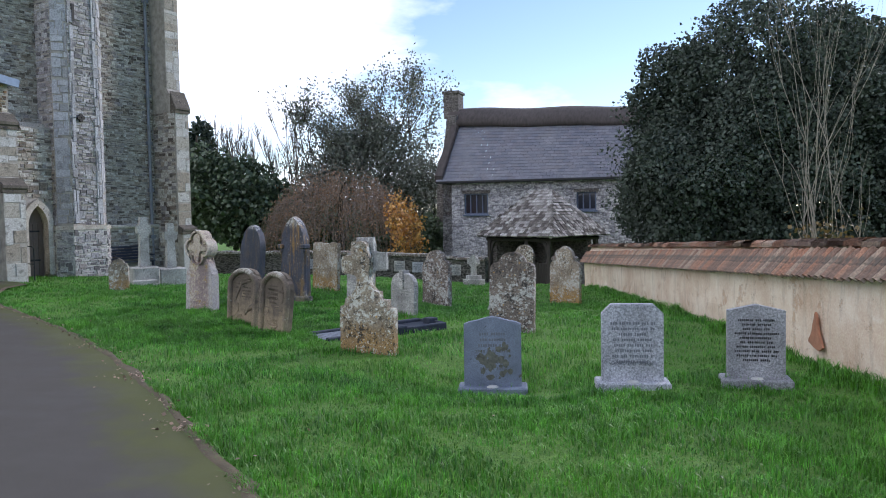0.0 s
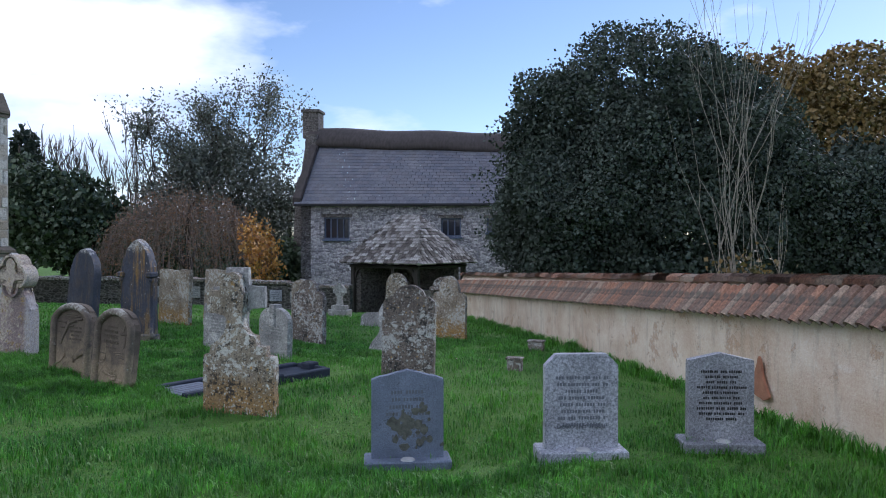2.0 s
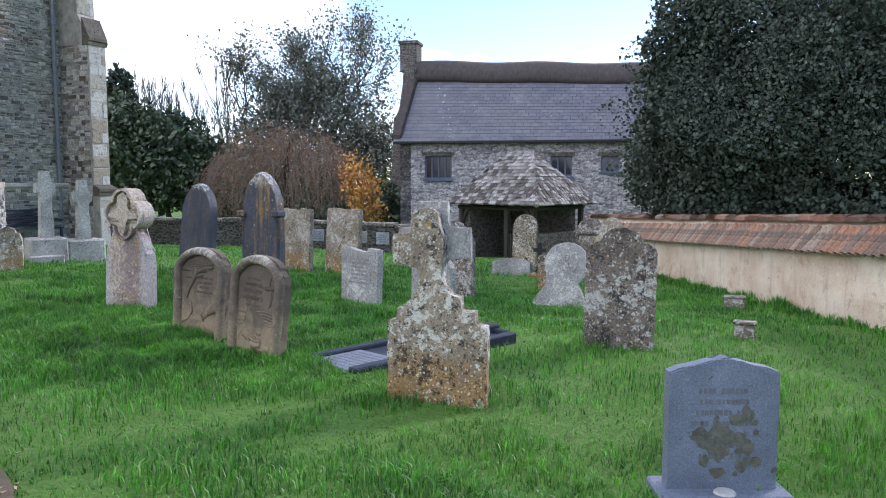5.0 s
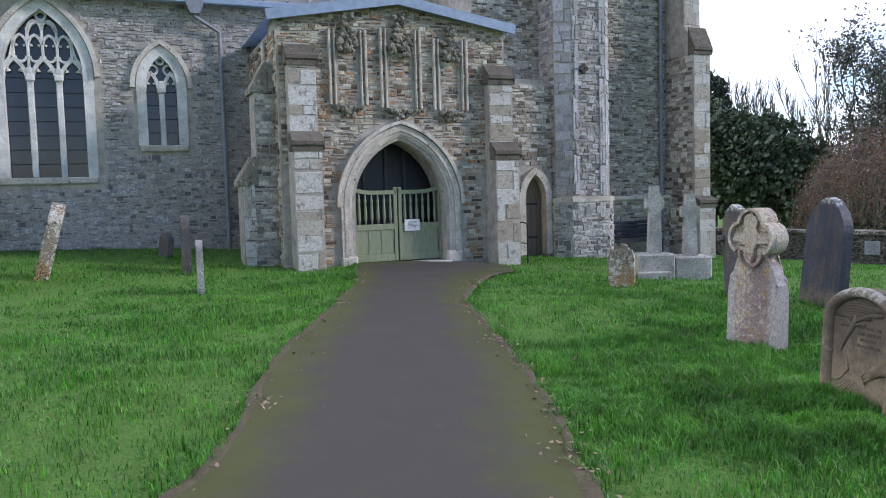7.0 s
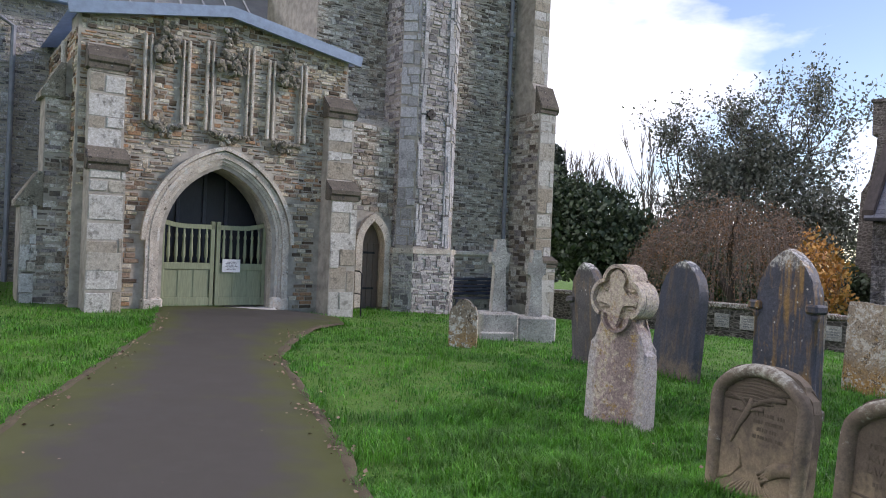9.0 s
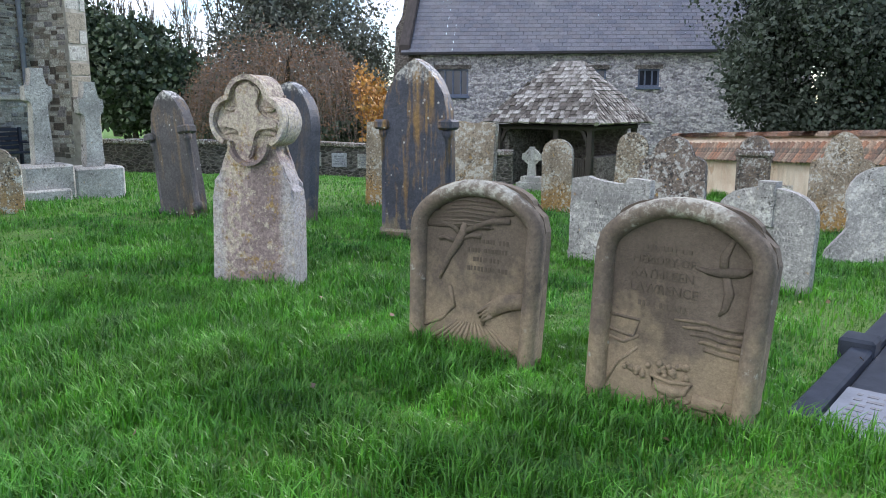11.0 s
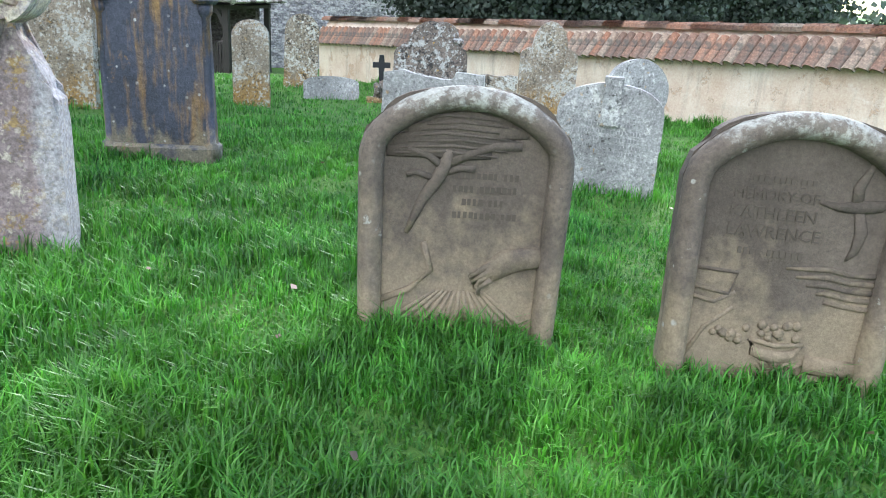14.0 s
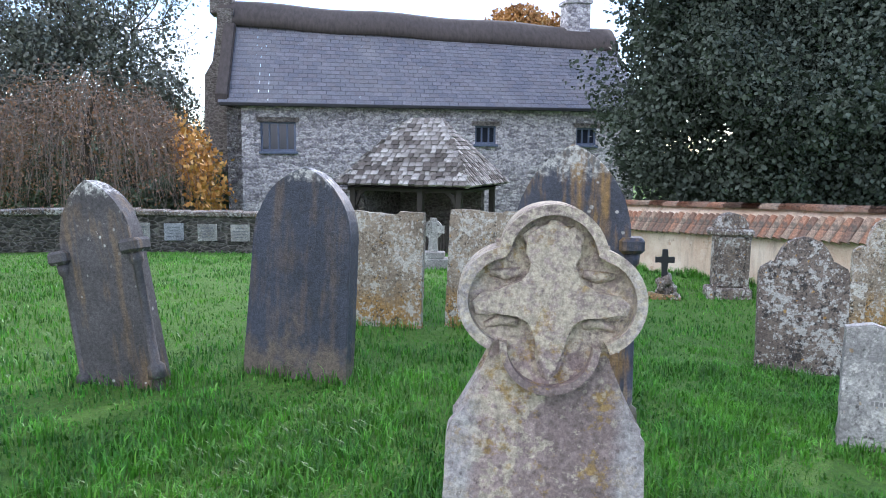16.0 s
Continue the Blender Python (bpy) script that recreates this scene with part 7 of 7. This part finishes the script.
for cx, cy, cz, ax, ay, az in ev:
    for k in range(int(11 * ax)):
        d = erng.normal(size=3)
        d /= np.linalg.norm(d)
        q = erng.uniform(0.45, 0.95)
        clumps.append((cx + d[0] * ax * 0.8, cy + d[1] * ay * 0.8, cz + d[2] * az * 0.86, q, q, q * 0.8))
tree(8.5, 25.4, ev + clumps, 300000, 0.085, M_EVERGREEN, "great dense dark evergreen oak behind the wall", 5, 0.45, 3.6, depth=2, hollow=0.62, jag=0.2)
tree(14.5, 24.5, [(0, 0, 2.4, 3.2, 3, 2.8), (2, 0, 3.2, 3, 3, 2.6)], 26000, 0.14, M_EVERGREEN, "dark evergreen undergrowth beyond the wall", 15, 0.2, 3, depth=2, hollow=0.7)
tree(19.5, 33, [(0, 0, 6.6, 4, 4, 3.6), (2.5, 0, 5, 3.4, 3, 3.4), (-2, 0, 8.8, 2.6, 2.6, 2.4), (1.5, -1, 9.4, 2.6, 2.4, 2)], 52000, 0.14, M_YELLOW, "tall autumn tree with yellow-brown leaves", 6, 0.3, 3.8)
tree(-8.3, 50, [], 0, 0.105, M_GREYLEAF, "airy grey-green tree with thinning leaves and dark limbs", 7, 0.18, 5.6, depth=4, aspect=1.6, thin=0.02, lift=0.4, spread=0.75, tip_leaves=6, leaders=6)
tree(-7.6, 47.5, [(0, 0, 4.4, 3.0, 2, 3.2), (2.8, 0, 5.0, 2.0, 2, 3.2), (-2.6, 0, 4.2, 2.0, 2, 2.8), (1.4, 0, 7.4, 1.5, 1.4, 1.9), (-1.2, 0, 7.0, 1.3, 1.2, 1.6)], 20000, 0.12, M_GREYLEAF, "dense grey-green thicket under the airy tree", 18, 0.1, 2.5, depth=3, hollow=0.2, jag=0.4, aspect=1.6)
tree(-3.8, 49, [(0, 0, 4.2, 1.8, 2, 2.8)], 4500, 0.11, M_GREYLEAF, "slender half-bare tree behind the house end", 17, 0.1, 3.8, depth=4, hollow=0.1)
tree(-14.6, 45, [(0, 0, 3.6, 2.8, 2.6, 2.6), (-2, 0, 4.4, 2.4, 2, 2.4), (2.2, -0.4, 2.6, 2, 2, 2.2)], 15000, 0.2, M_SHRUB, "dense dark green shrubbery beyond the tower", 8, 0.2, 3, hollow=0.6, category="shrub", name="shrub")
tree(-19.5, 52, [(0, 0, 4.2, 1.6, 1.6, 3.8), (0, 0, 7.6, 0.8, 0.8, 1.6)], 6000, 0.24, M_EVERGREEN, "dark conifer rising behind the tower", 9, 0.25, 5, depth=1, hollow=0.5)
tree(-20.5, 62, [(0, 0, 8, 3, 3, 3)], 0, 0.2, M_GREYLEAF, "bare winter tree with fine upright twigs", 10, 0.16, 4.9, M_WINTER, depth=4, thin=0.03, lift=0.9, spread=0.42, leaders=3)
tree(-16.8, 64, [(0, 0, 8, 3, 3, 3)], 0, 0.2, M_GREYLEAF, "bare winter tree with fine upright twigs", 12, 0.16, 4.9, M_WINTER, depth=4, thin=0.03, lift=0.9, spread=0.42, leaders=3)
tree(-14.6, 52, [(0, 0, 3.0, 2.6, 2, 2.0), (3, 0, 2.4, 2.4, 2, 2)], 7000, 0.22, M_YELLOW, "yellowing shrub beyond the churchyard", 13, 0.1, 2, category="shrub", name="shrub")
for k, (x, y, s) in enumerate(((-3.6, 42.5, 1.5), (-6.5, 43, 1.7), (-9.8, 44, 1.9), (-4.6, 36.4, 1.0))):
    tree(x, y, [(0, 0, s, s * 1.1, s, s), (s * 0.7, 0, s * 0.8, s * 0.8, s * 0.7, s * 0.8)], 5000, 0.16, M_SHRUB, "dark green bush behind the low wall", 30 + k, 0.08, s, depth=1, hollow=0.6, category="shrub", name="bush")
tree(20.6, 60, [(0, 0, 11.8, 2.4, 2.4, 2.0), (2.4, 0, 11.0, 2.0, 2, 2.2), (-2.0, 0, 11.0, 1.8, 2, 1.6)], 12000, 0.2, M_TOPLEAF, "orange-brown treetop behind the house", 41, 0.25, 4.4, depth=2)

# Weeping tree with hanging twigs and the last rust and orange leaves.
wx, wy = -6.9, 35.6
t = thing("weeping_tree", Matrix.Translation((wx, wy, ground_z(wx, wy))), "weeping tree with hanging bare twigs and rust-coloured leaves", "tree")
bm = bmesh.new()
grow(bm, rs, (0, 0, -0.2), (0, 0, 1), 2.9, 0.2, 1, 1.0, 5)
part("trunk", bm, M_BARK, t)
bm = bmesh.new()
leaf_at, orange_at = [], []
for k in range(950):
    a, r = rs.uniform(0, math.tau), 3.5 * math.sqrt(rs.uniform(0, 1))
    top = Vector((r * math.cos(a), r * math.sin(a), 4.6 - 0.16 * r * r + rs.uniform(-0.8, 0.4) + 0.3 * math.sin(a * 5 + r * 2)))
    drop = rs.uniform(0.8, 2.6) * (0.4 + r / 3.5 * 0.7)
    pts = [top + Vector((-0.35 * math.cos(a), -0.35 * math.sin(a), -0.12 + rs.uniform(0, 0.2))), top]
    for q in range(1, 5):
        pts.append(top + Vector((math.cos(a) * 0.1 * q + rs.normal() * 0.05, math.sin(a) * 0.1 * q + rs.normal() * 0.05, -drop * q / 4)))
    tube(bm, pts, [0.01, 0.009, 0.008, 0.006, 0.005, 0.004], 3)
    for p in pts[1:]:
        for _ in range(2):
            (orange_at if top.x > 2.4 and top.y < 1.2 and p.z < 3.6 else leaf_at).append(np.array(p) + rs.normal(size=3) * 0.14)
part("twig_curtain", bm, M_TWIG, t)
ob = new("leaves", quads_mesh("leaves", np.array(leaf_at), 0.055, M_RUST, rs, 0.6, 1.5))
ob.parent = t
ob = new("orange_leaves", quads_mesh("orange_leaves", np.array(orange_at * 3) + rs.normal(size=(3 * len(orange_at), 3)) * 0.1, 0.1, M_ORANGE, rs, 0.6, 1.5))
ob.parent = t
tagged(ob, "bright orange hanging leaves")

# Bare many-stemmed sapling just behind the wall.
SX, SY = 4.62, 11.6
t = thing("bare_sapling", Matrix.Translation((SX, SY, ground_z(SX, SY))), "bare pale many-stemmed sapling behind the wall", "tree")
bm = bmesh.new()
for k in range(8):
    a = math.tau * k / 8 + rs.uniform(-0.2, 0.2)
    out = rs.uniform(0.02, 0.14)
    grow(bm, rs, (0.16 * math.cos(a), 0.16 * math.sin(a), -0.1), (out * math.cos(a), out * math.sin(a), 1), rs.uniform(1.9, 3.7), rs.uniform(0.007, 0.013), 2 if k % 3 == 0 else 1, 0.3, 4, 0.9, thin=0.003)
part("stems", bm, M_PALEBARK, t)
pts = rs.normal(size=(260, 3)) * np.array([0.22, 0.22, 0.2]) + np.array([0, 0, 1.35])
ob = new("leaves", quads_mesh("leaves", pts, 0.06, M_YELLOW, rs))
ob.parent = t
# A belt of woodland that closes the distance.
pts = []
for k in range(170):
    a = math.tau * k / 170
    r = 95 + rs.uniform(-8, 12)
    h = rs.uniform(1.5, 5)
    c = np.array([r * math.cos(a), r * math.sin(a) + 10, -2 + h * 0.4])
    pts.append(c + rs.normal(size=(220, 3)) * np.array([2.4, 2.4, h * 0.45]))
woods = new("far_woods", quads_mesh("far_woods", np.concatenate(pts), 0.9, M_SHRUB, rs))
tagged(woods, "distant belt of dark woodland", "woodland", kind="stuff")

# ---- grass, leaves and litter ----
def on_path(x, y, m=0.05):
    l = np.interp(y, *EDGE_L)
    r = np.interp(y, *EDGE_R)
    return (x > l + m) & (x < r - m) & (y < 18.5)


def ground_array(x, y):
    y0 = np.interp(x, (-6, -3, -1), (17, 15.5, 12.8))
    a = -0.05 * np.maximum(0, np.minimum(y, 38) - y0) - 0.03 * np.maximum(0, np.minimum(y, 38) - 25)
    b = 0.06 * np.minimum(np.maximum(0, -14 - x), 9) * np.interp(y, (15, 20), (1, 0.3))
    s = np.clip((x + 8) / 4, 0, 1)
    e = np.clip((x - 2.95) / 0.7, 0, 1)
    return a + b - 0.0227 * np.clip(x, -26, 12) + 0.02 * np.maximum(0, 12 - np.maximum(y, -6)) * s * s * (3 - 2 * s) - 0.21 * np.exp(-((x + 0.1) / 1.3) ** 2 - ((y - 8.6) / 1.1) ** 2) * (1 - e * e * (3 - 2 * e))


LEDGER = (lg.matrix_world.translation.x, lg.matrix_world.translation.y, math.cos(radians(LEDGER_TURN)), math.sin(radians(LEDGER_TURN)))


def grass(name, x, y, height, width, seed):
    """Single bent blades, three triangles each."""
    r = np.random.RandomState(seed)
    lu, lv = (x - LEDGER[0]) * LEDGER[2] + (y - LEDGER[1]) * LEDGER[3], -(x - LEDGER[0]) * LEDGER[3] + (y - LEDGER[1]) * LEDGER[2]
    keep = ~on_path(x, y) & (x < 3.62 - 0.03 * (y - 9)) & ~((np.abs(lu) < 0.37) & (np.abs(lv) < 1.06))
    x, y = x[keep], y[keep]
    n = len(x)
    tuft = 0.6 + 0.55 * (np.sin(x * 3.1 + np.sin(y * 2.3) * 2) * np.sin(y * 2.7 + np.cos(x * 1.9) * 2)) + 0.34 * np.sin(x * 15.1 + 2.1 * np.sin(y * 6.3)) * np.sin(y * 13.3 + 1.7 * np.cos(x * 5.7)) + r.uniform(-0.15, 0.5, n)
    h = height * np.clip(tuft, 0.3, 1.7)
    a = r.uniform(0, math.tau, n)
    lean = r.uniform(0.15, 0.9, n)
    w = width * r.uniform(0.6, 1.3, n)
    z = ground_array(x, y) + 0.0
    dx, dy = np.cos(a), np.sin(a)
    base = np.stack([x, y, z - 0.01], 1)
    side = np.stack([-dy * w, dx * w, 0 * w], 1)
    mid = base + np.stack([dx * h * lean * 0.3, dy * h * lean * 0.3, h * 0.62], 1)
    tip = base + np.stack([dx * h * lean, dy * h * lean, h * (1.0 - 0.25 * lean)], 1)
    v = np.stack([base - side, base + side, mid + side * 0.75, mid - side * 0.75, tip], 1).reshape(-1, 3)
    k = np.arange(n)[:, None] * 5
    loops = np.concatenate([k + np.array([[0, 1, 2, 3]]), k + np.array([[3, 2, 4]])], 1).ravel()
    me = bpy.data.meshes.new(name)
    me.vertices.add(5 * n)
    me.vertices.foreach_set("co", v.ravel())
    me.loops.add(7 * n)
    me.loops.foreach_set("vertex_index", loops)
    me.polygons.add(2 * n)
    st = np.stack([np.arange(n) * 7, np.arange(n) * 7 + 4], 1).ravel()
    me.polygons.foreach_set("loop_start", st)
    me.update(calc_edges=True)
    me.materials.append(M_BLADE)
    return tagged(new(name, me), "short damp bright green churchyard grass", "grass", kind="stuff")


r = np.random.RandomState(1)


def scatter(n, x0, x1, y0, y1):
    """Even in the middle, thinning out over the last metre and a half of the patch."""
    x, y = r.uniform(x0, x1, n), r.uniform(y0, y1, n)
    d = np.minimum(np.minimum(x - x0, x1 - x), np.minimum(y - y0, y1 - y))
    keep = r.rand(n) < 0.08 + d / 1.5
    return x[keep], y[keep]


gx, gy = scatter(270000, -14, 4.4, 0.5, 18)
grass("grass_lawn", gx, gy, 0.075, 0.0042, 1)
gx, gy = scatter(105000, -14, 4.2, 13, 30)
grass("grass_far", gx, gy, 0.07, 0.007, 2)
gx, gy = scatter(60000, -24, -8, 5, 16)
grass("grass_bank", gx, gy, 0.07, 0.007, 3)
gx, gy = scatter(130000, -6.6, -1.6, 9.6, 13.6)
grass("grass_by_graves", gx, gy, 0.1, 0.0036, 4)
gx, gy = scatter(70000, -7, 1.8, 12.6, 16.4)
grass("grass_between_graves", gx, gy, 0.08, 0.005, 7)
gx, gy = scatter(90000, -3.5, 4.4, 2.6, 9.6)
grass("grass_by_headstones", gx, gy, 0.085, 0.0036, 6)
# Ragged tufts that hang over the path's edges.
ey = r.uniform(-1, 16.2, 15000)
er = r.rand(15000) < 0.5
ex = np.where(er, np.interp(ey, EDGE_R[0], EDGE_R[1]), np.interp(ey, EDGE_L[0], EDGE_L[1])) + np.where(er, 1, -1) * np.abs(r.normal(0.03, 0.07, 15000) + 0.05 * np.sin(ey * 3.1) * np.sin(ey * 7.7))
grass("grass_along_path", ex, ey, 0.1, 0.0045, 8)
# Rank weeds along the foot of the plastered wall.
ey = r.uniform(5, 24, 9000)
ex = 3.65 - 0.03 * (ey - 9) - 0.06 - np.abs(r.normal(0, 0.16, 9000)) * (0.5 + 0.5 * np.sin(ey * 1.7) ** 2)
grass("grass_by_wall", ex, ey, 0.15, 0.006, 9)
# Longer tufts round the feet of the stones.
fx, fy = [], []
for ob in [o for o in scene.objects if o.get("category") in ("gravestone", "cross", "monument", "grave", "plinth")]:
    c = ob.matrix_world.translation
    d = ob.matrix_world.to_3x3() @ Vector((1, 0, 0))
    q = r.uniform(-0.42, 0.42, 260)
    s = r.normal(0, 0.09, 260)
    fx.append(c.x + d.x * q - d.y * s), fy.append(c.y + d.y * q + d.x * s)
grass("grass_round_stones", np.concatenate(fx), np.concatenate(fy), 0.13, 0.0036, 5)

# Fallen leaves along the path's edges and on the grass.
ly = r.uniform(0, 16, 3200)
side = r.rand(3200) < 0.6
lx = np.where(side, np.interp(ly, *EDGE_R), np.interp(ly, *EDGE_L)) + np.where(side, 1, -1) * (r.normal(0, 0.12, 3200) - 0.05) + 0.0
patchy = r.rand(3200) < np.clip(0.15 + 0.9 * np.sin(ly * 1.9 + 3 * side) * np.sin(ly * 5.3 + side), 0.08, 1)
lx, ly = lx[patchy], ly[patchy]
ax, ay = scatter(110, -9, 3, 4, 15)
lx, ly = np.concatenate([lx, ax]), np.concatenate([ly, ay])
ob = new("fallen_leaves", quads_mesh("fallen_leaves", np.stack([lx, ly, ground_array(lx, ly) + 0.066], 1), 0.028, M_LITTER, r, tri=True))
tagged(ob, "fallen brown leaves along the path edges", "leaves", kind="stuff")

# ---- single stones of the porch front, round the doorway ----
prng = random.Random(33)
SHAPES = []
for w, h in ((0.13, 0.06), (0.18, 0.075), (0.25, 0.07), (0.16, 0.085)):
    bm = bmesh.new()
    f = [bm.verts.new(p) for p in ((-w / 2 + 0.014, -0.026, 0.01), (w / 2 - 0.012, -0.024, 0.012), (w / 2 - 0.016, -0.028, h - 0.012), (-w / 2 + 0.01, -0.023, h - 0.009))]
    g = [bm.verts.new(p) for p in ((-w / 2, 0.01, 0), (w / 2, 0.01, 0), (w / 2, 0.01, h), (-w / 2, 0.01, h))]
    bm.faces.new(f)
    for k in range(4):
        bm.faces.new((g[k], g[(k + 1) % 4], f[(k + 1) % 4], f[k]))
    SHAPES.append((w, h, mesh_of(bm, "stone", M_PORCH)))
z, made = GZ, 0
while z < 2.3 and made < 285:
    hrow = prng.choice((0.055, 0.065, 0.075, 0.09))
    x = -2.42
    while x < 2.4:
        w, h, me = prng.choice(SHAPES)
        if not porch_lower(x + w / 2, z + hrow / 2, w / 2, hrow / 2) and not (abs(x + w / 2) > 1.8 and abs(x + w / 2) < 2.5):
            ob = new("stone", me)
            ob.parent = porch_front
            ob.matrix_local = Matrix.Translation((x + w / 2, prng.uniform(-0.004, 0.008), z)) @ Matrix.Diagonal((1, 1, hrow / h, 1))
            made += 1
        x += w + 0.012
    z += hrow + 0.012
bm = bmesh.new()
stone_faces(bm, -2.42, 2.42, z, 2.34, 0, porch_skip, prng, 0.045, 0.09, 0.08, 0.24, (0.004, 0.025), 0.016)
tagged(part("stonework", bm, M_PORCH, porch_front), kind="stuff")
